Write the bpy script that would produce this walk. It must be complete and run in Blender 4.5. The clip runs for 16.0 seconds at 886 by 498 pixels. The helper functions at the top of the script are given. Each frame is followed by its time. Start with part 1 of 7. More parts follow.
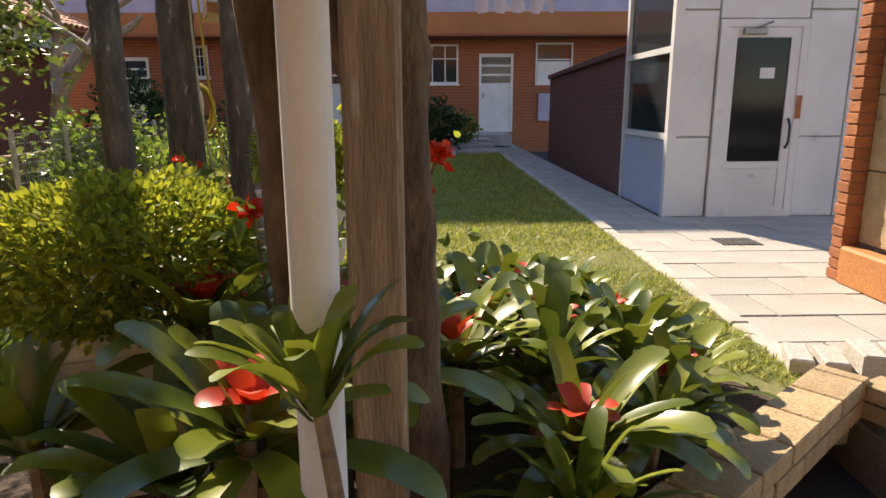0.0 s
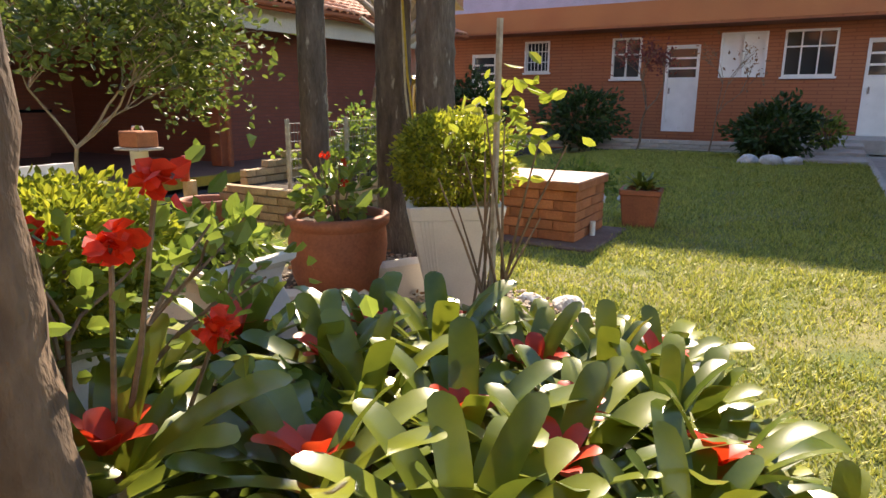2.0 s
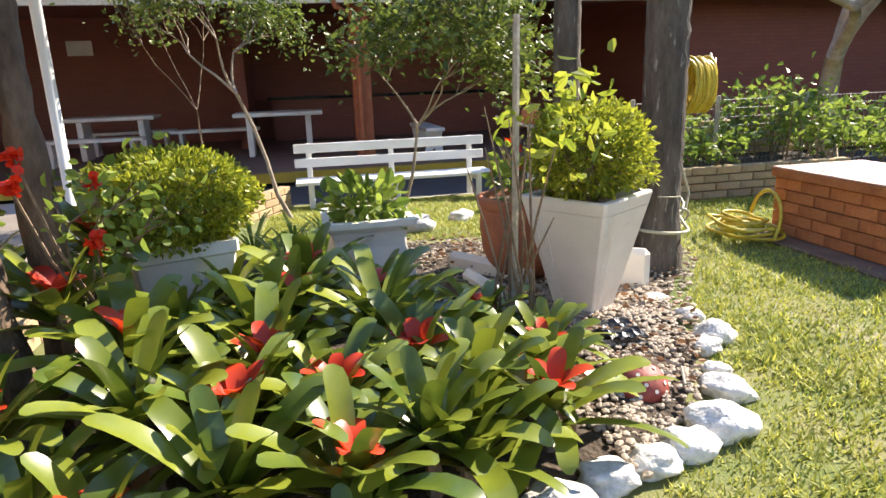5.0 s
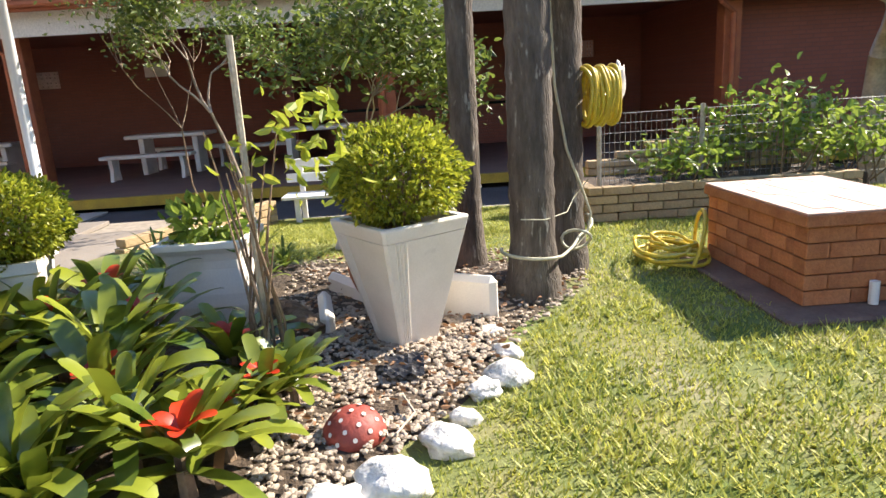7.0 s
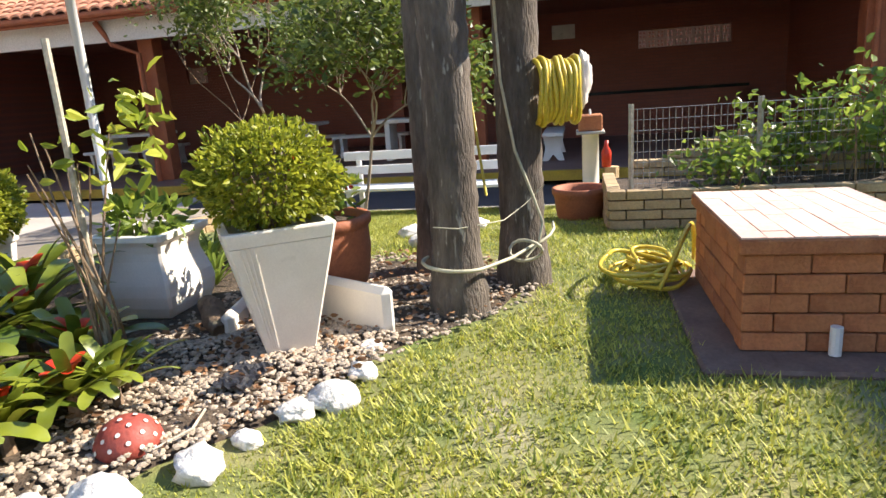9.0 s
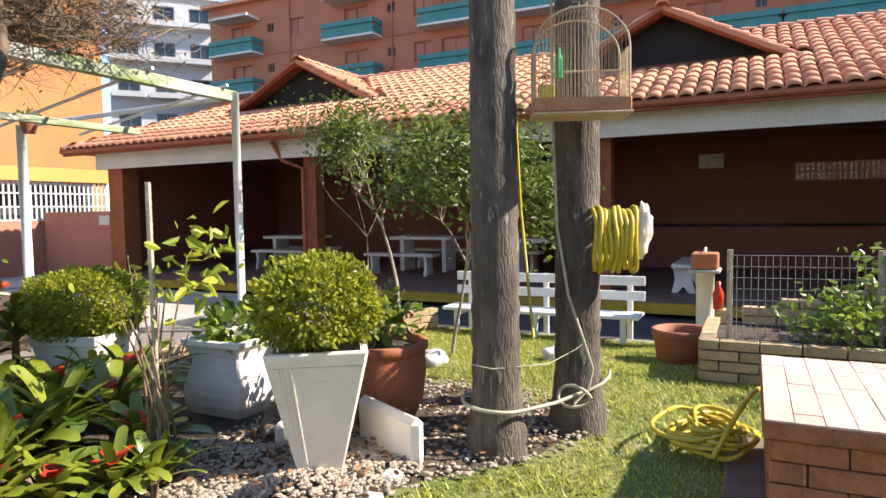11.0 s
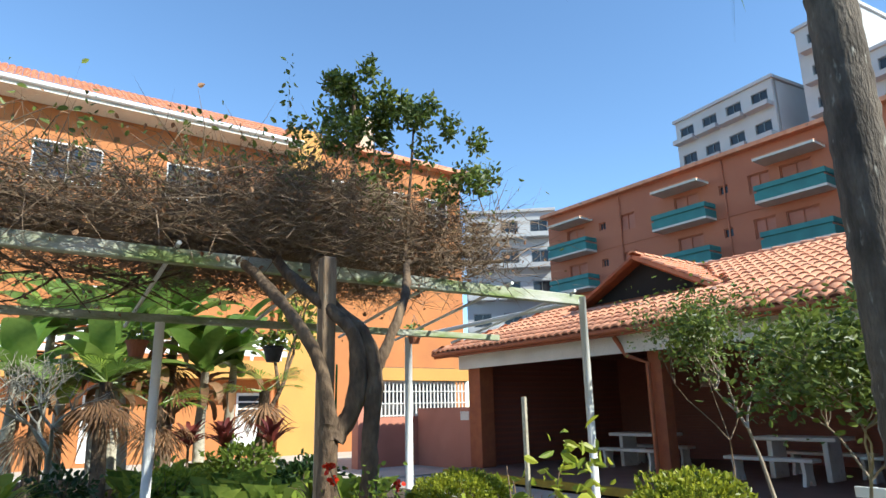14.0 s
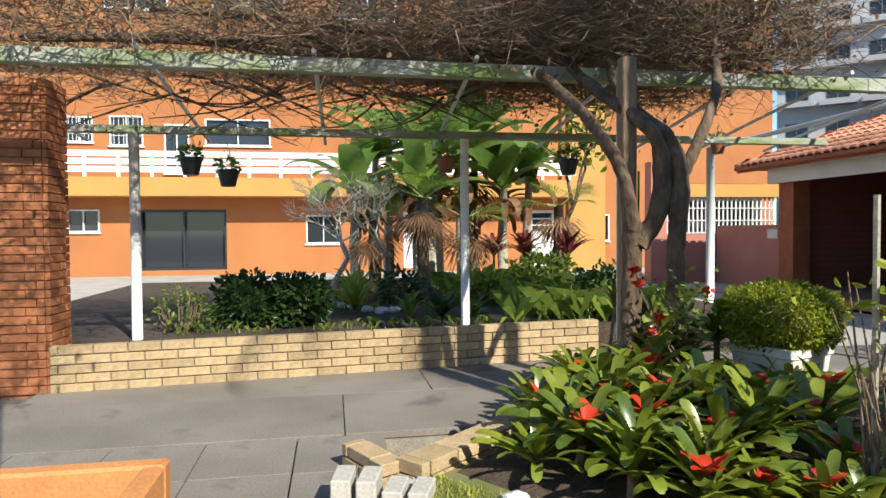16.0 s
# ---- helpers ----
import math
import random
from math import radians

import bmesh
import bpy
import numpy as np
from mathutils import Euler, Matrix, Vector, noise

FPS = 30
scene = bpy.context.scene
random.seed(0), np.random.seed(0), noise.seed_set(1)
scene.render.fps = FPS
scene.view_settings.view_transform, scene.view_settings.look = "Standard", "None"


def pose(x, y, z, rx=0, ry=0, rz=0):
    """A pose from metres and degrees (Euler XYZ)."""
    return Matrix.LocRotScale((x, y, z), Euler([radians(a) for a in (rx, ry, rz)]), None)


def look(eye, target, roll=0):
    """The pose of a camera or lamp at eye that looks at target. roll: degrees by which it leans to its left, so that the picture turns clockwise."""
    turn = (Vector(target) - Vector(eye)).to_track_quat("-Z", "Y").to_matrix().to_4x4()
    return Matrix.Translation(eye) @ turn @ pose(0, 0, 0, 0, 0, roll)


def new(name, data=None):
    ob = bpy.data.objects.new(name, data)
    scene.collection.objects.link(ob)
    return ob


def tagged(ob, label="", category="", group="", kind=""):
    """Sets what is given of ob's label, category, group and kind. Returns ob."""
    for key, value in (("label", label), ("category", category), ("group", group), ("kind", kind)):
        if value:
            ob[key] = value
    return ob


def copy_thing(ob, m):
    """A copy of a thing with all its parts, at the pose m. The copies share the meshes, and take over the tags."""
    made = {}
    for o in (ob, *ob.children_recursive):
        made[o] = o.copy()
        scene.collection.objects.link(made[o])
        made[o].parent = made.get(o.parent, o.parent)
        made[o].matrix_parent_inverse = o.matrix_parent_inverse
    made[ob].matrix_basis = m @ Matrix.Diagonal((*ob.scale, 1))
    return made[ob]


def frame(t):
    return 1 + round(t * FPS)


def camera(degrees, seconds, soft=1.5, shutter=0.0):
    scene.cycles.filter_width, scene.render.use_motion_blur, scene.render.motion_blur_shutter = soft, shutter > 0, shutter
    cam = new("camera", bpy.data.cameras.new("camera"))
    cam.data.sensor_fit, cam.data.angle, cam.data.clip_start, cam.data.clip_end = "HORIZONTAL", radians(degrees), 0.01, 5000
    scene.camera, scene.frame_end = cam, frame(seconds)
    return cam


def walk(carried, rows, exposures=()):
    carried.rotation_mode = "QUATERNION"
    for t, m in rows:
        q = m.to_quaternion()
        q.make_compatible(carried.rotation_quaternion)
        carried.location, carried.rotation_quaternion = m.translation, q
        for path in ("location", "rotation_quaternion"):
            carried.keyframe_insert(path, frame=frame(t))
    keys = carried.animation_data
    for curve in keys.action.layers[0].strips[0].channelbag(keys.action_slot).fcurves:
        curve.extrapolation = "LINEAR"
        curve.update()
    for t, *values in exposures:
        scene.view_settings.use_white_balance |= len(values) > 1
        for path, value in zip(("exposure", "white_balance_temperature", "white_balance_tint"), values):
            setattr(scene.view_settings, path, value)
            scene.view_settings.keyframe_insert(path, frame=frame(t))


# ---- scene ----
cam = camera(69.5, 16.0)
PATH = [
    (0, (0.411, 1.482, 1.06), (0.445, 3.432, 0.616), -0.3),
    (0.5, (0.631, 1.695, 1.052), (0.491, 3.643, 0.622), 1.1),
    (1, (0.808, 1.848, 1.071), (0.379, 3.743, 0.596), -1.0),
    (1.5, (1.068, 2.149, 1.049), (0.329, 3.948, 0.585), 0.7),
    (2, (1.209, 2.426, 1.057), (0.217, 4.102, 0.6), 0.2),
    (2.5, (1.367, 2.61, 1.063), (0.141, 4.116, 0.586), -2.7),
    (3, (1.588, 2.771, 1.099), (0.084, 3.988, 0.59), 0.3),
    (3.2, (1.684, 2.85, 1.089), (0.122, 3.993, 0.586), -1.2),
    (5.3, (2.458, 3.976, 1.126), (0.541, 4.293, 0.649), -2.7),
    (5.5, (2.449, 4.125, 1.112), (0.517, 4.408, 0.679), -3.7),
    (6, (2.523, 4.454, 1.132), (0.576, 4.618, 0.703), -2.2),
    (6.5, (2.504, 4.78, 1.108), (0.554, 4.915, 0.686), -1.6),
    (7, (2.458, 5.12, 1.106), (0.517, 5.188, 0.628), -3.5),
    (7.5, (2.459, 5.427, 1.095), (0.522, 5.252, 0.629), -2.1),
    (8, (2.405, 5.71, 1.071), (0.472, 5.49, 0.611), -2.5),
    (8.2, (2.337, 5.861, 1.048), (0.409, 5.591, 0.592), -3.3),
    (10.3, (2.082, 6.656, 1.12), (0.23, 6.005, 0.735), -1.0),
    (10.5, (2.086, 6.714, 1.132), (0.24, 6.004, 0.839), -0.9),
    (11, (2.078, 6.821, 1.191), (0.282, 5.95, 1.071), -0.9),
    (11.5, (2.118, 6.9, 1.197), (0.37, 5.929, 1.161), -2.0),
    (12, (2.118, 6.912, 1.216), (0.392, 5.903, 1.236), -1.6),
    (12.5, (2.114, 6.909, 1.242), (0.427, 5.896, 1.597), -0.8),
    (13, (2.161, 6.936, 1.296), (0.55, 5.881, 1.838), -1.3),
    (13.5, (2.187, 6.887, 1.289), (0.77, 5.584, 1.832), -1.3),
    (14, (2.218, 6.793, 1.285), (1.102, 5.206, 1.769), -1.2),
    (14.5, (2.184, 6.638, 1.305), (1.417, 4.843, 1.742), -0.8),
    (15, (2.205, 6.627, 1.302), (1.604, 4.739, 1.577), 0.1),
    (15.5, (2.211, 6.591, 1.26), (1.742, 4.648, 1.344), -1.3),
    (16, (2.279, 6.697, 1.199), (1.94, 4.727, 1.144), -0.4),
]
walk(cam, [(t, look(eye, target, roll)) for t, eye, target, roll in PATH],
     exposures=((0, 0.92, 7600, 15), (1.5, 1.2, 7800, 17), (3, 1.52, 7100, 15), (6, 1.5, 6800, 13), (11, 1.25, 6700, 12), (12.5, 1.26, 6600, 9), (14, 0.82, 6100, 2), (15, 0.7, 6200, 3), (16, 0.55, 6300, 5)))

# ---- light ----
SUN_EL, SUN_TO = 38.0, (-0.417, 0.909)
world = bpy.data.worlds.new("world")
scene.world = world
world.use_nodes = True
wn = world.node_tree
wn.nodes.clear()
sky = wn.nodes.new("ShaderNodeTexSky")
sky.sky_type = 'NISHITA'
sky.sun_disc = False
sky.sun_elevation = radians(SUN_EL)
sky.sun_rotation = math.atan2(SUN_TO[0], SUN_TO[1])
sky.air_density, sky.dust_density, sky.ozone_density = 1.0, 0.0, 4.0
bgn = wn.nodes.new("ShaderNodeBackground")
bgn.inputs["Strength"].default_value = 0.15
wout = wn.nodes.new("ShaderNodeOutputWorld")
wn.links.new(sky.outputs[0], bgn.inputs[0])
wn.links.new(bgn.outputs[0], wout.inputs[0])
sun = new("sun", bpy.data.lights.new("sun", 'SUN'))
sun.data.energy, sun.data.angle, sun.data.color = 5.0, radians(0.6), (1.0, 0.93, 0.82)
sun.matrix_world = look((0, 0, 30), (-SUN_TO[0] * 30 / math.tan(radians(SUN_EL)), -SUN_TO[1] * 30 / math.tan(radians(SUN_EL)), 0))

# ---- materials ----
R = random.Random(7)


def mat(name, a, b=None, scale=8.0, rough=0.7, bump=0.15, fine=60.0, metal=0.0, spots=None, coat=0.0, per=0.0, stretch=(1, 1, 1), trans=0.0, grain=0.55):
    """A node material: two colours mixed by coarse noise, dulled by fine grain, optional stains and per-object change."""
    m = bpy.data.materials.new(name)
    m.use_nodes = True
    nt = m.node_tree
    n, l = nt.nodes, nt.links
    p = n["Principled BSDF"]
    b = b or tuple(c * 0.75 for c in a)
    tc = n.new("ShaderNodeTexCoord")
    mp = n.new("ShaderNodeMapping")
    mp.inputs["Scale"].default_value = stretch
    l.new(tc.outputs["Object"], mp.inputs[0])
    n1 = n.new("ShaderNodeTexNoise")
    n1.inputs["Scale"].default_value = scale
    n1.inputs["Detail"].default_value = 5
    n2 = n.new("ShaderNodeTexNoise")
    n2.inputs["Scale"].default_value = fine
    n2.inputs["Detail"].default_value = 4
    l.new(mp.outputs[0], n1.inputs[0])
    l.new(mp.outputs[0], n2.inputs[0])
    ramp = n.new("ShaderNodeValToRGB")
    ramp.color_ramp.elements[0].position, ramp.color_ramp.elements[1].position = 0.34, 0.66
    ramp.color_ramp.elements[0].color, ramp.color_ramp.elements[1].color = (*b, 1), (*a, 1)
    l.new(n1.outputs[0], ramp.inputs[0])
    mix = n.new("ShaderNodeMix")
    mix.data_type, mix.blend_type = 'RGBA', 'MULTIPLY'
    mix.inputs[0].default_value = grain
    r2 = n.new("ShaderNodeValToRGB")
    r2.color_ramp.elements[0].position, r2.color_ramp.elements[1].position = 0.25, 0.7
    r2.color_ramp.elements[0].color, r2.color_ramp.elements[1].color = (0.55, 0.55, 0.55, 1), (1.12, 1.12, 1.12, 1)
    l.new(n2.outputs[0], r2.inputs[0])
    l.new(ramp.outputs[0], mix.inputs[6])
    l.new(r2.outputs[0], mix.inputs[7])
    col = mix.outputs[2]
    if spots:
        n3 = n.new("ShaderNodeTexNoise")
        n3.inputs["Scale"].default_value = spots[1]
        n3.inputs["Detail"].default_value = 7
        l.new(mp.outputs[0], n3.inputs[0])
        r3 = n.new("ShaderNodeValToRGB")
        r3.color_ramp.elements[0].position, r3.color_ramp.elements[1].position = spots[2], spots[2] + 0.09
        r3.color_ramp.elements[0].color, r3.color_ramp.elements[1].color = (0, 0, 0, 1), (1, 1, 1, 1)
        l.new(n3.outputs[0], r3.inputs[0])
        mx = n.new("ShaderNodeMix")
        mx.data_type = 'RGBA'
        l.new(r3.outputs[0], mx.inputs[0])
        l.new(col, mx.inputs[6])
        mx.inputs[7].default_value = (*spots[0], 1)
        col = mx.outputs[2]
    if per:
        oi = n.new("ShaderNodeObjectInfo")
        hs = n.new("ShaderNodeHueSaturation")
        mr = n.new("ShaderNodeMapRange")
        mr.inputs["To Min"].default_value, mr.inputs["To Max"].default_value = 1 - per, 1 + per
        l.new(oi.outputs["Random"], mr.inputs["Value"])
        l.new(mr.outputs[0], hs.inputs["Value"])
        l.new(col, hs.inputs["Color"])
        col = hs.outputs[0]
    l.new(col, p.inputs["Base Color"])
    p.inputs["Roughness"].default_value = rough
    p.inputs["Metallic"].default_value = metal
    p.inputs["Coat Weight"].default_value = coat
    if trans:
        p.inputs["Subsurface Weight"].default_value = 0.0
        tl = n.new("ShaderNodeBsdfTranslucent")
        l.new(col, tl.inputs[0])
        ms = n.new("ShaderNodeMixShader")
        ms.inputs[0].default_value = trans
        l.new(p.outputs[0], ms.inputs[1])
        l.new(tl.outputs[0], ms.inputs[2])
        l.new(ms.outputs[0], n["Material Output"].inputs[0])
    if bump:
        bp = n.new("ShaderNodeBump")
        bp.inputs["Strength"].default_value = bump
        bp.inputs["Distance"].default_value = 0.02
        l.new(n2.outputs[0], bp.inputs["Height"])
        l.new(bp.outputs[0], p.inputs["Normal"])
    return m


def leafmat(name, a, b, rough=0.4, trans=0.35, coat=0.0):
    """Leaf material: colour changes from leaf to leaf, light comes through."""
    m = bpy.data.materials.new(name)
    m.use_nodes = True
    n, l = m.node_tree.nodes, m.node_tree.links
    p = n["Principled BSDF"]
    g = n.new("ShaderNodeNewGeometry")
    oi = n.new("ShaderNodeObjectInfo")
    ad = n.new("ShaderNodeMath")
    ad.operation = 'ADD'
    fr = n.new("ShaderNodeMath")
    fr.operation = 'FRACT'
    l.new(g.outputs["Random Per Island"], ad.inputs[0])
    l.new(oi.outputs["Random"], ad.inputs[1])
    l.new(ad.outputs[0], fr.inputs[0])
    tc = n.new("ShaderNodeTexCoord")
    ns = n.new("ShaderNodeTexNoise")
    ns.inputs["Scale"].default_value = 14
    ns.inputs["Detail"].default_value = 5
    l.new(tc.outputs["Object"], ns.inputs[0])
    av = n.new("ShaderNodeMath")
    av.operation = 'MULTIPLY_ADD'
    av.inputs[1].default_value = 0.6
    l.new(fr.outputs[0], av.inputs[0])
    sc = n.new("ShaderNodeMath")
    sc.operation = 'MULTIPLY'
    sc.inputs[1].default_value = 0.5
    l.new(ns.outputs[0], sc.inputs[0])
    l.new(sc.outputs[0], av.inputs[2])
    rp = n.new("ShaderNodeValToRGB")
    rp.color_ramp.elements[0].color, rp.color_ramp.elements[1].color = (*a, 1), (*b, 1)
    rp.color_ramp.elements[0].position, rp.color_ramp.elements[1].position = 0.15, 0.85
    l.new(av.outputs[0], rp.inputs[0])
    l.new(rp.outputs[0], p.inputs["Base Color"])
    p.inputs["Roughness"].default_value = rough
    p.inputs["Coat Weight"].default_value = coat
    tl = n.new("ShaderNodeBsdfTranslucent")
    l.new(rp.outputs[0], tl.inputs[0])
    ms = n.new("ShaderNodeMixShader")
    ms.inputs[0].default_value = trans
    l.new(p.outputs[0], ms.inputs[1])
    l.new(tl.outputs[0], ms.inputs[2])
    l.new(ms.outputs[0], n["Material Output"].inputs[0])
    return m


def brickmat(name, a, b, joint, bw, bh, rough=0.85, axis='XZ', gap=0.008):
    """Brickwork for walls that stay far off."""
    m = mat(name, a, b, 3, rough, 0.1)
    n, l = m.node_tree.nodes, m.node_tree.links
    p = n["Principled BSDF"]
    tc = n.new("ShaderNodeTexCoord")
    sp = n.new("ShaderNodeSeparateXYZ")
    cb = n.new("ShaderNodeCombineXYZ")
    l.new(tc.outputs["Object"], sp.inputs[0])
    l.new(sp.outputs[axis[0]], cb.inputs[0])
    l.new(sp.outputs[axis[1]], cb.inputs[1])
    bt = n.new("ShaderNodeTexBrick")
    bt.inputs["Scale"].default_value = 1
    bt.inputs["Brick Width"].default_value, bt.inputs["Row Height"].default_value = bw, bh
    bt.inputs["Mortar Size"].default_value = gap
    bt.inputs["Color1"].default_value, bt.inputs["Color2"].default_value = (*a, 1), (*b, 1)
    bt.inputs["Mortar"].default_value = (*joint, 1)
    l.new(cb.outputs[0], bt.inputs[0])
    old = p.inputs["Base Color"].links[0].from_socket
    mx = n.new("ShaderNodeMix")
    mx.data_type, mx.blend_type = 'RGBA', 'MIX'
    mx.inputs[0].default_value = 0.7
    l.new(old, mx.inputs[6])
    l.new(bt.outputs["Color"], mx.inputs[7])
    l.new(mx.outputs[2], p.inputs["Base Color"])
    bp = n.new("ShaderNodeBump")
    bp.inputs["Strength"].default_value, bp.inputs["Distance"].default_value = 0.6, 0.015
    bp.invert = True
    l.new(bt.outputs["Fac"], bp.inputs["Height"])
    l.new(bp.outputs[0], p.inputs["Normal"])
    return m


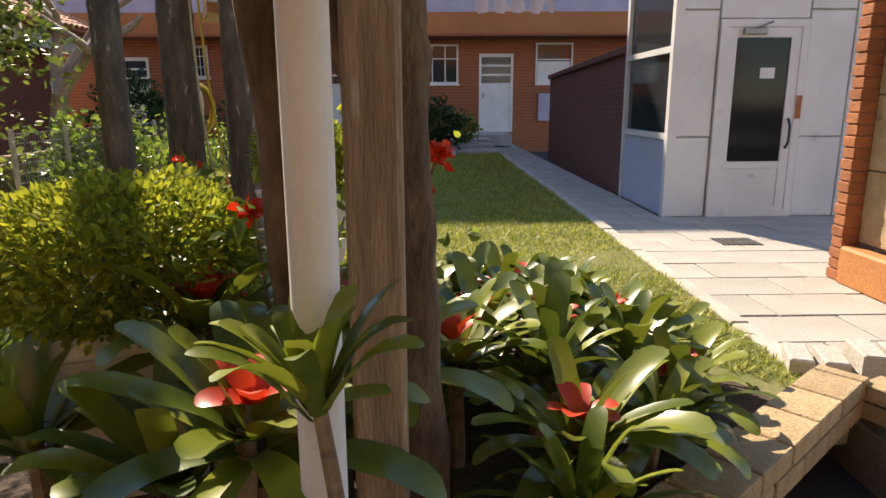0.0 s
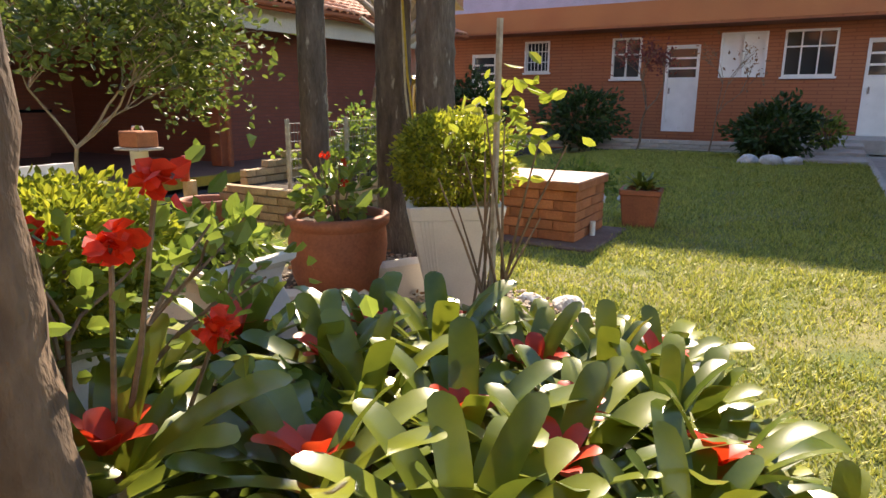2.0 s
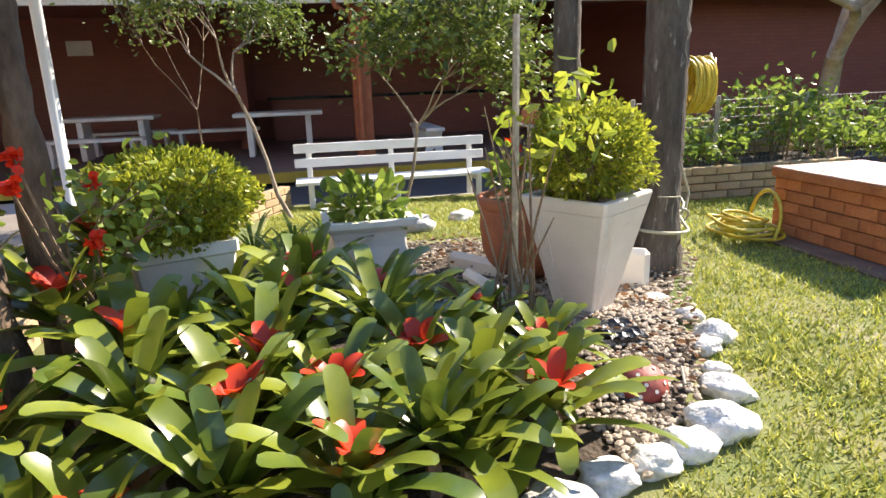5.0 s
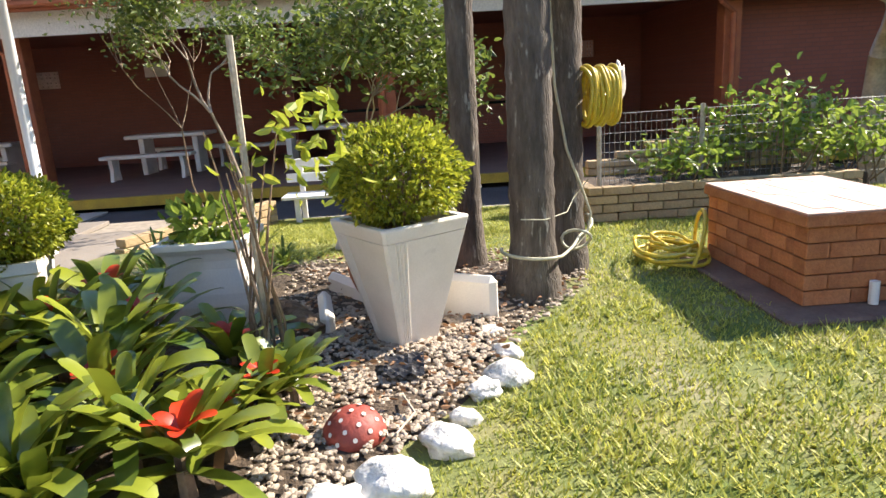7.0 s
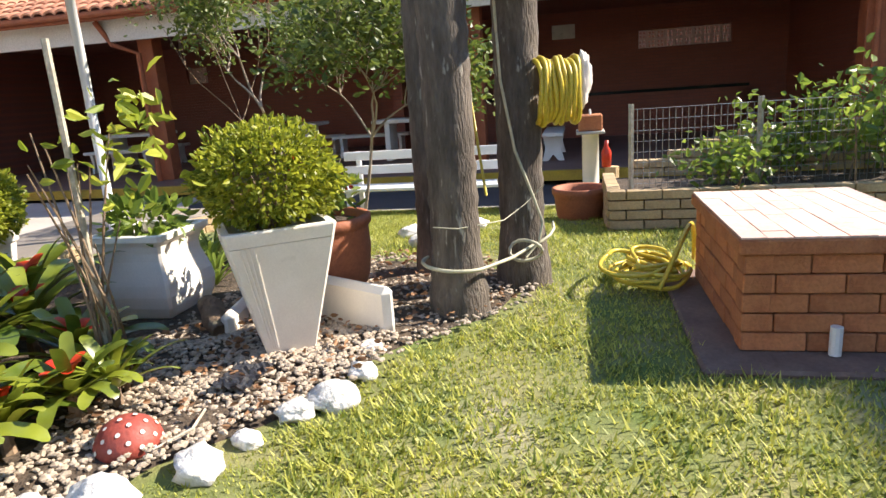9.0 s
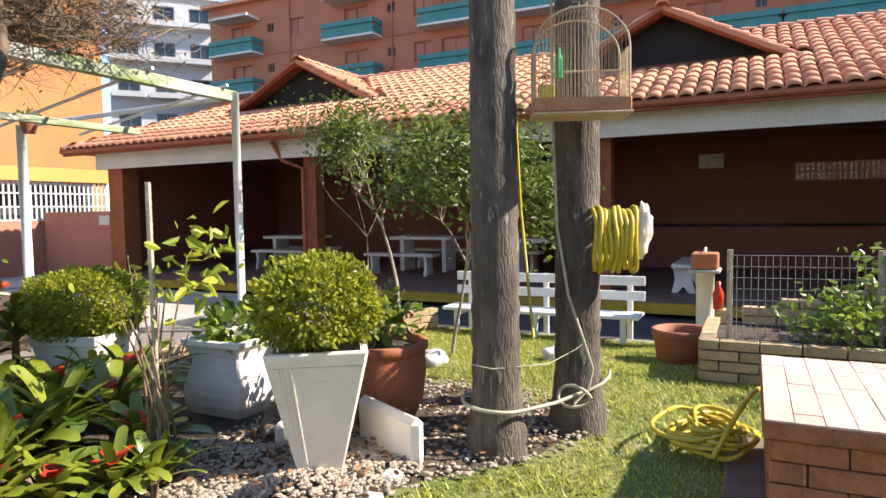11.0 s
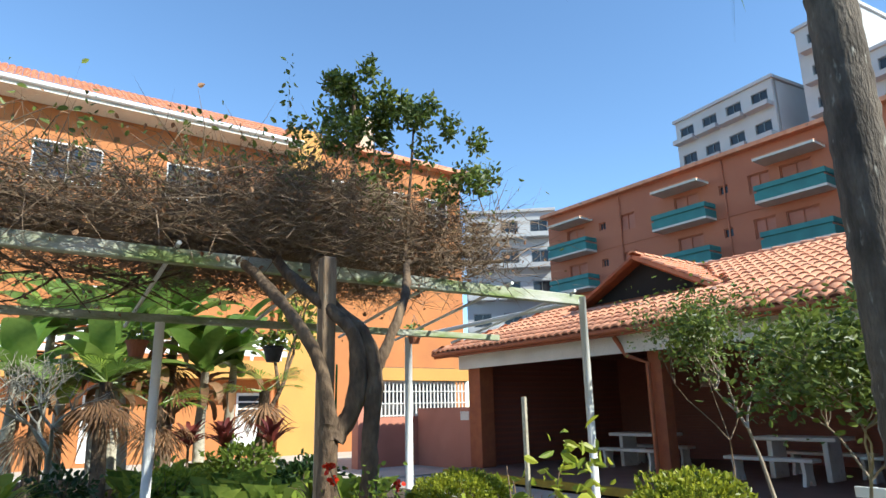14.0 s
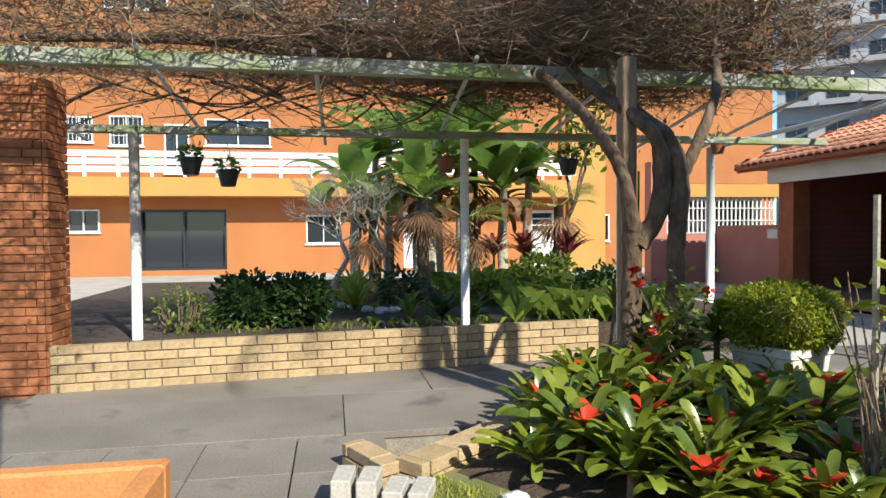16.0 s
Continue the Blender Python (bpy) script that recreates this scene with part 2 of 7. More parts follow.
M = {
    "white": mat("white_paint", (0.8, 0.79, 0.76), (0.7, 0.69, 0.66), 2.5, 0.5, 0.03, 90, spots=((0.5, 0.48, 0.43), 3.5, 0.66), grain=0.12),
    "whitepot": mat("white_concrete", (0.8, 0.75, 0.67), (0.69, 0.64, 0.56), 4, 0.75, 0.06, 120, spots=((0.5, 0.46, 0.39), 6, 0.66), grain=0.15),
    "cream": mat("cream_fascia", (0.74, 0.71, 0.62), (0.64, 0.6, 0.52), 1.2, 0.7, 0.05, 40),
    "terra": mat("terracotta", (0.42, 0.14, 0.06), (0.3, 0.1, 0.05), 5, 0.7, 0.15, 70, spots=((0.5, 0.3, 0.2), 4, 0.66)),
    "tile": mat("roof_tile", (0.76, 0.37, 0.21), (0.64, 0.26, 0.14), 2.2, 0.8, 0.2, 40, spots=((0.28, 0.17, 0.13), 3, 0.63), per=0.14),
    "brick_o": mat("orange_brick", (0.5, 0.19, 0.075), (0.38, 0.13, 0.05), 9, 0.85, 0.4, 90, per=0.16),
    "brick_y": mat("yellow_brick", (0.55, 0.4, 0.22), (0.43, 0.3, 0.16), 9, 0.88, 0.4, 90, per=0.14, spots=((0.2, 0.16, 0.1), 7, 0.64)),
    "mortar": mat("mortar", (0.36, 0.31, 0.24), (0.26, 0.22, 0.17), 12, 0.95, 0.4),
    "mortar_o": mat("orange_mortar", (0.4, 0.19, 0.1), (0.32, 0.15, 0.08), 12, 0.95, 0.4),
    "facade": brickmat("north_brickwork", (0.42, 0.15, 0.065), (0.37, 0.125, 0.055), (0.24, 0.08, 0.04), 0.6, 0.085, gap=0.014),
    "band": mat("orange_plaster", (0.52, 0.2, 0.07), (0.45, 0.16, 0.06), 1, 0.8, 0.08),
    "yellow": mat("yellow_plaster", (0.6, 0.32, 0.08), (0.53, 0.27, 0.07), 0.6, 0.8, 0.06),
    "orange": mat("south_plaster", (0.5, 0.19, 0.055), (0.43, 0.155, 0.05), 0.6, 0.8, 0.06),
    "hotel": mat("hotel_plaster", (0.5, 0.185, 0.1), (0.44, 0.155, 0.085), 0.4, 0.85, 0.05),
    "teal": mat("teal_paint", (0.05, 0.24, 0.22), (0.04, 0.19, 0.18), 1.5, 0.6, 0.05),
    "lidtile": mat("pale_pink_tile", (0.72, 0.5, 0.41), (0.62, 0.41, 0.33), 4, 0.8, 0.1, per=0.08),
    "towerwall": mat("tower_render", (0.5, 0.5, 0.5), (0.44, 0.44, 0.45), 0.3, 0.8, 0.02, grain=0.1),
    "footing": mat("brown_slab", (0.2, 0.13, 0.1), (0.14, 0.09, 0.07), 6, 0.9, 0.3),
    "palebark": mat("pale_bark", (0.4, 0.33, 0.25), (0.27, 0.21, 0.155), 6, 0.9, 0.5, 30),
    "pinkwall": mat("salmon_wall", (0.52, 0.22, 0.15), (0.45, 0.18, 0.12), 1.2, 0.85, 0.08),
    "maroon": brickmat("pavilion_brick", (0.3, 0.095, 0.06), (0.25, 0.08, 0.05), (0.2, 0.08, 0.06), 0.24, 0.07, axis='YZ'),
    "col": mat("column_brick_paint", (0.42, 0.13, 0.05), (0.34, 0.1, 0.045), 6, 0.8, 0.2),
    "darkbrick": brickmat("dark_brick", (0.2, 0.085, 0.06), (0.16, 0.07, 0.05), (0.1, 0.055, 0.045), 0.24, 0.065, axis='YZ'),
    "glass_dark": mat("dark_glass", (0.012, 0.013, 0.015), None, 3, 0.08, 0.0),
    # near-black colour standing in for shade inside openings
    "dark": mat("unlit_void", (0.02, 0.016, 0.014), None, 3, 0.8, 0.0),
    "wood_post": mat("weathered_post", (0.42, 0.29, 0.18), (0.26, 0.175, 0.105), 7, 0.85, 0.6, 45, stretch=(4, 4, 0.5), spots=((0.5, 0.45, 0.38), 14, 0.66)),
    "bark": mat("bark", (0.21, 0.14, 0.085), (0.09, 0.058, 0.036), 14, 0.95, 0.9, 40, stretch=(1, 1, 0.45), spots=((0.2, 0.19, 0.13), 9, 0.66)),
    "palm": mat("palm_bark", (0.17, 0.138, 0.108), (0.07, 0.055, 0.042), 7, 0.9, 0.9, 40, stretch=(2.2, 2.2, 0.55), spots=((0.34, 0.32, 0.27), 15, 0.63)),
    "twig": mat("twig", (0.29, 0.2, 0.125), (0.16, 0.11, 0.07), 20, 0.9, 0.3),
    "greytwig": mat("pale_branch", (0.5, 0.45, 0.35), (0.36, 0.32, 0.25), 20, 0.9, 0.3),
    "soil": mat("soil", (0.1, 0.07, 0.045), (0.05, 0.036, 0.025), 9, 1.0, 1.0, 40),
    "lawn": mat("lawn_ground", (0.11, 0.15, 0.03), (0.24, 0.22, 0.09), 2.4, 1.0, 0.35, 130, spots=((0.3, 0.27, 0.17), 1.3, 0.6)),
    "blade": leafmat("grass_blade", (0.075, 0.15, 0.012), (0.62, 0.59, 0.12), 0.55, 0.42),
    "pave": mat("pale_paving", (0.5, 0.46, 0.4), (0.4, 0.37, 0.32), 1.5, 0.9, 0.25, 70, per=0.06, spots=((0.28, 0.25, 0.21), 2.2, 0.66)),
    "slate": mat("grey_paving", (0.27, 0.235, 0.195), (0.2, 0.172, 0.14), 1.2, 0.9, 0.25, 70, per=0.06, spots=((0.13, 0.115, 0.1), 1.6, 0.62)),
    "asphalt": mat("asphalt", (0.075, 0.075, 0.08), (0.055, 0.055, 0.058), 2, 0.95, 0.4, 150),
    "floor": mat("pavilion_floor", (0.24, 0.15, 0.12), (0.19, 0.12, 0.1), 2, 0.7, 0.1),
    "kerb": mat("kerb_concrete", (0.58, 0.54, 0.47), (0.46, 0.42, 0.36), 5, 0.9, 0.3, 60),
    "yellowkerb": mat("yellow_line", (0.55, 0.38, 0.04), (0.42, 0.28, 0.04), 4, 0.8, 0.2),
    "stone": mat("white_stone", (0.78, 0.76, 0.72), (0.6, 0.58, 0.54), 8, 0.8, 0.6, 40, per=0.08),
    "pebble": mat("pebble", (0.5, 0.41, 0.31), (0.32, 0.255, 0.19), 30, 0.8, 0.2, per=0.1),
    "orangecurb": mat("orange_curb", (0.66, 0.28, 0.09), (0.56, 0.22, 0.07), 3, 0.7, 0.15),
    "red": mat("flower_red", (0.9, 0.06, 0.015), (0.75, 0.035, 0.01), 20, 0.5, 0.0, trans=0.35),
    "mush": mat("mushroom_red", (0.34, 0.06, 0.04), (0.25, 0.05, 0.035), 8, 0.6, 0.15),
    "hose": mat("yellow_hose", (0.62, 0.47, 0.04), (0.5, 0.36, 0.03), 10, 0.4, 0.0),
    "palehose": mat("pale_hose", (0.55, 0.52, 0.36), (0.42, 0.4, 0.28), 10, 0.5, 0.0),
    "metal": mat("grey_metal", (0.32, 0.32, 0.31), None, 10, 0.4, 0.0, metal=0.8),
    "wire": mat("wire", (0.3, 0.3, 0.28), None, 10, 0.5, 0.0, metal=0.5),
    "cage": mat("cage_wood", (0.6, 0.47, 0.3), (0.5, 0.36, 0.2), 12, 0.6, 0.1),
    "redplastic": mat("red_plastic", (0.65, 0.05, 0.02), None, 5, 0.35, 0.0),
    "green": mat("green_plastic", (0.03, 0.4, 0.12), None, 5, 0.35, 0.0),
    "black": mat("black_plastic", (0.02, 0.02, 0.024), (0.05, 0.05, 0.055), 20, 0.35, 0.3),
    "blue": mat("blue_white_paint", (0.55, 0.62, 0.74), (0.5, 0.56, 0.68), 2, 0.5, 0.05),
    "cloth": mat("pink_cloth", (0.72, 0.5, 0.47), (0.66, 0.55, 0.52), 9, 0.9, 0.2),
    "lav": mat("lavender_rail", (0.5, 0.47, 0.6), (0.42, 0.4, 0.52), 3, 0.6, 0.05),
    "moss": mat("mossy_beam", (0.5, 0.5, 0.44), (0.2, 0.26, 0.08), 3.5, 0.85, 0.2, 50, stretch=(0.6, 2, 2)),
    "brom": leafmat("bromeliad_leaf", (0.04, 0.085, 0.013), (0.25, 0.28, 0.03), 0.3, 0.2, 0.12),
    "bract": leafmat("bromeliad_bract", (0.42, 0.02, 0.012), (0.7, 0.07, 0.018), 0.4, 0.3),
    "box_leaf": leafmat("boxwood_leaf", (0.08, 0.13, 0.015), (0.46, 0.47, 0.045), 0.45, 0.48),
    "dark_leaf": leafmat("dark_leaf", (0.02, 0.05, 0.012), (0.06, 0.11, 0.025), 0.4, 0.3),
    "mid_leaf": leafmat("mid_leaf", (0.07, 0.13, 0.02), (0.3, 0.38, 0.06), 0.4, 0.48),
    "lime_leaf": leafmat("lime_leaf", (0.16, 0.24, 0.02), (0.46, 0.48, 0.06), 0.45, 0.45),
    "banana": leafmat("banana_leaf", (0.1, 0.2, 0.03), (0.3, 0.4, 0.1), 0.4, 0.45),
    "dead": leafmat("dry_leaf", (0.16, 0.08, 0.04), (0.32, 0.17, 0.08), 0.7, 0.2),
    "tree_leaf": leafmat("tree_leaf", (0.035, 0.065, 0.014), (0.2, 0.25, 0.045), 0.45, 0.4),
    "tray": mat("tray_wood", (0.5, 0.22, 0.09), (0.38, 0.15, 0.06), 12, 0.6, 0.1),
    "beige": mat("beige_tower", (0.56, 0.42, 0.3), (0.48, 0.35, 0.25), 0.8, 0.85, 0.05),
    "wine": leafmat("wine_leaf", (0.1, 0.02, 0.02), (0.22, 0.05, 0.04), 0.45, 0.3),
}
M["glass_dark"].node_tree.nodes["Principled BSDF"].inputs["Specular IOR Level"].default_value = 0.18
M["glass"] = bpy.data.materials.new("pane_glass")
M["glass"].use_nodes = True
M["glass"].node_tree.nodes["Principled BSDF"].inputs["Base Color"].default_value = (0.03, 0.035, 0.04, 1)
M["glass"].node_tree.nodes["Principled BSDF"].inputs["Roughness"].default_value = 0.06


# ---- building blocks ----
def part(name, bm, material, parent=None, label="", smooth=False):
    me = bpy.data.meshes.new(name)
    if smooth:
        for f in bm.faces:
            f.smooth = True
    bm.to_mesh(me)
    bm.free()
    me.materials.append(material)
    ob = new(name, me)
    if parent:
        ob.parent = parent
    if label:
        ob["label"] = label
    return ob


def pyd(name, vs, fs, material, parent=None, label="", smooth=False):
    me = bpy.data.meshes.new(name)
    me.from_pydata([tuple(v) for v in vs], [], [tuple(f) for f in fs])
    me.update()
    if smooth:
        me.polygons.foreach_set("use_smooth", [True] * len(me.polygons))
    me.materials.append(material)
    ob = new(name, me)
    if parent:
        ob.parent = parent
    if label:
        ob["label"] = label
    return ob


def box(bm, x0, y0, z0, x1, y1, z1, bevel=0.0):
    r = bmesh.ops.create_cube(bm, size=1.0, matrix=Matrix.Translation(((x0 + x1) / 2, (y0 + y1) / 2, (z0 + z1) / 2)) @ Matrix.Diagonal((abs(x1 - x0), abs(y1 - y0), abs(z1 - z0), 1)))
    if bevel:
        es = list({e for v in r["verts"] for e in v.link_edges})
        bmesh.ops.bevel(bm, geom=es, offset=bevel, segments=1, affect='EDGES', profile=0.5)
    return r


def bx(x0, y0, z0, x1, y1, z1, bevel=0.0):
    bm = bmesh.new()
    box(bm, x0, y0, z0, x1, y1, z1, bevel)
    return bm


def tube(bm, pts, radii, seg=8, cap=True):
    """A round bar along points, with a radius at each."""
    if not hasattr(radii, "__len__"):
        radii = [radii] * len(pts)
    pts = [Vector(p) for p in pts]
    rings = []
    up = Vector((0.31, 0.17, 0.93))
    for i, p in enumerate(pts):
        d = (pts[min(i + 1, len(pts) - 1)] - pts[max(i - 1, 0)]).normalized()
        s = d.cross(up)
        s = s.normalized() if s.length > 0.05 else d.cross(Vector((1, 0, 0))).normalized()
        u = s.cross(d)
        rings.append([bm.verts.new(p + (s * math.cos(a) + u * math.sin(a)) * radii[i]) for a in (2 * math.pi * k / seg for k in range(seg))])
    for a, b in zip(rings, rings[1:]):
        for k in range(seg):
            bm.faces.new((a[k], a[(k + 1) % seg], b[(k + 1) % seg], b[k]))
    if cap and seg > 2:
        bm.faces.new(rings[0])
        bm.faces.new(list(reversed(rings[-1])))


def tb(pts, radii, seg=8):
    bm = bmesh.new()
    tube(bm, pts, radii, seg)
    return bm


def lathe(profile, seg=24):
    bm = bmesh.new()
    rings = [[bm.verts.new((r * math.cos(2 * math.pi * k / seg), r * math.sin(2 * math.pi * k / seg), z)) for k in range(seg)] for r, z in profile]
    for a, b in zip(rings, rings[1:]):
        for k in range(seg):
            bm.faces.new((a[k], a[(k + 1) % seg], b[(k + 1) % seg], b[k]))
    return bm


def square_lathe(profile):
    """Square pot: half side and height at each level."""
    bm = bmesh.new()
    rings = []
    for r, z in profile:
        c = 0.06 * r
        ring = []
        for sx, sy in ((1, -1), (1, 1), (-1, 1), (-1, -1)):
            if sx == 1 and sy == -1:
                q = [(r - c, -r), (r, -r + c)]
            elif sx == 1:
                q = [(r, r - c), (r - c, r)]
            elif sy == 1:
                q = [(-r + c, r), (-r, r - c)]
            else:
                q = [(-r, -r + c), (-r + c, -r)]
            ring += [bm.verts.new((a, b, z)) for a, b in q]
        rings.append(ring)
    for a, b in zip(rings, rings[1:]):
        for k in range(8):
            bm.faces.new((a[k], a[(k + 1) % 8], b[(k + 1) % 8], b[k]))
    return bm


def thing(name, label, category, m=None, group="", kind=""):
    e = new(name)
    e.empty_display_size = 0.1
    if m is not None:
        e.matrix_world = m
    return tagged(e, label, category, group, kind)


def leaves(points, size, rnd, flat=0.0, long=1.6, normals=None):
    """Small folded leaves at the points; returns vertices and faces."""
    vs, fs = [], []
    for i, p in enumerate(points):
        s = size * rnd.uniform(0.6, 1.3)
        if normals is not None:
            d = Vector(normals[i]) + Vector((rnd.gauss(0, .6), rnd.gauss(0, .6), rnd.gauss(0, .6)))
        else:
            d = Vector((rnd.gauss(0, 1), rnd.gauss(0, 1), rnd.gauss(0, 1) * (1 - flat)))
        d = d.normalized() if d.length > 0.01 else Vector((1, 0, 0))
        w = d.cross(Vector((rnd.gauss(0, 1), rnd.gauss(0, 1), rnd.gauss(0, 1))))
        w = w.normalized() if w.length > 0.01 else Vector((0, 0, 1))
        n = d.cross(w)
        p = Vector(p)
        b = len(vs)
        L = s * long
        c = n * s * 0.14
        vs += [p, p + d * L * 0.3 + w * s * 0.42 + c, p + d * L * 0.7 + w * s * 0.36 + c * 0.8, p + d * L - n * s * 0.1, p + d * L * 0.7 - w * s * 0.36 + c * 0.8, p + d * L * 0.3 - w * s * 0.42 + c]
        fs += [(b, b + 1, b + 2, b + 3), (b, b + 3, b + 4, b + 5)]
    return vs, fs


def blob_points(n, centre, radius, rnd, squash=1.0, shell=0.55, bumps=0.2):
    """Points in a lumpy ball, most of them near its skin, with their outward ways."""
    ps, ns = [], []
    off = Vector((rnd.uniform(0, 50), rnd.uniform(0, 50), rnd.uniform(0, 50)))
    while len(ps) < n:
        d = Vector((rnd.gauss(0, 1), rnd.gauss(0, 1), rnd.gauss(0, 1)))
        if d.length < 0.01:
            continue
        d.normalize()
        r = radius * (1 + bumps * noise.noise(d * 2.2 + off) * 1.6 + bumps * 0.6 * noise.noise(d * 6 + off))
        r *= shell + (1 - shell) * rnd.random() ** 0.5
        ps.append(Vector(centre) + Vector((d.x * r, d.y * r, d.z * r * squash)))
        ns.append(d)
    return ps, ns


def ground_z(x, y):
    """Lawn level: it falls away towards the drive."""
    k = min(1, max(0, (-2.0 - x) / 2.8))
    return -0.2 * k * k * (3 - 2 * k)


def bricks(parent, rows, length, height, depth, material, origin, along, across, seed=1, course=0.07, unit=0.24, gap=0.009, name="brick", limit=None):
    """Running-bond courses of single bricks; one shared mesh for whole and one for half bricks."""
    meshes = {}
    o, a, c = Vector(origin), Vector(along).normalized(), Vector(across).normalized()
    rnd = random.Random(seed)
    made = 0
    for r in range(rows):
        x = -(unit / 2 if r % 2 else 0)
        while x < length - 0.02:
            x0, x1 = max(0, x) + gap / 2, min(length, x + unit) - gap / 2
            x += unit
            w = round(x1 - x0, 3)
            if w < 0.03:
                continue
            if w not in meshes:
                bm = bx(-w / 2, -depth / 2, 0, w / 2, depth / 2, course - gap, 0.004)
                me = bpy.data.meshes.new(name)
                bm.to_mesh(me)
                bm.free()
                me.materials.append(material)
                meshes[w] = me
            ob = new(name, meshes[w])
            ob.parent = parent
            ang = math.atan2(a.y, a.x)
            ob.matrix_basis = Matrix.Translation(o + a * ((x0 + x1) / 2) + c * rnd.uniform(-0.003, 0.003) + Vector((0, 0, r * course + gap / 2))) @ Matrix.Rotation(ang + rnd.uniform(-0.006, 0.006), 4, 'Z')
            made += 1
    return made


# ---- ground ----
gm = bmesh.new()
bmesh.ops.create_grid(gm, x_segments=8, y_segments=8, size=300)
for v in gm.verts:
    v.co.z = -0.3
tagged(part("ground", gm, M["asphalt"]), "grey asphalt drive and far ground", "ground", kind="structure")


def south_edge(x):
    return 2.45 if x < 0.6 else 2.45 + (min(x, 1.9) - 0.6) * 0.85


vs, fs, NX, NY = [], [], 44, 90
for i in range(NX + 1):
    x = -4.75 + i / NX * 6.6
    for j in range(NY + 1):
        y = south_edge(x) + 0.06 + (j / NY) * (19.6 - south_edge(x))
        vs.append((x, y, ground_z(x, y) + 0.012 * noise.noise(Vector((x * 1.5, y * 1.5, 0)))))
for i in range(NX):
    for j in range(NY):
        a = i * (NY + 1) + j
        fs.append((a, a + NY + 1, a + NY + 2, a + 1))
lawn = tagged(pyd("lawn", vs, fs, M["lawn"], smooth=True), "sunny green lawn with dry patches", "lawn", kind="structure")
bm = bx(-4.78, 2.4, -0.3, -4.75, 19.6, -0.2)
tagged(part("lawn_edge", bm, M["kerb"]), "low concrete lawn edge beside the drive", "edge", kind="structure")

bed_v, bed_f = [], []
bed_outline = [(-1.9, 2.5), (0.6, 2.5), (1.85, 3.58), (1.45, 4.05), (1.1, 4.62), (0.75, 5.02), (0.3, 5.32), (-0.3, 5.6), (-0.9, 6.05), (-1.6, 6.1), (-1.9, 5.2), (-2.0, 4.0)]
cx, cy = -0.2, 4.0
for k in range(7):
    for x, y in bed_outline:
        f = k / 6
        px, py = cx + (x - cx) * f, cy + (y - cy) * f
        bed_v.append((px, py, ground_z(px, py) + 0.03 + 0.03 * noise.noise(Vector((px * 4, py * 4, 3))) - 0.045 * (k == 6)))
nb = len(bed_outline)
for k in range(6):
    for j in range(nb):
        bed_f.append((k * nb + j, (k + 1) * nb + j, (k + 1) * nb + (j + 1) % nb, k * nb + (j + 1) % nb))
tagged(pyd("flower_bed", bed_v, bed_f, M["soil"], smooth=True), "dark soil of the flower bed", "soil", kind="structure")

# paved walk along the lawn, with single slabs
walkway = thing("pavement", "pale rectangular paving slabs beside the lawn", "pavement", kind="structure")
part("bedding", bx(1.97, 2.75, -0.3, 4.6, 7.75, -0.095), M["mortar"], walkway)
part("bedding", bx(1.97, 7.75, -0.3, 2.7, 19.6, -0.095), M["mortar"], walkway)
slab_mesh = {}


def slab(parent, x0, y0, x1, y1, z, material, name="slab", g=0.005):
    w, d = round(x1 - x0, 3), round(y1 - y0, 3)
    key = (w, d, material.name)
    if key not in slab_mesh:
        bm = bx(-w / 2 + g, -d / 2 + g, -0.045, w / 2 - g, d / 2 - g, 0, 0.004)
        me = bpy.data.meshes.new(name)
        bm.to_mesh(me)
        bm.free()
        me.materials.append(material)
        slab_mesh[key] = me
    ob = new(name, slab_mesh[key])
    ob.parent = parent
    ob.matrix_basis = Matrix.Translation(((x0 + x1) / 2, (y0 + y1) / 2, z + R.uniform(-0.003, 0.003))) @ Matrix.Rotation(R.uniform(-0.004, 0.004), 4, 'X')


for j in range(3, 13):
    y = 2.8 + j * 0.38
    for i in range(-1, 5):
        x0 = max(1.97, 1.97 + i * 0.6 + (0.3 if j % 2 else 0))
        x1 = min(4.6, 1.97 + (i + 1) * 0.6 + (0.3 if j % 2 else 0))
        if x1 - x0 > 0.1:
            slab(walkway, x0, y, x1, y + 0.38, -0.055, M["pave"])
for j in range(31):
    y = 7.75 + j * 0.38
    s = 0.25 if j % 2 else 0.45
    slab(walkway, 1.97, y, 1.97 + s, y + 0.38, -0.055, M["pave"])
    slab(walkway, 1.97 + s, y, 2.7, y + 0.38, -0.055, M["pave"])
kerb = thing("kerb", "pale concrete kerb between lawn and walk", "kerb", kind="structure")
for j in range(20):
    y = 3.62 + j * 0.8
    part("kerb_stone", bx(1.87, y + 0.004, -0.2, 1.965, y + 0.796, 0.012 + R.uniform(-0.004, 0.004), 0.01), M["kerb"], kerb)
patio = thing("patio", "grey concrete patio slabs under the pergola", "pavement", kind="structure")
part("bedding", bx(-4.7, 0.72, -0.3, 4.6, 2.75, -0.1), M["mortar"], patio)
for i in range(3):
    for j in range(2):
        x0 = -4.6 + i * 3.06 + 0.7 * j
        slab(patio, x0, 0.73 + j, x0 + 3.06, 0.73 + j + 1.0, -0.05, M["slate"], "slab", 0.003)
for i in range(5):
    for j in range(2):
        slab(patio, 1.98 + i * 0.525, 2.75 + j * 0.585, 1.98 + (i + 1) * 0.525, 3.335 + j * 0.585, -0.05, M["slate"], "slab", 0.004)
part("bedding", bx(4.6, -1.2, -0.3, 7.0, 7.7, -0.1), M["slate"], patio)

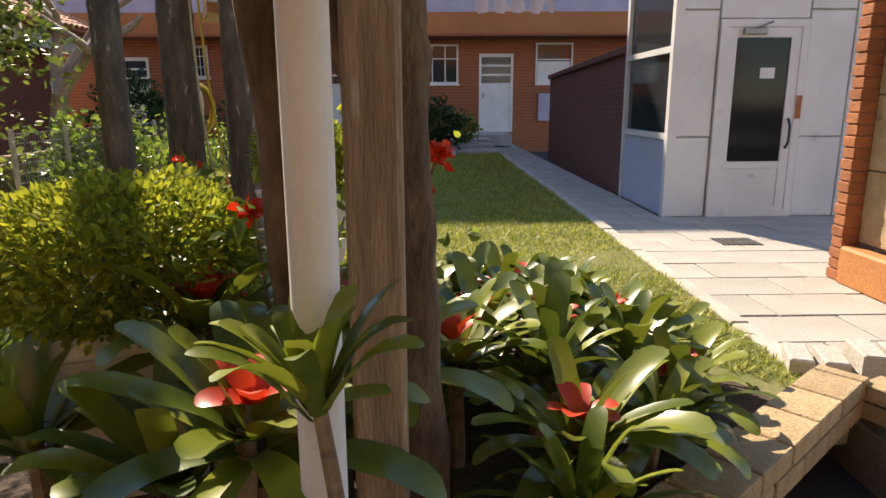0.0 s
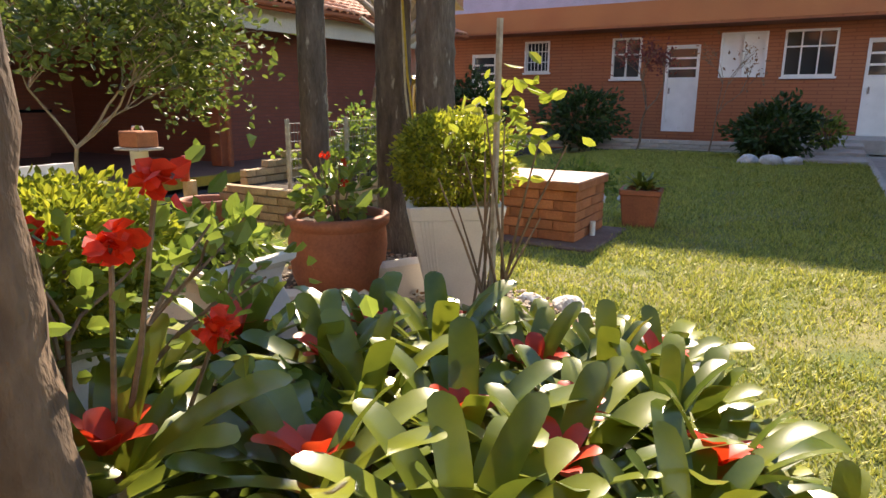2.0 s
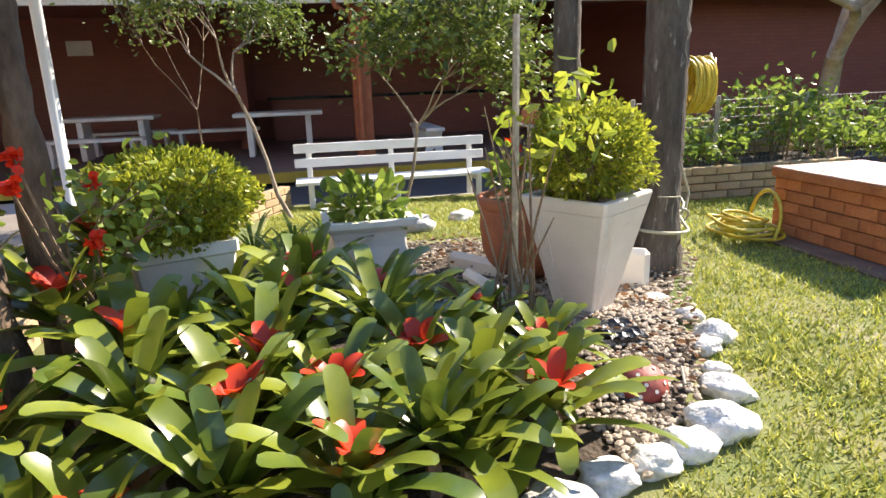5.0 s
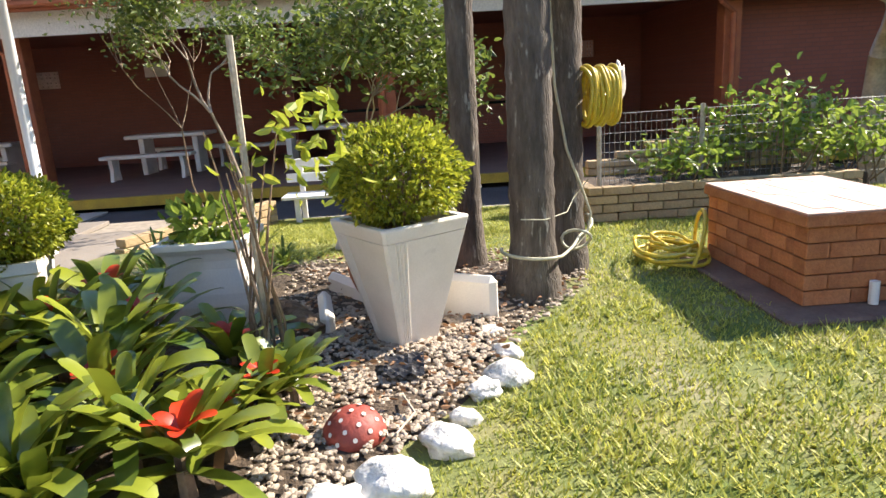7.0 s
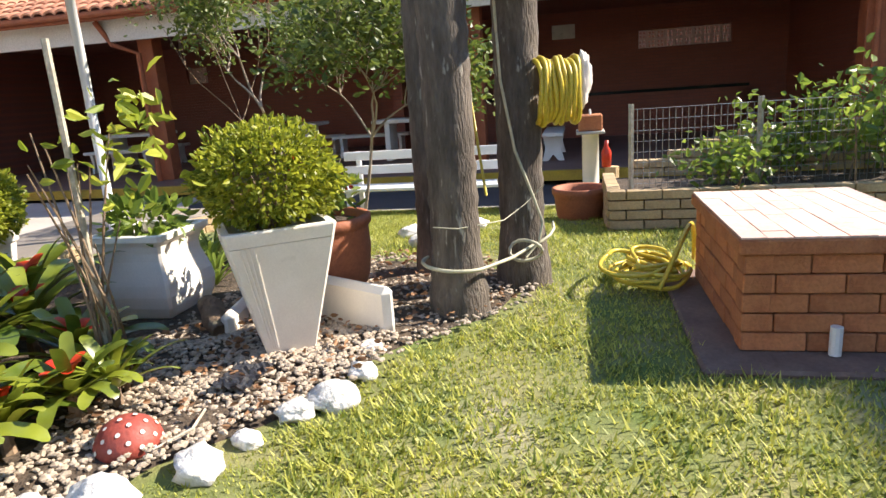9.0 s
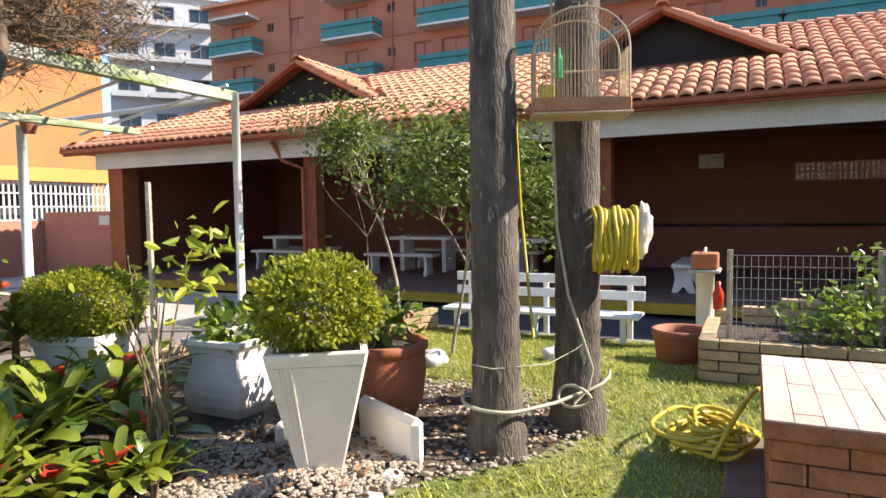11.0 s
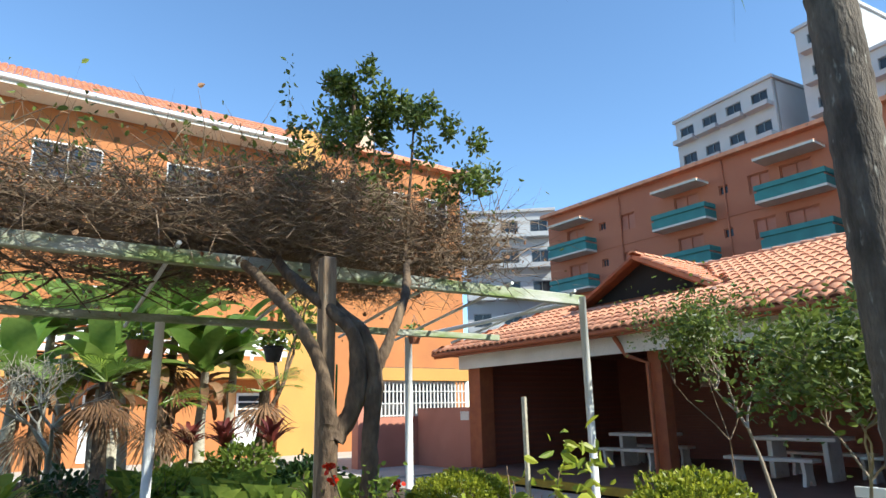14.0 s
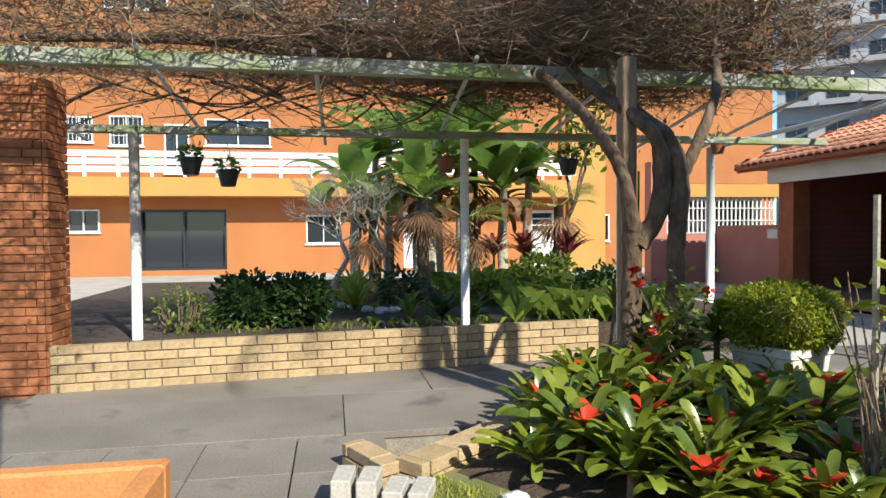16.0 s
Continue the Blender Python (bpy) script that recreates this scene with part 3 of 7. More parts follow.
# brick edge of the bed
edge = thing("bed_border", "low border of pale bricks round the flower bed", "border", kind="structure")
a, b = Vector((0.5, 2.42, -0.06)), Vector((1.93, 3.66, -0.06))
bricks(edge, 2, (b - a).length, 0.14, 0.17, M["brick_y"], a, b - a, (0.65, -0.76, 0), 3, 0.078, 0.215)
bricks(edge, 2, 0.42, 0.14, 0.13, M["brick_y"], (2.0, 3.62, -0.06), (0.4, -0.8, 0), (0.9, 0.45, 0), 5, 0.07, 0.24)
bricks(edge, 2, 2.6, 0.14, 0.14, M["brick_y"], (-2.05, 2.38, -0.06), (1, 0, 0), (0, 1, 0), 4, 0.075, 0.25)
part("core", tb([a + Vector((0, 0, 0.03)), b + Vector((0, 0, 0.03))], 0.055, 6), M["mortar"], edge)
for k in range(4):
    lb = part("brick", bx(-0.045, -0.1, -0.05, 0.045, 0.1, 0.07 + 0.04 * (k > 1), 0.006), M["kerb"], edge)
    lb.matrix_basis = Matrix.Translation((1.9 + 0.115 * k, 3.9 - 0.035 * k, 0)) @ Matrix.Rotation(-0.35 + 0.06 * k, 4, "Z")

# orange kerb beside the patio
oc = thing("orange_curb", "low orange painted curb on the paving", "curb", kind="structure")
part("curb_side", bx(3.05, 3.52, -0.06, 4.2, 3.63, 0.14, 0.015), M["orangecurb"], oc)
part("curb_side", bx(3.05, 3.634, -0.06, 3.15, 4.35, 0.14, 0.015), M["orangecurb"], oc)


# ---- facades ----
def wall_open(parent, u0, u1, z0, z1, openings, material, th=0.25, name="wall", y0=0.0):
    """A wall in the parent's frame with openings cut right through it."""
    us = sorted({u0, u1, *[o[0] for o in openings], *[o[1] for o in openings]})
    zs = sorted({z0, z1, *[o[2] for o in openings], *[o[3] for o in openings]})
    bm = bmesh.new()
    for p, q in zip(us, us[1:]):
        run = None
        for r, s in zip(zs, zs[1:]):
            um, zm = (p + q) / 2, (r + s) / 2
            if any(o[0] < um < o[1] and o[2] < zm < o[3] for o in openings):
                if run:
                    box(bm, p, y0, run[0], q, y0 + th, run[1])
                run = None
            else:
                run = (run[0], s) if run else (r, s)
        if run:
            box(bm, p, y0, run[0], q, y0 + th, run[1])
    bmesh.ops.remove_doubles(bm, verts=bm.verts, dist=0.0005)
    return part(name, bm, material, parent)


def frame_bm(u0, u1, z0, z1, w, y0, y1, bars_u=(), bars_z=()):
    bm = bmesh.new()
    box(bm, u0, y0, z0, u0 + w, y1, z1)
    box(bm, u1 - w, y0, z0, u1, y1, z1)
    box(bm, u0 + w, y0, z0, u1 - w, y1, z0 + w)
    box(bm, u0 + w, y0, z1 - w, u1 - w, y1, z1)
    for u in bars_u:
        box(bm, u - w / 3, y0 + 0.004, z0 + w, u + w / 3, y1 - 0.004, z1 - w)
    for z in bars_z:
        box(bm, u0 + w, y0 + 0.006, z - w / 3, u1 - w, y1 - 0.006, z + w / 3)
    bmesh.ops.remove_doubles(bm, verts=bm.verts, dist=0.0005)
    return bm


def window(parent, u0, u1, z0, z1, fill="glass", w=0.05, bars_u=(), bars_z=(), frame_mat=None, sill=True, grille=False, y=0.0):
    fm = frame_mat or M["white"]
    fr = part("window", frame_bm(u0, u1, z0, z1, w, y - 0.03, y + 0.1, bars_u, bars_z), fm, parent)
    part("pane", bx(u0 + w, y + 0.06, z0 + w, u1 - w, y + 0.075, z1 - w), M[fill], fr)
    if sill:
        part("sill", bx(u0 - 0.04, y - 0.07, z0 - 0.05, u1 + 0.04, y - 0.001, z0 - 0.002), fm, fr)
    if grille:
        bm = bmesh.new()
        for k in range(1, 7):
            uu = u0 + (u1 - u0) * k / 7
            box(bm, uu - 0.008, y - 0.05, z0, uu + 0.008, y - 0.034, z1)
        for k in (1, 2):
            zz = z0 + (z1 - z0) * k / 3
            box(bm, u0, y - 0.066, zz - 0.01, u1, y - 0.051, zz + 0.01)
        part("grille", bm, M["white"], fr)
    return fr


def panel_door(parent, u0, u1, z0, z1, louvre=True, y=0.0, material=None):
    fm = material or M["white"]
    d = part("door", frame_bm(u0, u1, z0, z1, 0.07, y - 0.02, y + 0.1), fm, parent)
    zm = z0 + (z1 - z0) * 0.62
    part("leaf", bx(u0 + 0.07, y + 0.03, z0 + 0.02, u1 - 0.07, y + 0.07, zm), fm, d)
    part("pane", bx(u0 + 0.07, y + 0.04, zm, u1 - 0.07, y + 0.055, z1 - 0.07), M["glass"], d)
    n = 3
    for k in range(n + 1):
        zz = zm + (z1 - 0.07 - zm) * k / n
        part("glazing_bar", bx(u0 + 0.075, y + 0.012, zz - 0.025, u1 - 0.075, y + 0.036, zz + 0.025), fm, d)
    part("handle", bx(u0 + 0.1, y - 0.02, z0 + 0.95, u0 + 0.14, y + 0.025, z0 + 1.1), M["metal"], d)
    return d


# north house: orange brick, in its own shade
north = thing("north_house", "long orange brick house with white doors and windows", "house", pose(0, 20.03, 0))
ops = [(1.77, 2.73, 0.26, 2.41), (0.1, 1.19, 1.6, 2.66), (-1.29, -0.25, 1.6, 2.66), (-2.57, -1.75, 0.26, 2.41), (-3.98, -3.2, 1.6, 2.64),
       (3.35, 4.4, 1.55, 2.7), (-6.5, -5.75, 1.8, 2.65), (-8.2, -7.4, 0.26, 2.35)]
wall_open(north, -10.2, 8, -0.3, 5.4, ops, M["facade"], 0.3)
# near-black block: the shade of unlit rooms is put into its colour
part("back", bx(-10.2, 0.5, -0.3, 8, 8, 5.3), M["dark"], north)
# unseen upper storey, its height and west end set by the lawn's shadow edge
part("upper_storey", bx(-6.6, 0.0, 5.404, 8, 8, 10.6), M["facade"], north)
part("roof", bx(-6.9, -0.4, 10.602, 8.3, 8.2, 10.8), M["tile"], north)
part("low_roof", bx(-10.4, -0.4, 5.402, -6.604, 8.2, 5.55), M["tile"], north)
part("band", bx(-9.9, -0.9, 2.86, 8, -0.002, 3.4), M["band"], north, "orange plastered balcony edge")
part("soffit", bx(-9.9, -0.88, 2.8, 8, -0.004, 2.858), M["facade"], north)
part("parapet", bx(-9.9, -0.88, 3.404, 8, -0.8, 4.1), M["lav"], north, "lavender balcony parapet")
panel_door(north, *ops[0])
panel_door(north, *ops[3])
window(north, *ops[1], bars_u=(0.46, 0.82), bars_z=(2.28,))
window(north, *ops[2], fill="white", bars_u=(-0.77,), sill=False)
window(north, *ops[4], bars_z=(2.22,), bars_u=(-3.6,))
wr = window(north, *ops[5], bars_z=(2.25,), sill=False)
part("shutter", bx(3.42, 0.02, 1.6, 4.33, 0.05, 2.2), M["white"], wr)
window(north, *ops[6], grille=True)
panel_door(north, *ops[7])
blanket = bmesh.new()
bmesh.ops.create_grid(blanket, x_segments=26, y_segments=10, size=0.5)
for v in blanket.verts:
    u, w = v.co.x, v.co.y
    v.co = Vector((2.6 + u * 2.1, 19.13 - 0.03 * math.sin(u * 28) - 0.02 * noise.noise(Vector((u * 9, w * 6, 0))), 3.72 + w * 0.72 + 0.06 * noise.noise(Vector((u * 5, 3, 0)))))
tagged(part("blanket", blanket, M["cloth"], smooth=True), "pale pink blanket hung over the balcony edge", "blanket")
towel = bmesh.new()
bmesh.ops.create_grid(towel, x_segments=8, y_segments=8, size=0.5)
for v in towel.verts:
    u, w = v.co.x, v.co.y
    v.co = Vector((3.65 + u * 0.4, 19.96 - 0.02 * math.sin(u * 20), 0.95 + w * 0.75))
tagged(part("towel", towel, M["lav"], smooth=True), "pale towel hanging on the brick wall", "towel")
part("rail", tb([(3.2, -0.04, 1.34), (4.2, -0.04, 1.34)], 0.012, 6), M["metal"], north)

# stone steps before the north door, and the low stone wall
steps = thing("door_steps", "grey stone steps up to the white door", "steps")
for k in range(4):
    part("step", bx(0.7, 15.2 + k * 1.0, -0.02, 2.5 if k > 2 else 1.86, 20.0, 0.07 * (k + 1) - 0.002 * k, 0.01), M["kerb"], steps)
lw = thing("stone_wall", "low rough stone wall before the house", "wall", kind="structure")
bricks(lw, 3, 10.0, 0.24, 0.2, M["kerb"], (-9.3, 17.2, -0.05), (1, 0, 0), (0, 1, 0), 8, 0.085, 0.42, 0.012, "stone")

# dark brick wall beside the walk
dw = thing("dark_wall", "dark brown brick wall with a capping course", "wall", pose(2.74, 9.3, 0, 0, 0, -4), kind="structure")
part("brickwork", bx(0, 0, -0.3, 0.23, 8.1, 1.62), M["darkbrick"], dw)
part("capping", bx(-0.06, -0.03, 1.622, 0.29, 8.15, 1.71, 0.01), M["darkbrick"], dw)

# white clad annexe with a glazed side and a door
wb = thing("white_annexe", "white panelled annexe with dark glazing and a door", "annexe")
WX, WY, WZ = 2.735, 7.77, -0.06
part("side_base", bx(WX, WY + 0.06, WZ, WX + 0.06, 9.2, 0.7), M["blue"], wb)
for z in (0.7, 1.53):
    part("rail", bx(WX - 0.02, WY + 0.06, z, WX + 0.07, 9.2, z + 0.06), M["white"], wb)
part("side_glass", bx(WX + 0.02, WY + 0.06, 0.762, WX + 0.035, 9.2, 1.528), M["glass"], wb)
part("side_glass", bx(WX + 0.02, WY + 0.06, 1.592, WX + 0.035, 9.2, 2.6), M["glass"], wb)
part("corner_post", bx(WX - 0.025, WY - 0.025, WZ, WX + 0.06, WY + 0.058, 2.95), M["white"], wb)
part("corner_post", bx(WX - 0.02, 9.202, WZ, WX + 0.06, 9.28, 2.95), M["white"], wb)
for u0, u1, z0, z1 in ((0.062, 0.4, WZ, 0.72), (0.062, 0.4, 0.735, 1.9), (0.062, 0.4, 1.915, 2.95), (1.275, 1.7, WZ, 0.72), (1.275, 1.7, 0.735, 1.9), (1.275, 1.7, 1.915, 2.95), (0.415, 1.26, 1.83, 2.95)):
    part("panel", bx(WX + u0, WY, z0, WX + u1, WY + 0.05, z1, 0.006), M["white"], wb)
part("backing", bx(WX + 0.07, WY + 0.051, WZ, WX + 2.6, WY + 0.09, 2.95), M["white"], wb)
part("panel", bx(WX + 1.715, WY, WZ, WX + 2.6, WY + 0.05, 2.95, 0.006), M["white"], wb)
dr = part("door", frame_bm(WX + 0.415, WX + 1.26, WZ, 1.82, 0.07, WY - 0.03, WY + 0.02), M["white"], wb)
part("leaf", frame_bm(WX + 0.487, WX + 1.188, WZ + 0.01, 1.745, 0.09, WY - 0.022, WY + 0.012), M["white"], dr)
part("lower_panel", bx(WX + 0.578, WY - 0.012, WZ + 0.1, WX + 1.097, WY + 0.008, 0.42), M["white"], dr)
part("pane", bx(WX + 0.578, WY - 0.005, 0.49, WX + 1.097, WY + 0.006, 1.654), M["glass_dark"], dr)
part("mid_rail", bx(WX + 0.578, WY - 0.02, 0.422, WX + 1.097, WY + 0.01, 0.488), M["white"], dr)
part("pull_handle", tb([(WX + 1.14, WY - 0.03, 0.62), (WX + 1.14, WY - 0.075, 0.68), (WX + 1.14, WY - 0.075, 0.84), (WX + 1.14, WY - 0.03, 0.9)], 0.013, 8), M["black"], dr)
part("notice", bx(WX + 0.83, WY - 0.012, 1.28, WX + 0.97, WY - 0.006, 1.38), M["white"], dr, "small paper notice")
part("closer", bx(WX + 0.62, WY - 0.07, 1.68, WX + 0.84, WY - 0.024, 1.735, 0.005), M["metal"], dr)
part("closer_arm", tb([(WX + 0.73, WY - 0.05, 1.735), (WX + 0.88, WY - 0.07, 1.79)], 0.01, 6), M["metal"], dr)
part("lock_plate", bx(WX + 1.2, WY - 0.04, 0.9, WX + 1.25, WY - 0.031, 1.12), M["brick_o"], dr)
part("roof", bx(WX - 0.1, WY - 0.1, 2.955, WX + 2.7, 9.4, 3.05), M["white"], wb)
part("rear_wall", bx(WX + 0.07, 9.2, WZ, WX + 2.6, 9.3, 2.95), M["white"], wb)
part("inner_floor", bx(WX + 0.08, WY + 0.1, WZ, WX + 2.6, 9.19, WZ + 0.01), M["floor"], wb)

# brick pier and tiled wall at the walk's side
pier = thing("brick_pier", "slim orange brick pier beside the walk", "pier", kind="structure")
part("core", bx(2.995, 5.36, -0.06, 3.33, 5.455, 3.3), M["mortar_o"], pier)
for r in range(48):
    z = -0.05 + r * 0.07
    e = 0.012 if r % 2 else 0.0
    part("brick", bx(2.98 + e * 0.4, 5.355, z, 3.35, 5.47 - e * 0.4, z + 0.061, 0.004), M["brick_o"], pier)
part("curb_side", bx(2.96, 4.7, -0.06, 3.076, 5.34, 0.18, 0.015), M["orangecurb"], oc)
tw = thing("tiled_wall", "beige tiled wall with an orange base course", "wall", kind="structure")
part("core", bx(3.1, 5.06, -0.06, 3.28, 5.35, 3.3), M["mortar"], tw)
for k in range(7):
    part("tile", bx(3.08, 5.064, 0.2 + k * 0.45 + 0.004, 3.099, 5.346, 0.65 + k * 0.45 - 0.004, 0.003), M["brick_y"], tw)

grate = thing("drain_grate", "dark metal drain grate in the paving", "grate", pose(2.9, 6.55, -0.053))
for k in range(7):
    part("bar", bx(-0.14 + k * 0.042, -0.12, 0, -0.118 + k * 0.042, 0.12, 0.006), M["metal"], grate)
# thin dark plate paints the shade of the pit under the bars
part("sump", bx(-0.16, -0.14, -0.004, 0.16, 0.14, 0.002), M["dark"], grate)
gp = thing("white_gate_wall", "plain white wall between pavilion and brick house", "wall", kind="structure")
part("panel", bx(-10.0, 17.6, -0.3, -8.75, 17.75, 2.9), M["white"], gp)
part("post", bx(-8.745, 17.55, -0.3, -8.62, 17.8, 3.1), M["white"], gp)

# ---- pavilion ----
PX, PB, PZ = -7.4, -13.0, -0.17
LIFT = 0.07
pav = thing("pavilion", "open red brick pavilion with a clay tile roof", "pavilion", pose(0, 0, LIFT))
part("floor_slab", bx(PB, -6.2, -0.3, -6.9, 17, PZ), M["floor"], pav)
part("yellow_edge", bx(-6.9, -6.2, -0.3, -6.78, 17, PZ + 0.004), M["yellowkerb"], pav, "yellow painted kerb edge")
part("fascia", bx(PX - 0.1, -6.2, 2.145, PX, 17, 2.56), M["cream"], pav, "cream painted fascia board")
part("end_fascia", bx(PB, -6.3, 2.145, PX, -6.2, 2.56), M["cream"], pav)
part("ceiling_lining", bx(PB, -6.18, 2.5, PX - 0.102, 17, 2.55), M["maroon"], pav)
for y0, y1, z0, z1 in ((-6.2, 17, PZ, 1.62), (-6.2, 17, 2.0, 2.5), (-6.2, -3.4, 1.62, 2.0), (-2.83, 7.6, 1.62, 2.0), (9.5, 17, 1.62, 2.0)):
    part("back_wall", bx(PB - 0.25, y0, z0, PB, y1, z1), M["maroon"], pav)
part("end_wall", bx(PB, -6.2, PZ, -7.62, -6.0, 2.5), M["maroon"], pav)
part("north_room", bx(PB, 10.6, PZ, -8.4, 17, 2.5), M["maroon"], pav)
part("inner_wall", bx(PB, 2.6, PZ, -10.8, 2.8, 2.5), M["maroon"], pav)
for y in (-0.75, 4.75, 10.2):
    c = part("column", bx(-8.05, y - 0.14, PZ, -7.78, y + 0.14, 2.5, 0.01), M["col"], pav)
    part("downpipe", tb([(-7.66, y - 0.05, PZ), (-7.66, y - 0.05, 1.95), (-7.45, y - 0.35, 2.1), (-7.32, y - 0.5, 2.46)], 0.045, 8), M["col"], c)
part("column", bx(-8.05, -6.2, PZ, -7.62, -5.75, 2.5, 0.01), M["col"], pav)
SCREEN = (0, 0.03, 0.08, 0.107, 0.157, 0.187)


def pierced_block(u, z):
    """One clay block with four square holes, as a single shell."""
    solid = [[not (i in (1, 3) and k in (1, 3)) for k in range(5)] for i in range(5)]
    vs = [(x, u + p, z + q) for x in (PB - 0.1, PB - 0.2) for p in SCREEN for q in SCREEN]
    at = lambda side, i, k: side * 36 + i * 6 + k
    fs = []
    for i in range(5):
        for k in range(5):
            if not solid[i][k]:
                continue
            fs.append((at(0, i, k), at(0, i + 1, k), at(0, i + 1, k + 1), at(0, i, k + 1)))
            fs.append((at(1, i, k), at(1, i, k + 1), at(1, i + 1, k + 1), at(1, i + 1, k)))
            for di, dk, a, b in ((-1, 0, (i, k), (i, k + 1)), (1, 0, (i + 1, k + 1), (i + 1, k)), (0, -1, (i + 1, k), (i, k)), (0, 1, (i, k + 1), (i + 1, k + 1))):
                ni, nk = i + di, k + dk
                if not (0 <= ni < 5 and 0 <= nk < 5 and solid[ni][nk]):
                    fs.append((at(0, *a), at(0, *b), at(1, *b), at(1, *a)))
    # pale pink stands in for light coming through from behind
    return pyd("screen_block", vs, fs, M["lidtile"], pav, "pierced clay block, paled as if lit from behind")


for u0, count in ((7.6, 10), (-3.4, 3)):
    for i in range(count):
        for k in range(2):
            pierced_block(u0 + i * 0.19, 1.62 + k * 0.19)
for y, z in ((5.75, 1.95), (-0.9, 1.75)):
    part("notice", bx(PB + 0.004, y, z, PB + 0.016, y + 0.5, z + 0.3), M["whitepot"], pav, "pale wall notice")
part("counter", bx(PB + 0.002, 3.2, PZ, PB + 0.7, 9.6, 0.7), M["maroon"], pav)
part("counter_top", bx(PB + 0.002, 3.1, 0.702, PB + 0.78, 9.7, 0.76), M["glass_dark"], pav)
# roof deck, hipped at its south end
RIDGE_X, RIDGE_Z, EAVE_X, EAVE_Z, Y0, Y1 = -11.2, 4.3, -7.05, 2.56, -6.9, 17.5
SL = (RIDGE_Z - EAVE_Z) / (EAVE_X - RIDGE_X)
HIP = 3.9
rv = [(EAVE_X, Y0, EAVE_Z), (EAVE_X, Y1, EAVE_Z), (RIDGE_X, Y1, RIDGE_Z), (RIDGE_X, Y0 + HIP, RIDGE_Z), (-15.3, Y0, EAVE_Z), (-15.3, Y1, EAVE_Z)]
rv += [(x, y, z - 0.06) for x, y, z in rv]
pyd("roof_deck", rv, [(0, 1, 2, 3), (3, 2, 5, 4), (4, 0, 3), (6, 9, 8, 7), (9, 10, 11, 8), (10, 9, 6), (0, 6, 7, 1), (4, 10, 6, 0)], M["col"], pav)
part("gutter", tb([(EAVE_X + 0.03, Y0, EAVE_Z - 0.03), (EAVE_X + 0.03, Y1, EAVE_Z - 0.03)], 0.05, 8), M["col"], pav, "red painted gutter")
part("rafter_rail", tb([(EAVE_X - 0.02, Y0, EAVE_Z - 0.1), (EAVE_X - 0.02, Y1, EAVE_Z - 0.1)], 0.03, 4), M["col"], pav)


def tile_mesh(seg=5, w=0.105, l=0.36):
    vs, fs = [], []
    for e, (t, k) in enumerate(((0.0, 1.0), (1.0, 0.86))):
        for s in range(seg + 1):
            a = math.pi * s / seg
            vs.append((math.cos(a) * w * k, t * l, math.sin(a) * w * 0.62 * k + (0.02 if e == 0 else 0.0)))
    for s in range(seg):
        fs.append((s, s + 1, s + seg + 2, s + seg + 1))
    n = len(vs)
    for s in range(seg + 1):
        a = math.pi * s / seg
        vs.append((math.cos(a) * w * 0.86, 0, math.sin(a) * w * 0.5))
    for s in range(seg):
        fs.append((s + 1, s, n + s, n + s + 1))
    return vs, fs


def lay(vs, fs, m, V, F):
    b = len(V)
    V += [m @ Vector(v) for v in vs]
    F += [tuple(b + i for i in f) for f in fs]


TV, TF = tile_mesh()
tile_me = bpy.data.meshes.new("roof_tile")
tile_me.from_pydata(TV, [], TF)
tile_me.materials.append(M["tile"])
for p in tile_me.polygons:
    p.use_smooth = p.index < 5
slope_len = math.hypot(EAVE_X - RIDGE_X, RIDGE_Z - EAVE_Z)
ang = math.atan2(RIDGE_Z - EAVE_Z, EAVE_X - RIDGE_X)
rows_n = int(slope_len / 0.32)
bulkV, bulkF, picked = [], [], 0
roof_tiles = []
GABLES = (-1.89, 5.47)
for r in range(rows_n):
    d = r * 0.32
    x, z = EAVE_X + 0.06 - d * math.cos(ang), EAVE_Z + 0.0 + d * math.sin(ang)
    y = Y0 + 0.1 + max(0, (d * math.cos(ang)) * HIP / (EAVE_X - RIDGE_X))
    y = Y0 + 0.1 + 0.21 * math.ceil((y - Y0 - 0.1) / 0.21)
    while y < Y1:
        under = any(z > 3.2 and (z - 3.25) < (2.2 - abs(y - g)) * 0.5 for g in GABLES)
        if not under:
            m = Matrix.Translation((x, y + R.uniform(-0.006, 0.006), z + R.uniform(-0.004, 0.004))) @ Matrix.Rotation(math.pi / 2, 4, 'Z') @ Matrix.Rotation(ang, 4, 'X')
            if r < 3 and -7 < y < 13 and picked < 290:
                ob = new("roof_tile", tile_me)
                ob.parent = pav
                ob.matrix_basis = m
                picked += 1
            else:
                lay(TV, TF, m, bulkV, bulkF)
        y += 0.21
# hip end tiles
for r in range(rows_n - 1):
    d = r * 0.32
    f = d / slope_len
    y, z = Y0 - 0.03 + f * HIP, EAVE_Z + f * (RIDGE_Z - EAVE_Z)
    x = EAVE_X - f * (EAVE_X - RIDGE_X) - 0.1
    while x > -15.2 + f * 4:
        lay(TV, TF, Matrix.Translation((x, y, z)) @ Matrix.Rotation(math.atan2(RIDGE_Z - EAVE_Z, HIP), 4, 'X'), bulkV, bulkF)
        x -= 0.21
# ridge and hip caps
for k in range(int((Y1 - Y0 - HIP) / 0.3)):
    lay(TV, TF, Matrix.Translation((RIDGE_X, Y0 + HIP + k * 0.3, RIDGE_Z + 0.02)) @ Matrix.Diagonal((1.1, 1, 1.2, 1)), bulkV, bulkF)
hv = Vector((RIDGE_X, Y0 + HIP, RIDGE_Z)) - Vector((EAVE_X, Y0, EAVE_Z))
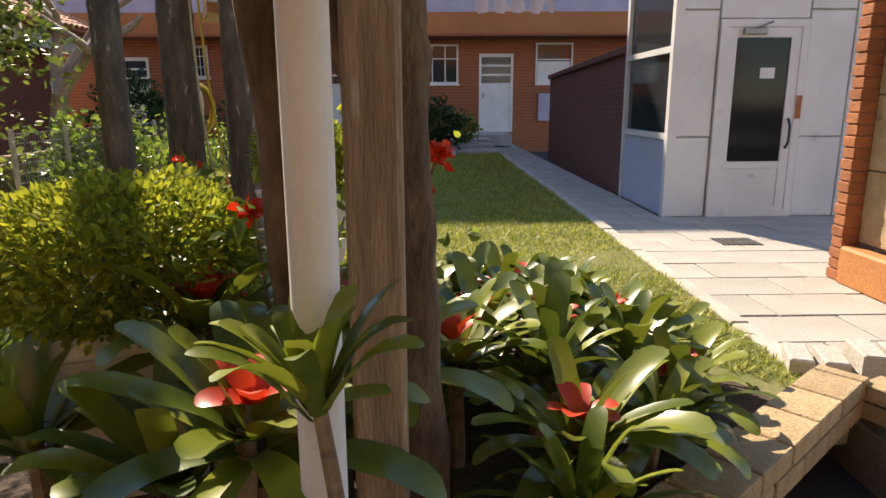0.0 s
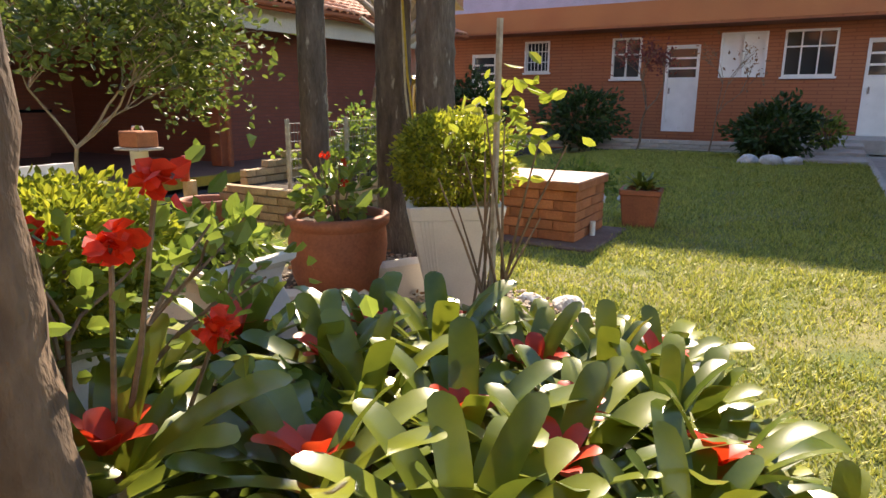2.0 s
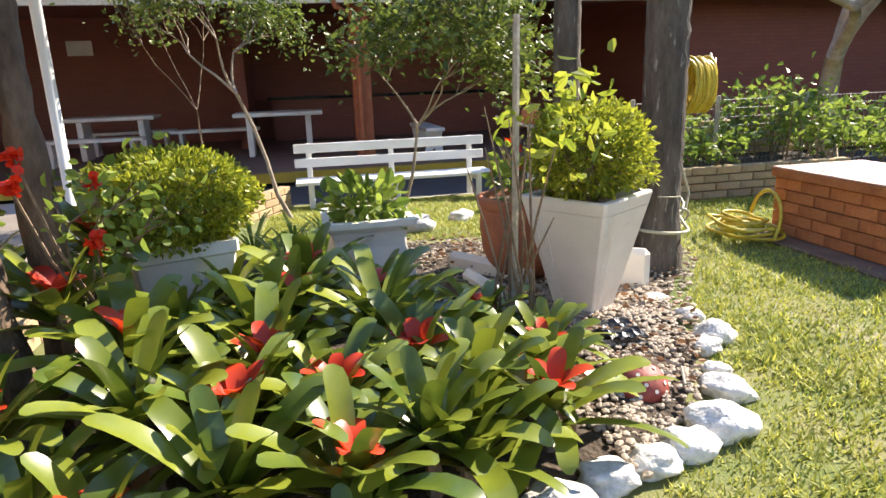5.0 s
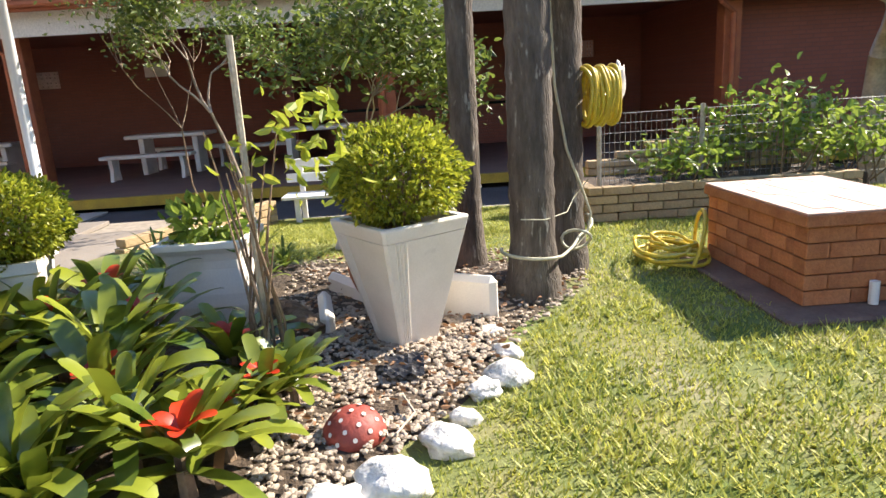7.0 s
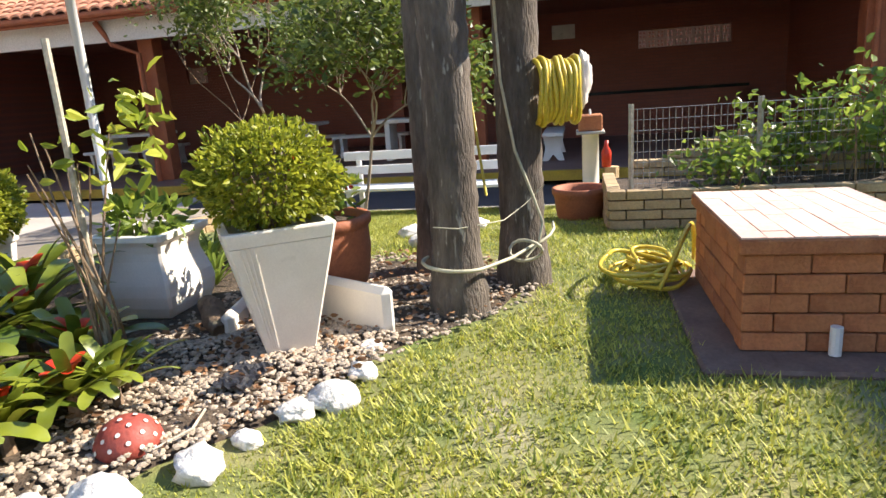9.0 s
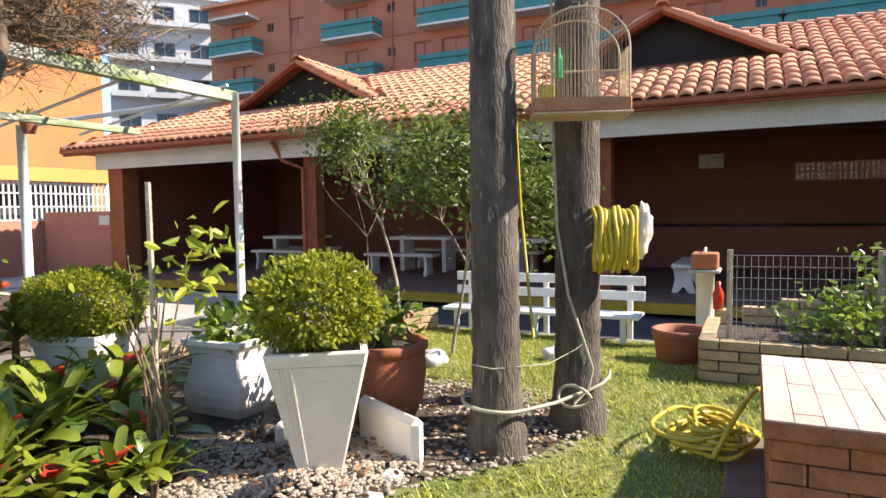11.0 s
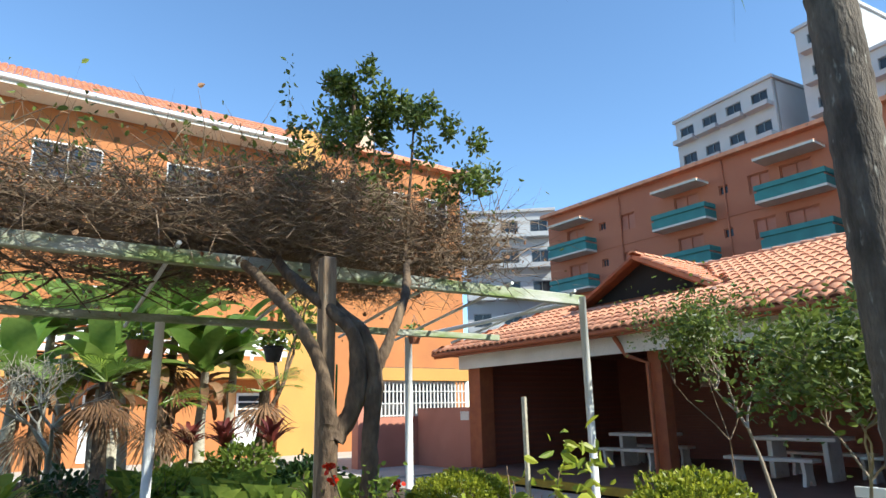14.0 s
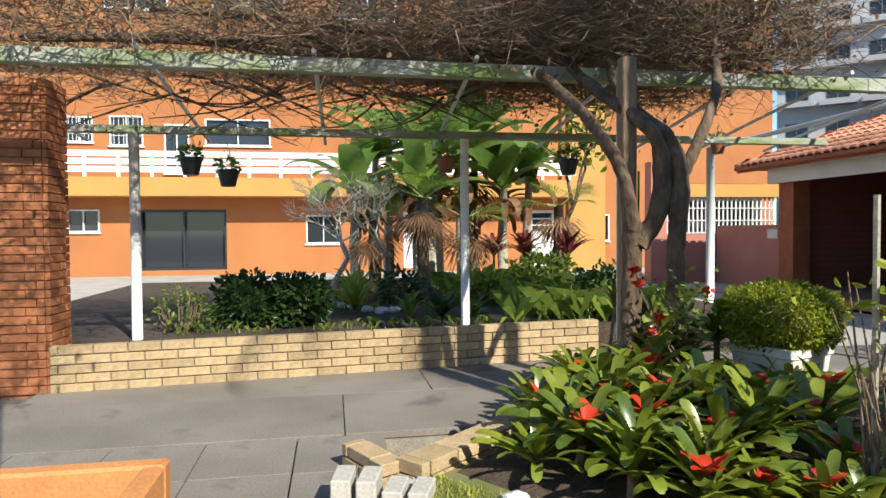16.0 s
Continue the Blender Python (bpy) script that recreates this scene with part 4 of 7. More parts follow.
for k in range(int(hv.length / 0.3)):
    p = Vector((EAVE_X, Y0, EAVE_Z)) + hv * (k * 0.3 / hv.length)
    lay(TV, TF, Matrix.Translation(p + Vector((0, 0, 0.03))) @ hv.to_track_quat('Y', 'Z').to_matrix().to_4x4(), bulkV, bulkF)
# gabled vents on the roof
for g in GABLES:
    gx, gz0, gz1, gw = -8.95, 3.22, 4.36, 2.2
    back = RIDGE_X
    # flat dark triangle paints the shade within the open gable
    pyd("gable_face", [(gx - 0.35, g - gw + 0.1, gz0 + 0.02), (gx - 0.35, g + gw - 0.1, gz0 + 0.02), (gx - 0.35, g, gz1 - 0.06)], [(0, 1, 2)], M["dark"], pav, "dark sheet for the shade inside the open gable")
    for s in (-1, 1):
        a, b = Vector((gx, g + s * (gw + 0.12), gz0 - 0.06)), Vector((gx, g, gz1))
        n = Vector((back - gx, 0, 0))
        vv = [a, b, b + n, a + n * 0.2]
        vv += [v - Vector((0, 0, 0.07)) for v in vv]
        pyd("gable_deck", vv, [(0, 1, 2, 3), (7, 6, 5, 4), (0, 4, 5, 1)], M["col"], pav)
        bm = bmesh.new()
        tube(bm, [a + Vector((0.04, 0, -0.06)), b + Vector((0.04, 0, -0.06))], 0.06, 4)
        part("barge_board", bm, M["col"], pav, "brown barge board")
        d = (b - a).normalized()
        L = (b - a).length
        for k in range(int(L / 0.3)):
            p = a + d * (k * 0.3)
            ex = (back - gx) * (0.15 + 0.85 * k * 0.3 / L)
            for q in range(int(abs(ex) / 0.21) + 1):
                m = Matrix.Translation(p + Vector((-0.1 - q * 0.21, 0, 0.0))) @ (Matrix.Rotation(0 if s < 0 else math.pi, 4, 'Z') @ Matrix.Rotation(math.atan2(gz1 - gz0, gw), 4, 'X'))
                lay(TV, TF, m, bulkV, bulkF)
    for k in range(8):
        lay(TV, TF, Matrix.Translation((gx - k * 0.3 + 0.05, g, gz1 + 0.0)) @ Matrix.Rotation(math.pi / 2, 4, 'Z') @ Matrix.Diagonal((1.1, 1, 1.2, 1)), bulkV, bulkF)
tagged(pyd("tile_field", bulkV, bulkF, M["tile"], pav, "weathered orange clay barrel tiles"), kind="stuff")


def concrete_bench(m, back=False, length=1.2, group="benches in the pavilion"):
    e = thing("concrete_bench", "white concrete bench with scalloped feet on the pavilion floor", "bench", m, group)
    part("seat", bx(-length / 2, -0.16, 0.38, length / 2, 0.16, 0.44, 0.01), M["whitepot"], e)
    for x in (-length / 2 + 0.18, length / 2 - 0.18):
        bm = bmesh.new()
        pts = [(-0.17, 0), (-0.08, 0.0), (0, 0.1), (0.08, 0), (0.17, 0), (0.12, 0.2), (0.15, 0.378), (-0.15, 0.378), (-0.12, 0.2)]
        lo = [bm.verts.new((x - 0.03, p, q)) for p, q in pts]
        hi = [bm.verts.new((x + 0.03, p, q)) for p, q in pts]
        bm.faces.new(lo)
        bm.faces.new(list(reversed(hi)))
        for k in range(len(pts)):
            bm.faces.new((lo[k], hi[k], hi[(k + 1) % len(pts)], lo[(k + 1) % len(pts)]))
        part("foot", bm, M["whitepot"], e)
    return e


b0 = concrete_bench(pose(-9.2, 0.4, PZ + LIFT, 0, 0, 90), length=1.6)
copy_thing(b0, pose(-8.7, 5.9, PZ + LIFT, 0, 0, 0))
copy_thing(b0, pose(-9.6, -3.0, PZ + LIFT, 0, 0, 90))
copy_thing(b0, pose(-10.9, 0.6, PZ + LIFT, 0, 0, 90))
copy_thing(b0, pose(-10.4, 2.2, PZ + LIFT, 0, 0, 90))
copy_thing(b0, pose(-11.0, -3.2, PZ + LIFT, 0, 0, 90))


def concrete_table(m):
    e = thing("concrete_table", "pale concrete table standing in the dark pavilion", "table", m, "tables in the pavilion")
    part("tabletop", bx(-0.75, -0.38, 0.68, 0.75, 0.38, 0.75, 0.015), M["whitepot"], e)
    for x in (-0.5, 0.5):
        part("leg", bx(x - 0.05, -0.25, 0, x + 0.05, 0.25, 0.678, 0.01), M["whitepot"], e)
    return e


t0 = concrete_table(pose(-10.2, 0.5, PZ + LIFT, 0, 0, 90))
copy_thing(t0, pose(-9.4, 3.4, PZ + LIFT, 0, 0, 90))
copy_thing(t0, pose(-10.3, -3.1, PZ + LIFT, 0, 0, 90))

# ---- hotel behind the pavilion ----
HA, HB = Vector((-33.4, -29.0, 0)), Vector((-34.0, 10.0, 0))
hang = math.atan2((HB - HA).y, (HB - HA).x)
hotel = thing("hotel", "terracotta apartment block with teal balconies", "building", Matrix.Translation((HA.x, HA.y, -0.3)) @ Matrix.Rotation(hang, 4, 'Z'))
HL, HH, ST = 74.0, 16.3, 2.75
hops = []
units = [2.9, 12.5] + [19.5 + 7.0 * k for k in range(8)]
for fl in range(5):
    zb = HH - 0.9 - (fl + 1) * ST
    for u in units:
        hops += [(u - 0.9, u + 0.9, zb + 0.9, zb + 2.1), (u + 2.3, u + 2.9, zb + 1.4, zb + 2.0), (u + 4.2, u + 5.5, zb + 0.9, zb + 2.1)]
wall_open(hotel, 0, HL, 0, HH, hops, M["hotel"], 0.3)
part("rear", bx(0, 0.5, 0, HL, 12, HH - 0.1), M["hotel"], hotel)
part("roof", bx(-0.4, -0.5, HH + 0.002, HL + 0.4, 12, HH + 0.25), M["tile"], hotel)
ph = part("penthouse", bx(27, 1.2, HH + 0.252, HL, 11, HH + 1.5), M["cream"], hotel, "pale rooftop storey")
part("roof", bx(26.6, 0.7, HH + 1.502, HL + 0.4, 11.4, HH + 1.68), M["greytwig"], ph)
for k, o in enumerate(hops):
    w = part("window", frame_bm(*o, 0.06, 0.08, 0.16, bars_u=((o[0] + o[1]) / 2,)), M["hotel"], hotel)
    part("shutter" if k % 3 != 1 else "pane", bx(o[0] + 0.06, 0.18, o[2] + 0.06, o[1] - 0.06, 0.2, o[3] - 0.06), M["pinkwall"] if k % 3 != 1 else M["glass"], w)
for fl in range(5):
    zb = HH - 0.9 - (fl + 1) * ST
    for u in units:
        hw = 3.45 if u > 24 else 1.95
        b = part("balcony", bx(u - hw, -1.2, zb - 0.12, u + hw, -0.004, zb + 0.02), M["cream"], hotel)
        for za, zc, nm in ((0.022, 0.5, "parapet"), (0.66, 0.95, "top_rail")):
            bm = bmesh.new()
            for x0, y0, x1, y1 in ((-hw, -1.2, hw, -1.1), (-hw, -1.1, -hw + 0.1, -0.004), (hw - 0.1, -1.1, hw, -0.004)):
                box(bm, u + x0, y0, zb + za, u + x1, y1, zb + zc)
            bmesh.ops.remove_doubles(bm, verts=bm.verts, dist=0.0005)
            part(nm, bm, M["teal"], b, "teal balcony parapet")
        part("slot_back", bx(u - hw + 0.12, -1.09, zb + 0.45, u + hw - 0.12, -1.07, zb + 0.7), M["teal"], b)
        if fl == 0:
            a = part("awning", bx(u - 1.7, -1.4, zb + 2.35, u + 1.7, -0.004, zb + 2.5), M["cream"], hotel)
            part("awning_tiles", bx(u - 1.72, -1.42, zb + 2.502, u + 1.72, -0.006, zb + 2.56), M["tile"], a)
    if fl < 4:
        part("floor_band", bx(0, -0.05, zb - 0.1, HL, -0.004, zb), M["hotel"], hotel)
for k in range(5):
    part("pipe", tb([(7.2 + 8 * k, -0.08, 0), (7.2 + 8 * k, -0.08, HH)], 0.06, 6), M["hotel"], hotel)


def tower(m, w, d, h, label, floors, cols, stage=None):
    e = thing("white_tower", label, "building", m)
    wo = []
    for i in range(floors):
        for j in range(cols):
            u = (j + 0.5) * w / cols
            z = h - (i + 1) * 3.0 + 0.9
            wo.append((u - w / cols * 0.3, u + w / cols * 0.3, z, z + 1.3))
    wall_open(e, 0, w, 0, h, wo, M["towerwall"], 0.3)
    part("rear", bx(0, 0.6, 0, w, d, h - 0.05), M["towerwall"], e)
    part("coping", bx(-0.2, -0.25, h + 0.002, w + 0.2, d, h + 0.3), M["towerwall"], e)
    for o in wo:
        f = part("window", frame_bm(*o, 0.08, 0.1, 0.18, bars_u=((o[0] + o[1]) / 2,)), M["metal"], e)
        part("pane", bx(o[0] + 0.08, 0.19, o[2] + 0.08, o[1] - 0.08, 0.2, o[3] - 0.08), M["glass"], f)
        part("balcony", bx(o[0] - 0.4, -0.9, o[2] - 0.55, o[1] + 0.4, -0.004, o[2] - 0.1), M["towerwall"], e)
    return e


tower(pose(-34.3, -41.3, -0.3, 0, 0, 138.7), 8.6, 8, 20, "white apartment tower behind the trees", 6, 3)
tower(pose(-54, -30, -0.3, 0, 0, 84), 11, 10, 30.2, "white penthouse tower behind the hotel", 4, 4)
tower(pose(-53, -16.5, -0.3, 0, 0, 84), 5, 10, 33.5, "white stair tower rising over the hotel roof", 3, 1)
tower(pose(-52, -11, -0.3, 0, 0, 84), 12, 10, 28.3, "white tower rising over the hotel roof", 4, 4)

# ---- south house ----
south = thing("south_house", "yellow and orange three-storey house with white balcony", "house", Matrix.Translation((0, -16, -0.2)) @ Matrix.Rotation(math.pi, 4, 'Z'))
so = [(-8.65, -5.85, 0.15, 2.2), (4.9, 5.8, 0.1, 2.15), (0.2, 1.0, 0.1, 2.1), (-10.85, -9.85, 1.45, 2.2), (7.2, 8.0, 1.0, 2.0), (-3.2, -2.0, 1.0, 2.0)]
up = [(-10.85, -10.0, 4.4, 5.25), (-9.5, -8.45, 4.3, 5.3), (-7.8, -7.0, 3.4, 5.05), (-6.5, -4.35, 4.35, 5.26), (-0.5, 0.6, 4.3, 5.5), (2.0, 3.2, 4.3, 5.5)]
top = [(-6.2, -3.8, 8.8, 10.1), (-2.0, 0.0, 8.8, 10.1), (2.0, 3.8, 8.8, 10.1), (-9.6, -7.6, 8.8, 10.1)]
wall_open(south, -14, 6.3, -0.1, 2.6, so, M["orange"], 0.3)
part("band", bx(-14, -1.0, 2.602, 6.3, 0.3, 3.2), M["yellow"], south, "yellow plaster balcony edge")
wall_open(south, -14, 6.3, 3.202, 11.3, up + top, M["orange"], 0.3)
part("upper_band", bx(-14, -0.35, 6.9, 6.3, -0.004, 7.5), M["yellow"], south)
bm = bmesh.new()
for z in (3.35, 3.6, 3.85):
    box(bm, -14, -0.98, z, 6.3, -0.93, z + 0.19)
for k in range(21):
    box(bm, -14 + k, -1.0, 3.204, -13.9 + k, -0.9, 4.02)
part("balcony_rail", bm, M["white"], south, "white painted balcony rail")
# solid body painted near-black for the shade indoors
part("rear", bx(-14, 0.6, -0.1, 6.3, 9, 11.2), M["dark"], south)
part("tower_wall", bx(6.35, -0.2, -0.1, 7.75, 9, 12.5), M["yellow"], south, "plain yellow stair block")
part("end_wall", bx(7.76, 0.1, -0.1, 14.9, 9, 12.1), M["orange"], south, "orange end block of the house")
part("end_eave", bx(7.76, -0.3, 12.102, 15.2, 9.2, 12.3), M["tile"], south)
part("chimney", bx(9.8, 0.4, 12.302, 10.45, 1.2, 14.1), M["beige"], south, "tall beige flue stack")
for q in range(3):
    for k in range(2, 3):
        part("window", frame_bm(8.3 + q * 2.3, 9.5 + q * 2.3, 3.6 + k * 2.9, 4.9 + k * 2.9, 0.08, 0.0, 0.12, bars_u=(8.9 + q * 2.3,)), M["white"], south)
        part("window_pane", bx(8.34 + q * 2.3, 0.06, 3.64 + k * 2.9, 9.46 + q * 2.3, 0.094, 4.86 + k * 2.9), M["glass"], south)
for o in so[:3]:
    if o[1] - o[0] > 2:
        part("gate", frame_bm(*o, 0.08, 0.1, 0.16, bars_u=(-7.25,)), M["black"], south)
        # dark sheet stands in for the shade of the gate recess
        part("gate_dark", bx(o[0], 0.3, o[2], o[1], 0.32, o[3]), M["glass"], south)
    else:
        panel_door(south, *o)
for o in so[3:] + up + top:
    window(south, *o, bars_u=((o[0] + o[1]) / 2,), grille=o in up[:2])
part("eave", bx(-14.6, -1.0, 11.302, 6.6, 0.6, 11.55), M["cream"], south)
part("gutter", tb([(-14.6, -1.05, 11.5), (6.6, -1.05, 11.5)], 0.09, 8), M["white"], south)
sv, sf = [], []
for r in range(7):
    for q in range(100):
        lay(TV, TF, Matrix.Translation((-14.4 + q * 0.21, -1.0 + r * 0.33, 11.6 + r * 0.2)) @ Matrix.Rotation(0.54, 4, 'X'), sv, sf)
tagged(pyd("roof_tiles", sv, sf, M["tile"], south, "orange clay tile roof"), kind="stuff")
part("roof_deck", bx(-14.6, -0.9, 11.552, 6.6, 9, 11.6), M["tile"], south)
part("downpipe", tb([(6.1, -0.12, 0), (6.1, -0.12, 11.2)], 0.06, 8), M["band"], south)
part("pavement", bx(-14, -9.3, -0.09, 14, -0.005, -0.03), M["pave"], south)

dv = tagged(part("drive", bx(-6.75, -9.0, -0.3, -3.25, 0.7, -0.27), M["pave"]), "pale concrete drive beside the pavilion", "drive", kind="structure")

# gate and wall at the pavilion's end
gate = thing("gate_wall", "salmon wall with a white barred gate window", "wall", kind="structure")
part("low_wall", bx(-9.8, -9.3, -0.3, -6.45, -9.05, 1.08), M["pinkwall"], gate)
part("upper_wall", bx(-9.8, -9.3, 2.08, -6.45, -9.05, 2.43), M["yellow"], gate)
# added panel: gives the bars a dark ground, covers the yellow house beyond
part("gate_back", bx(-9.8, -9.9, -0.3, -6.45, -9.8, 2.5), M["asphalt"], gate, "plain dark panel added behind the bars")
part("gate_post", bx(-6.45, -9.35, -0.3, -6.0, -9.0, 3.0), M["pinkwall"], gate)
part("side_wall", bx(-8.1, -9.0, -0.3, -7.9, -6.4, 1.3), M["pinkwall"], gate)
for k in range(26):
    part("bar", bx(-9.75 + k * 0.127, -9.2, 1.08, -9.71 + k * 0.127, -9.17, 2.08), M["white"], gate)
for z in (1.1, 1.43, 1.76, 2.04):
    part("cross_bar", bx(-9.8, -9.165, z, -6.45, -9.14, z + 0.03), M["white"], gate)
part("sign", bx(-7.895, -6.95, 0.98, -7.885, -6.6, 1.2), M["whitepot"], gate)


# ---- plants ----
def strap(length, width, bend, segs=6, tip=0.8, twist=0.0):
    """A strap leaf along +x, arching down by bend degrees in all."""
    vs, fs = [], []
    x = z = 0.0
    steps_t = [k / (segs - 1) * 0.86 for k in range(segs)] + [0.95, 1.0]
    segs = len(steps_t) - 1
    for i in range(segs + 1):
        t = steps_t[i]
        dt = (steps_t[i + 1] - t) if i < segs else 0
        a = radians(-bend * t * t)
        w = width * (0.78 + 0.32 * math.sin(math.pi * min(1, t * 0.8))) * (1 if t < tip else math.sqrt(max(0.0, 1 - ((t - tip) / (1 - tip)) ** 2)) * 0.7 + 0.3)
        lift = 0.22 * w * (1 - 0.6 * t)
        tw = twist * t
        for s in (-1, 0, 1):
            vs.append((x, s * w / 2 * math.cos(tw), z + (lift if s else 0) + s * w / 2 * math.sin(tw)))
        x += math.cos(a) * length * dt
        z += math.sin(a) * length * dt
    for i in range(segs):
        for k in (0, 1):
            b = i * 3 + k
            fs.append((b, b + 1, b + 4, b + 3))
    return vs, fs


def leaf_mesh(name, material, *a, **k):
    v, f = strap(*a, **k)
    me = bpy.data.meshes.new(name)
    me.from_pydata(v, [], f)
    me.polygons.foreach_set("use_smooth", [True] * len(me.polygons))
    me.materials.append(material)
    return me


BR_OUT = [leaf_mesh("leaf", M["brom"], 0.36, 0.062, 70, tip=0.88, twist=0.3), leaf_mesh("leaf", M["brom"], 0.39, 0.058, 52, tip=0.88, twist=-0.4), leaf_mesh("leaf", M["brom"], 0.33, 0.064, 92, tip=0.88)]
BR_MID = [leaf_mesh("leaf", M["brom"], 0.31, 0.064, 45, tip=0.88, twist=0.2), leaf_mesh("leaf", M["brom"], 0.27, 0.06, 32, tip=0.88, twist=-0.2)]
BR_RED = [leaf_mesh("bract", M["bract"], 0.12, 0.05, 40, tip=0.7), leaf_mesh("bract", M["bract"], 0.1, 0.05, 50, tip=0.7)]
BR_DRY = leaf_mesh("leaf", M["dead"], 0.3, 0.05, 130, twist=0.8)


def bromeliad(x, y, z, s, rnd, red=True, upright=0):
    e = thing("bromeliad", "glossy green bromeliad rosette with a red heart" if red else "glossy green bromeliad rosette without a flower", "bromeliad",
              Matrix.Translation((x, y, z)) @ Matrix.Rotation(rnd.uniform(0, 6.28), 4, 'Z') @ Matrix.Rotation(rnd.gauss(0, 0.1), 4, 'X') @ Matrix.Diagonal((s, s, s, 1)), "bromeliads in the flower bed")

    def put(me, az, el, r0, zz, name):
        ob = new(name, me)
        ob.parent = e
        k = rnd.uniform(0.85, 1.12)
        ob.matrix_basis = Matrix.Translation((math.cos(az) * r0, math.sin(az) * r0, zz)) @ Matrix.Rotation(az, 4, 'Z') @ Matrix.Rotation(-radians(el), 4, 'Y') @ Matrix.Diagonal((k, k, k, 1))
    for i in range(9):
        put(rnd.choice(BR_OUT), i * 0.698 + rnd.uniform(-0.2, 0.2), rnd.uniform(18, 36) + upright, 0.03, rnd.uniform(-0.02, 0.02), "leaf")
    for i in range(8):
        put(rnd.choice(BR_MID), i * 0.785 + rnd.uniform(-0.25, 0.25), rnd.uniform(36, 54) + upright * 0.6, 0.025, 0.03, "leaf")
    for i in range(2 if red else 4):
        put(BR_MID[1], i * (3.0 if red else 1.57) + rnd.uniform(-0.3, 0.3), rnd.uniform(62, 76), 0.02, 0.04, "leaf")
    if red:
        for i in range(6):
            put(rnd.choice(BR_RED), i * 1.047 + rnd.uniform(-0.2, 0.2), rnd.uniform(30, 62), 0.008, 0.1, "bract")
    if rnd.random() < 0.4:
        put(BR_DRY, rnd.uniform(0, 6.28), 5, 0.03, -0.02, "leaf")
    st = part("stem", tb([(0, 0, -z / s - 0.02), (0.01, 0, 0.05)], [0.03, 0.02], 6), M["twig"], e)
    return e


rb = random.Random(11)
spots = [(0.06, 2.6, 0.42, 1.05, 1), (-0.14, 2.98, 0.5, 0.95, 1), (0.25, 2.31, 0.64, 0.55, 0), (0.47, 3.2, 0.3, 1.0, 1), (0.77, 2.9, 0.22, 0.95, 1), (1.15, 3.27, 0.16, 0.85, 1), (0.26, 2.95, 0.4, 0.95, 1),
         (0.1, 3.7, 0.26, 1.0, 1), (0.01, 3.99, 0.22, 1.0, 1), (0.57, 3.6, 0.23, 1.0, 1), (0.18, 4.38, 0.16, 0.85, 1), (0.42, 4.55, 0.12, 0.8, 1), (1.1, 3.8, 0.18, 1.0, 1), (0.82, 3.54, 0.22, 1.0, 1),
         (0.52, 4.09, 0.18, 1.0, 1), (0.83, 4.42, 0.14, 1.0, 1), (0.62, 4.47, 0.11, 0.8, 1), (0.76, 3.8, 0.21, 0.9, 1), (1.33, 3.8, 0.1, 0.75, 0), (1.02, 3.08, 0.16, 0.8, 0), (-0.1, 2.62, 0.3, 1.0, 0), (0.72, 2.66, 0.2, 0.75, 0)]
poly = [(0.3, 2.7), (1.0, 3.12), (1.12, 3.5), (1.05, 3.9), (0.9, 4.3), (0.76, 4.62), (0.42, 4.5), (0.05, 4.25), (-0.35, 3.7), (-0.6, 2.75)]


def inside(x, y, pg):
    r = False
    for (x1, y1), (x2, y2) in zip(pg, pg[1:] + pg[:1]):
        if (y1 > y) != (y2 > y) and x < (x2 - x1) * (y - y1) / (y2 - y1) + x1:
            r = not r
    return r


tries = 0
while len(spots) < 50 and tries < 4000:
    tries += 1
    x, y = rb.uniform(-0.7, 1.5), rb.uniform(2.6, 4.8)
    if inside(x, y, poly) and all(math.hypot(x - a[0], y - a[1]) > 0.25 for a in spots) and math.hypot(x - 0.42, y - 2.75) > 0.2 and math.hypot(x - 0.16, y - 4.5) > 0.2:
        spots.append((x, y, rb.uniform(0.16, 0.27), rb.uniform(0.85, 1.12), rb.random() < 0.3))
spots += [(1.0, 4.12, 0.13, 0.9, 0), (0.3, 4.62, 0.1, 0.7, 0), (0.72, 4.22, 0.18, 0.9, 0)]
for x, y, z, s, red in spots:
    bromeliad(x, y, z, s, rb, red, 30 if not red and z > 0.6 else 0)


def foliage(name, pts, nrm, size, material, parent, seed, label="", long=1.6):
    v, f = leaves(pts, size, random.Random(seed), 0.2, long, nrm)
    return tagged(pyd(name, v, f, material, parent, label), kind="stuff")


def ball_shrub(parent, centre, radius, squash, n, size, material, seed, bumps=0.16):
    rnd = random.Random(seed)
    p, nn = blob_points(n, centre, radius, rnd, squash, 0.5, bumps * 1.5)
    foliage("foliage", p, nn, size, material, parent, seed)
    bm = bmesh.new()
    c = Vector(centre)
    for k in range(16):
        d = Vector((rnd.gauss(0, 1), rnd.gauss(0, 1), abs(rnd.gauss(0, 1)) * squash + 0.2)).normalized()
        b = c - Vector((0, 0, radius * squash * 1.05))
        e = c + Vector((d.x, d.y, d.z * squash)) * radius * 0.8
        tube(bm, [b + Vector((d.x, d.y, 0)) * 0.04, b.lerp(e, 0.5) + Vector((d.x, d.y, 0)) * 0.06, e], [0.012, 0.008, 0.003], 5)
    tagged(part("branchwork", bm, M["twig"], parent), kind="stuff")


# tapered square pot with a clipped boxwood
pot = thing("tapered_pot", "white tapered square concrete pot on the gravel", "pot", pose(-0.28, 5.03, 0.02, 0, 0, 35) @ Matrix.Diagonal((1.03, 1.03, 1.02, 1)))
part("body", square_lathe([(0.0, 0.0), (0.095, 0.0), (0.1, 0.02), (0.205, 0.5), (0.18, 0.5)]), M["whitepot"], pot)
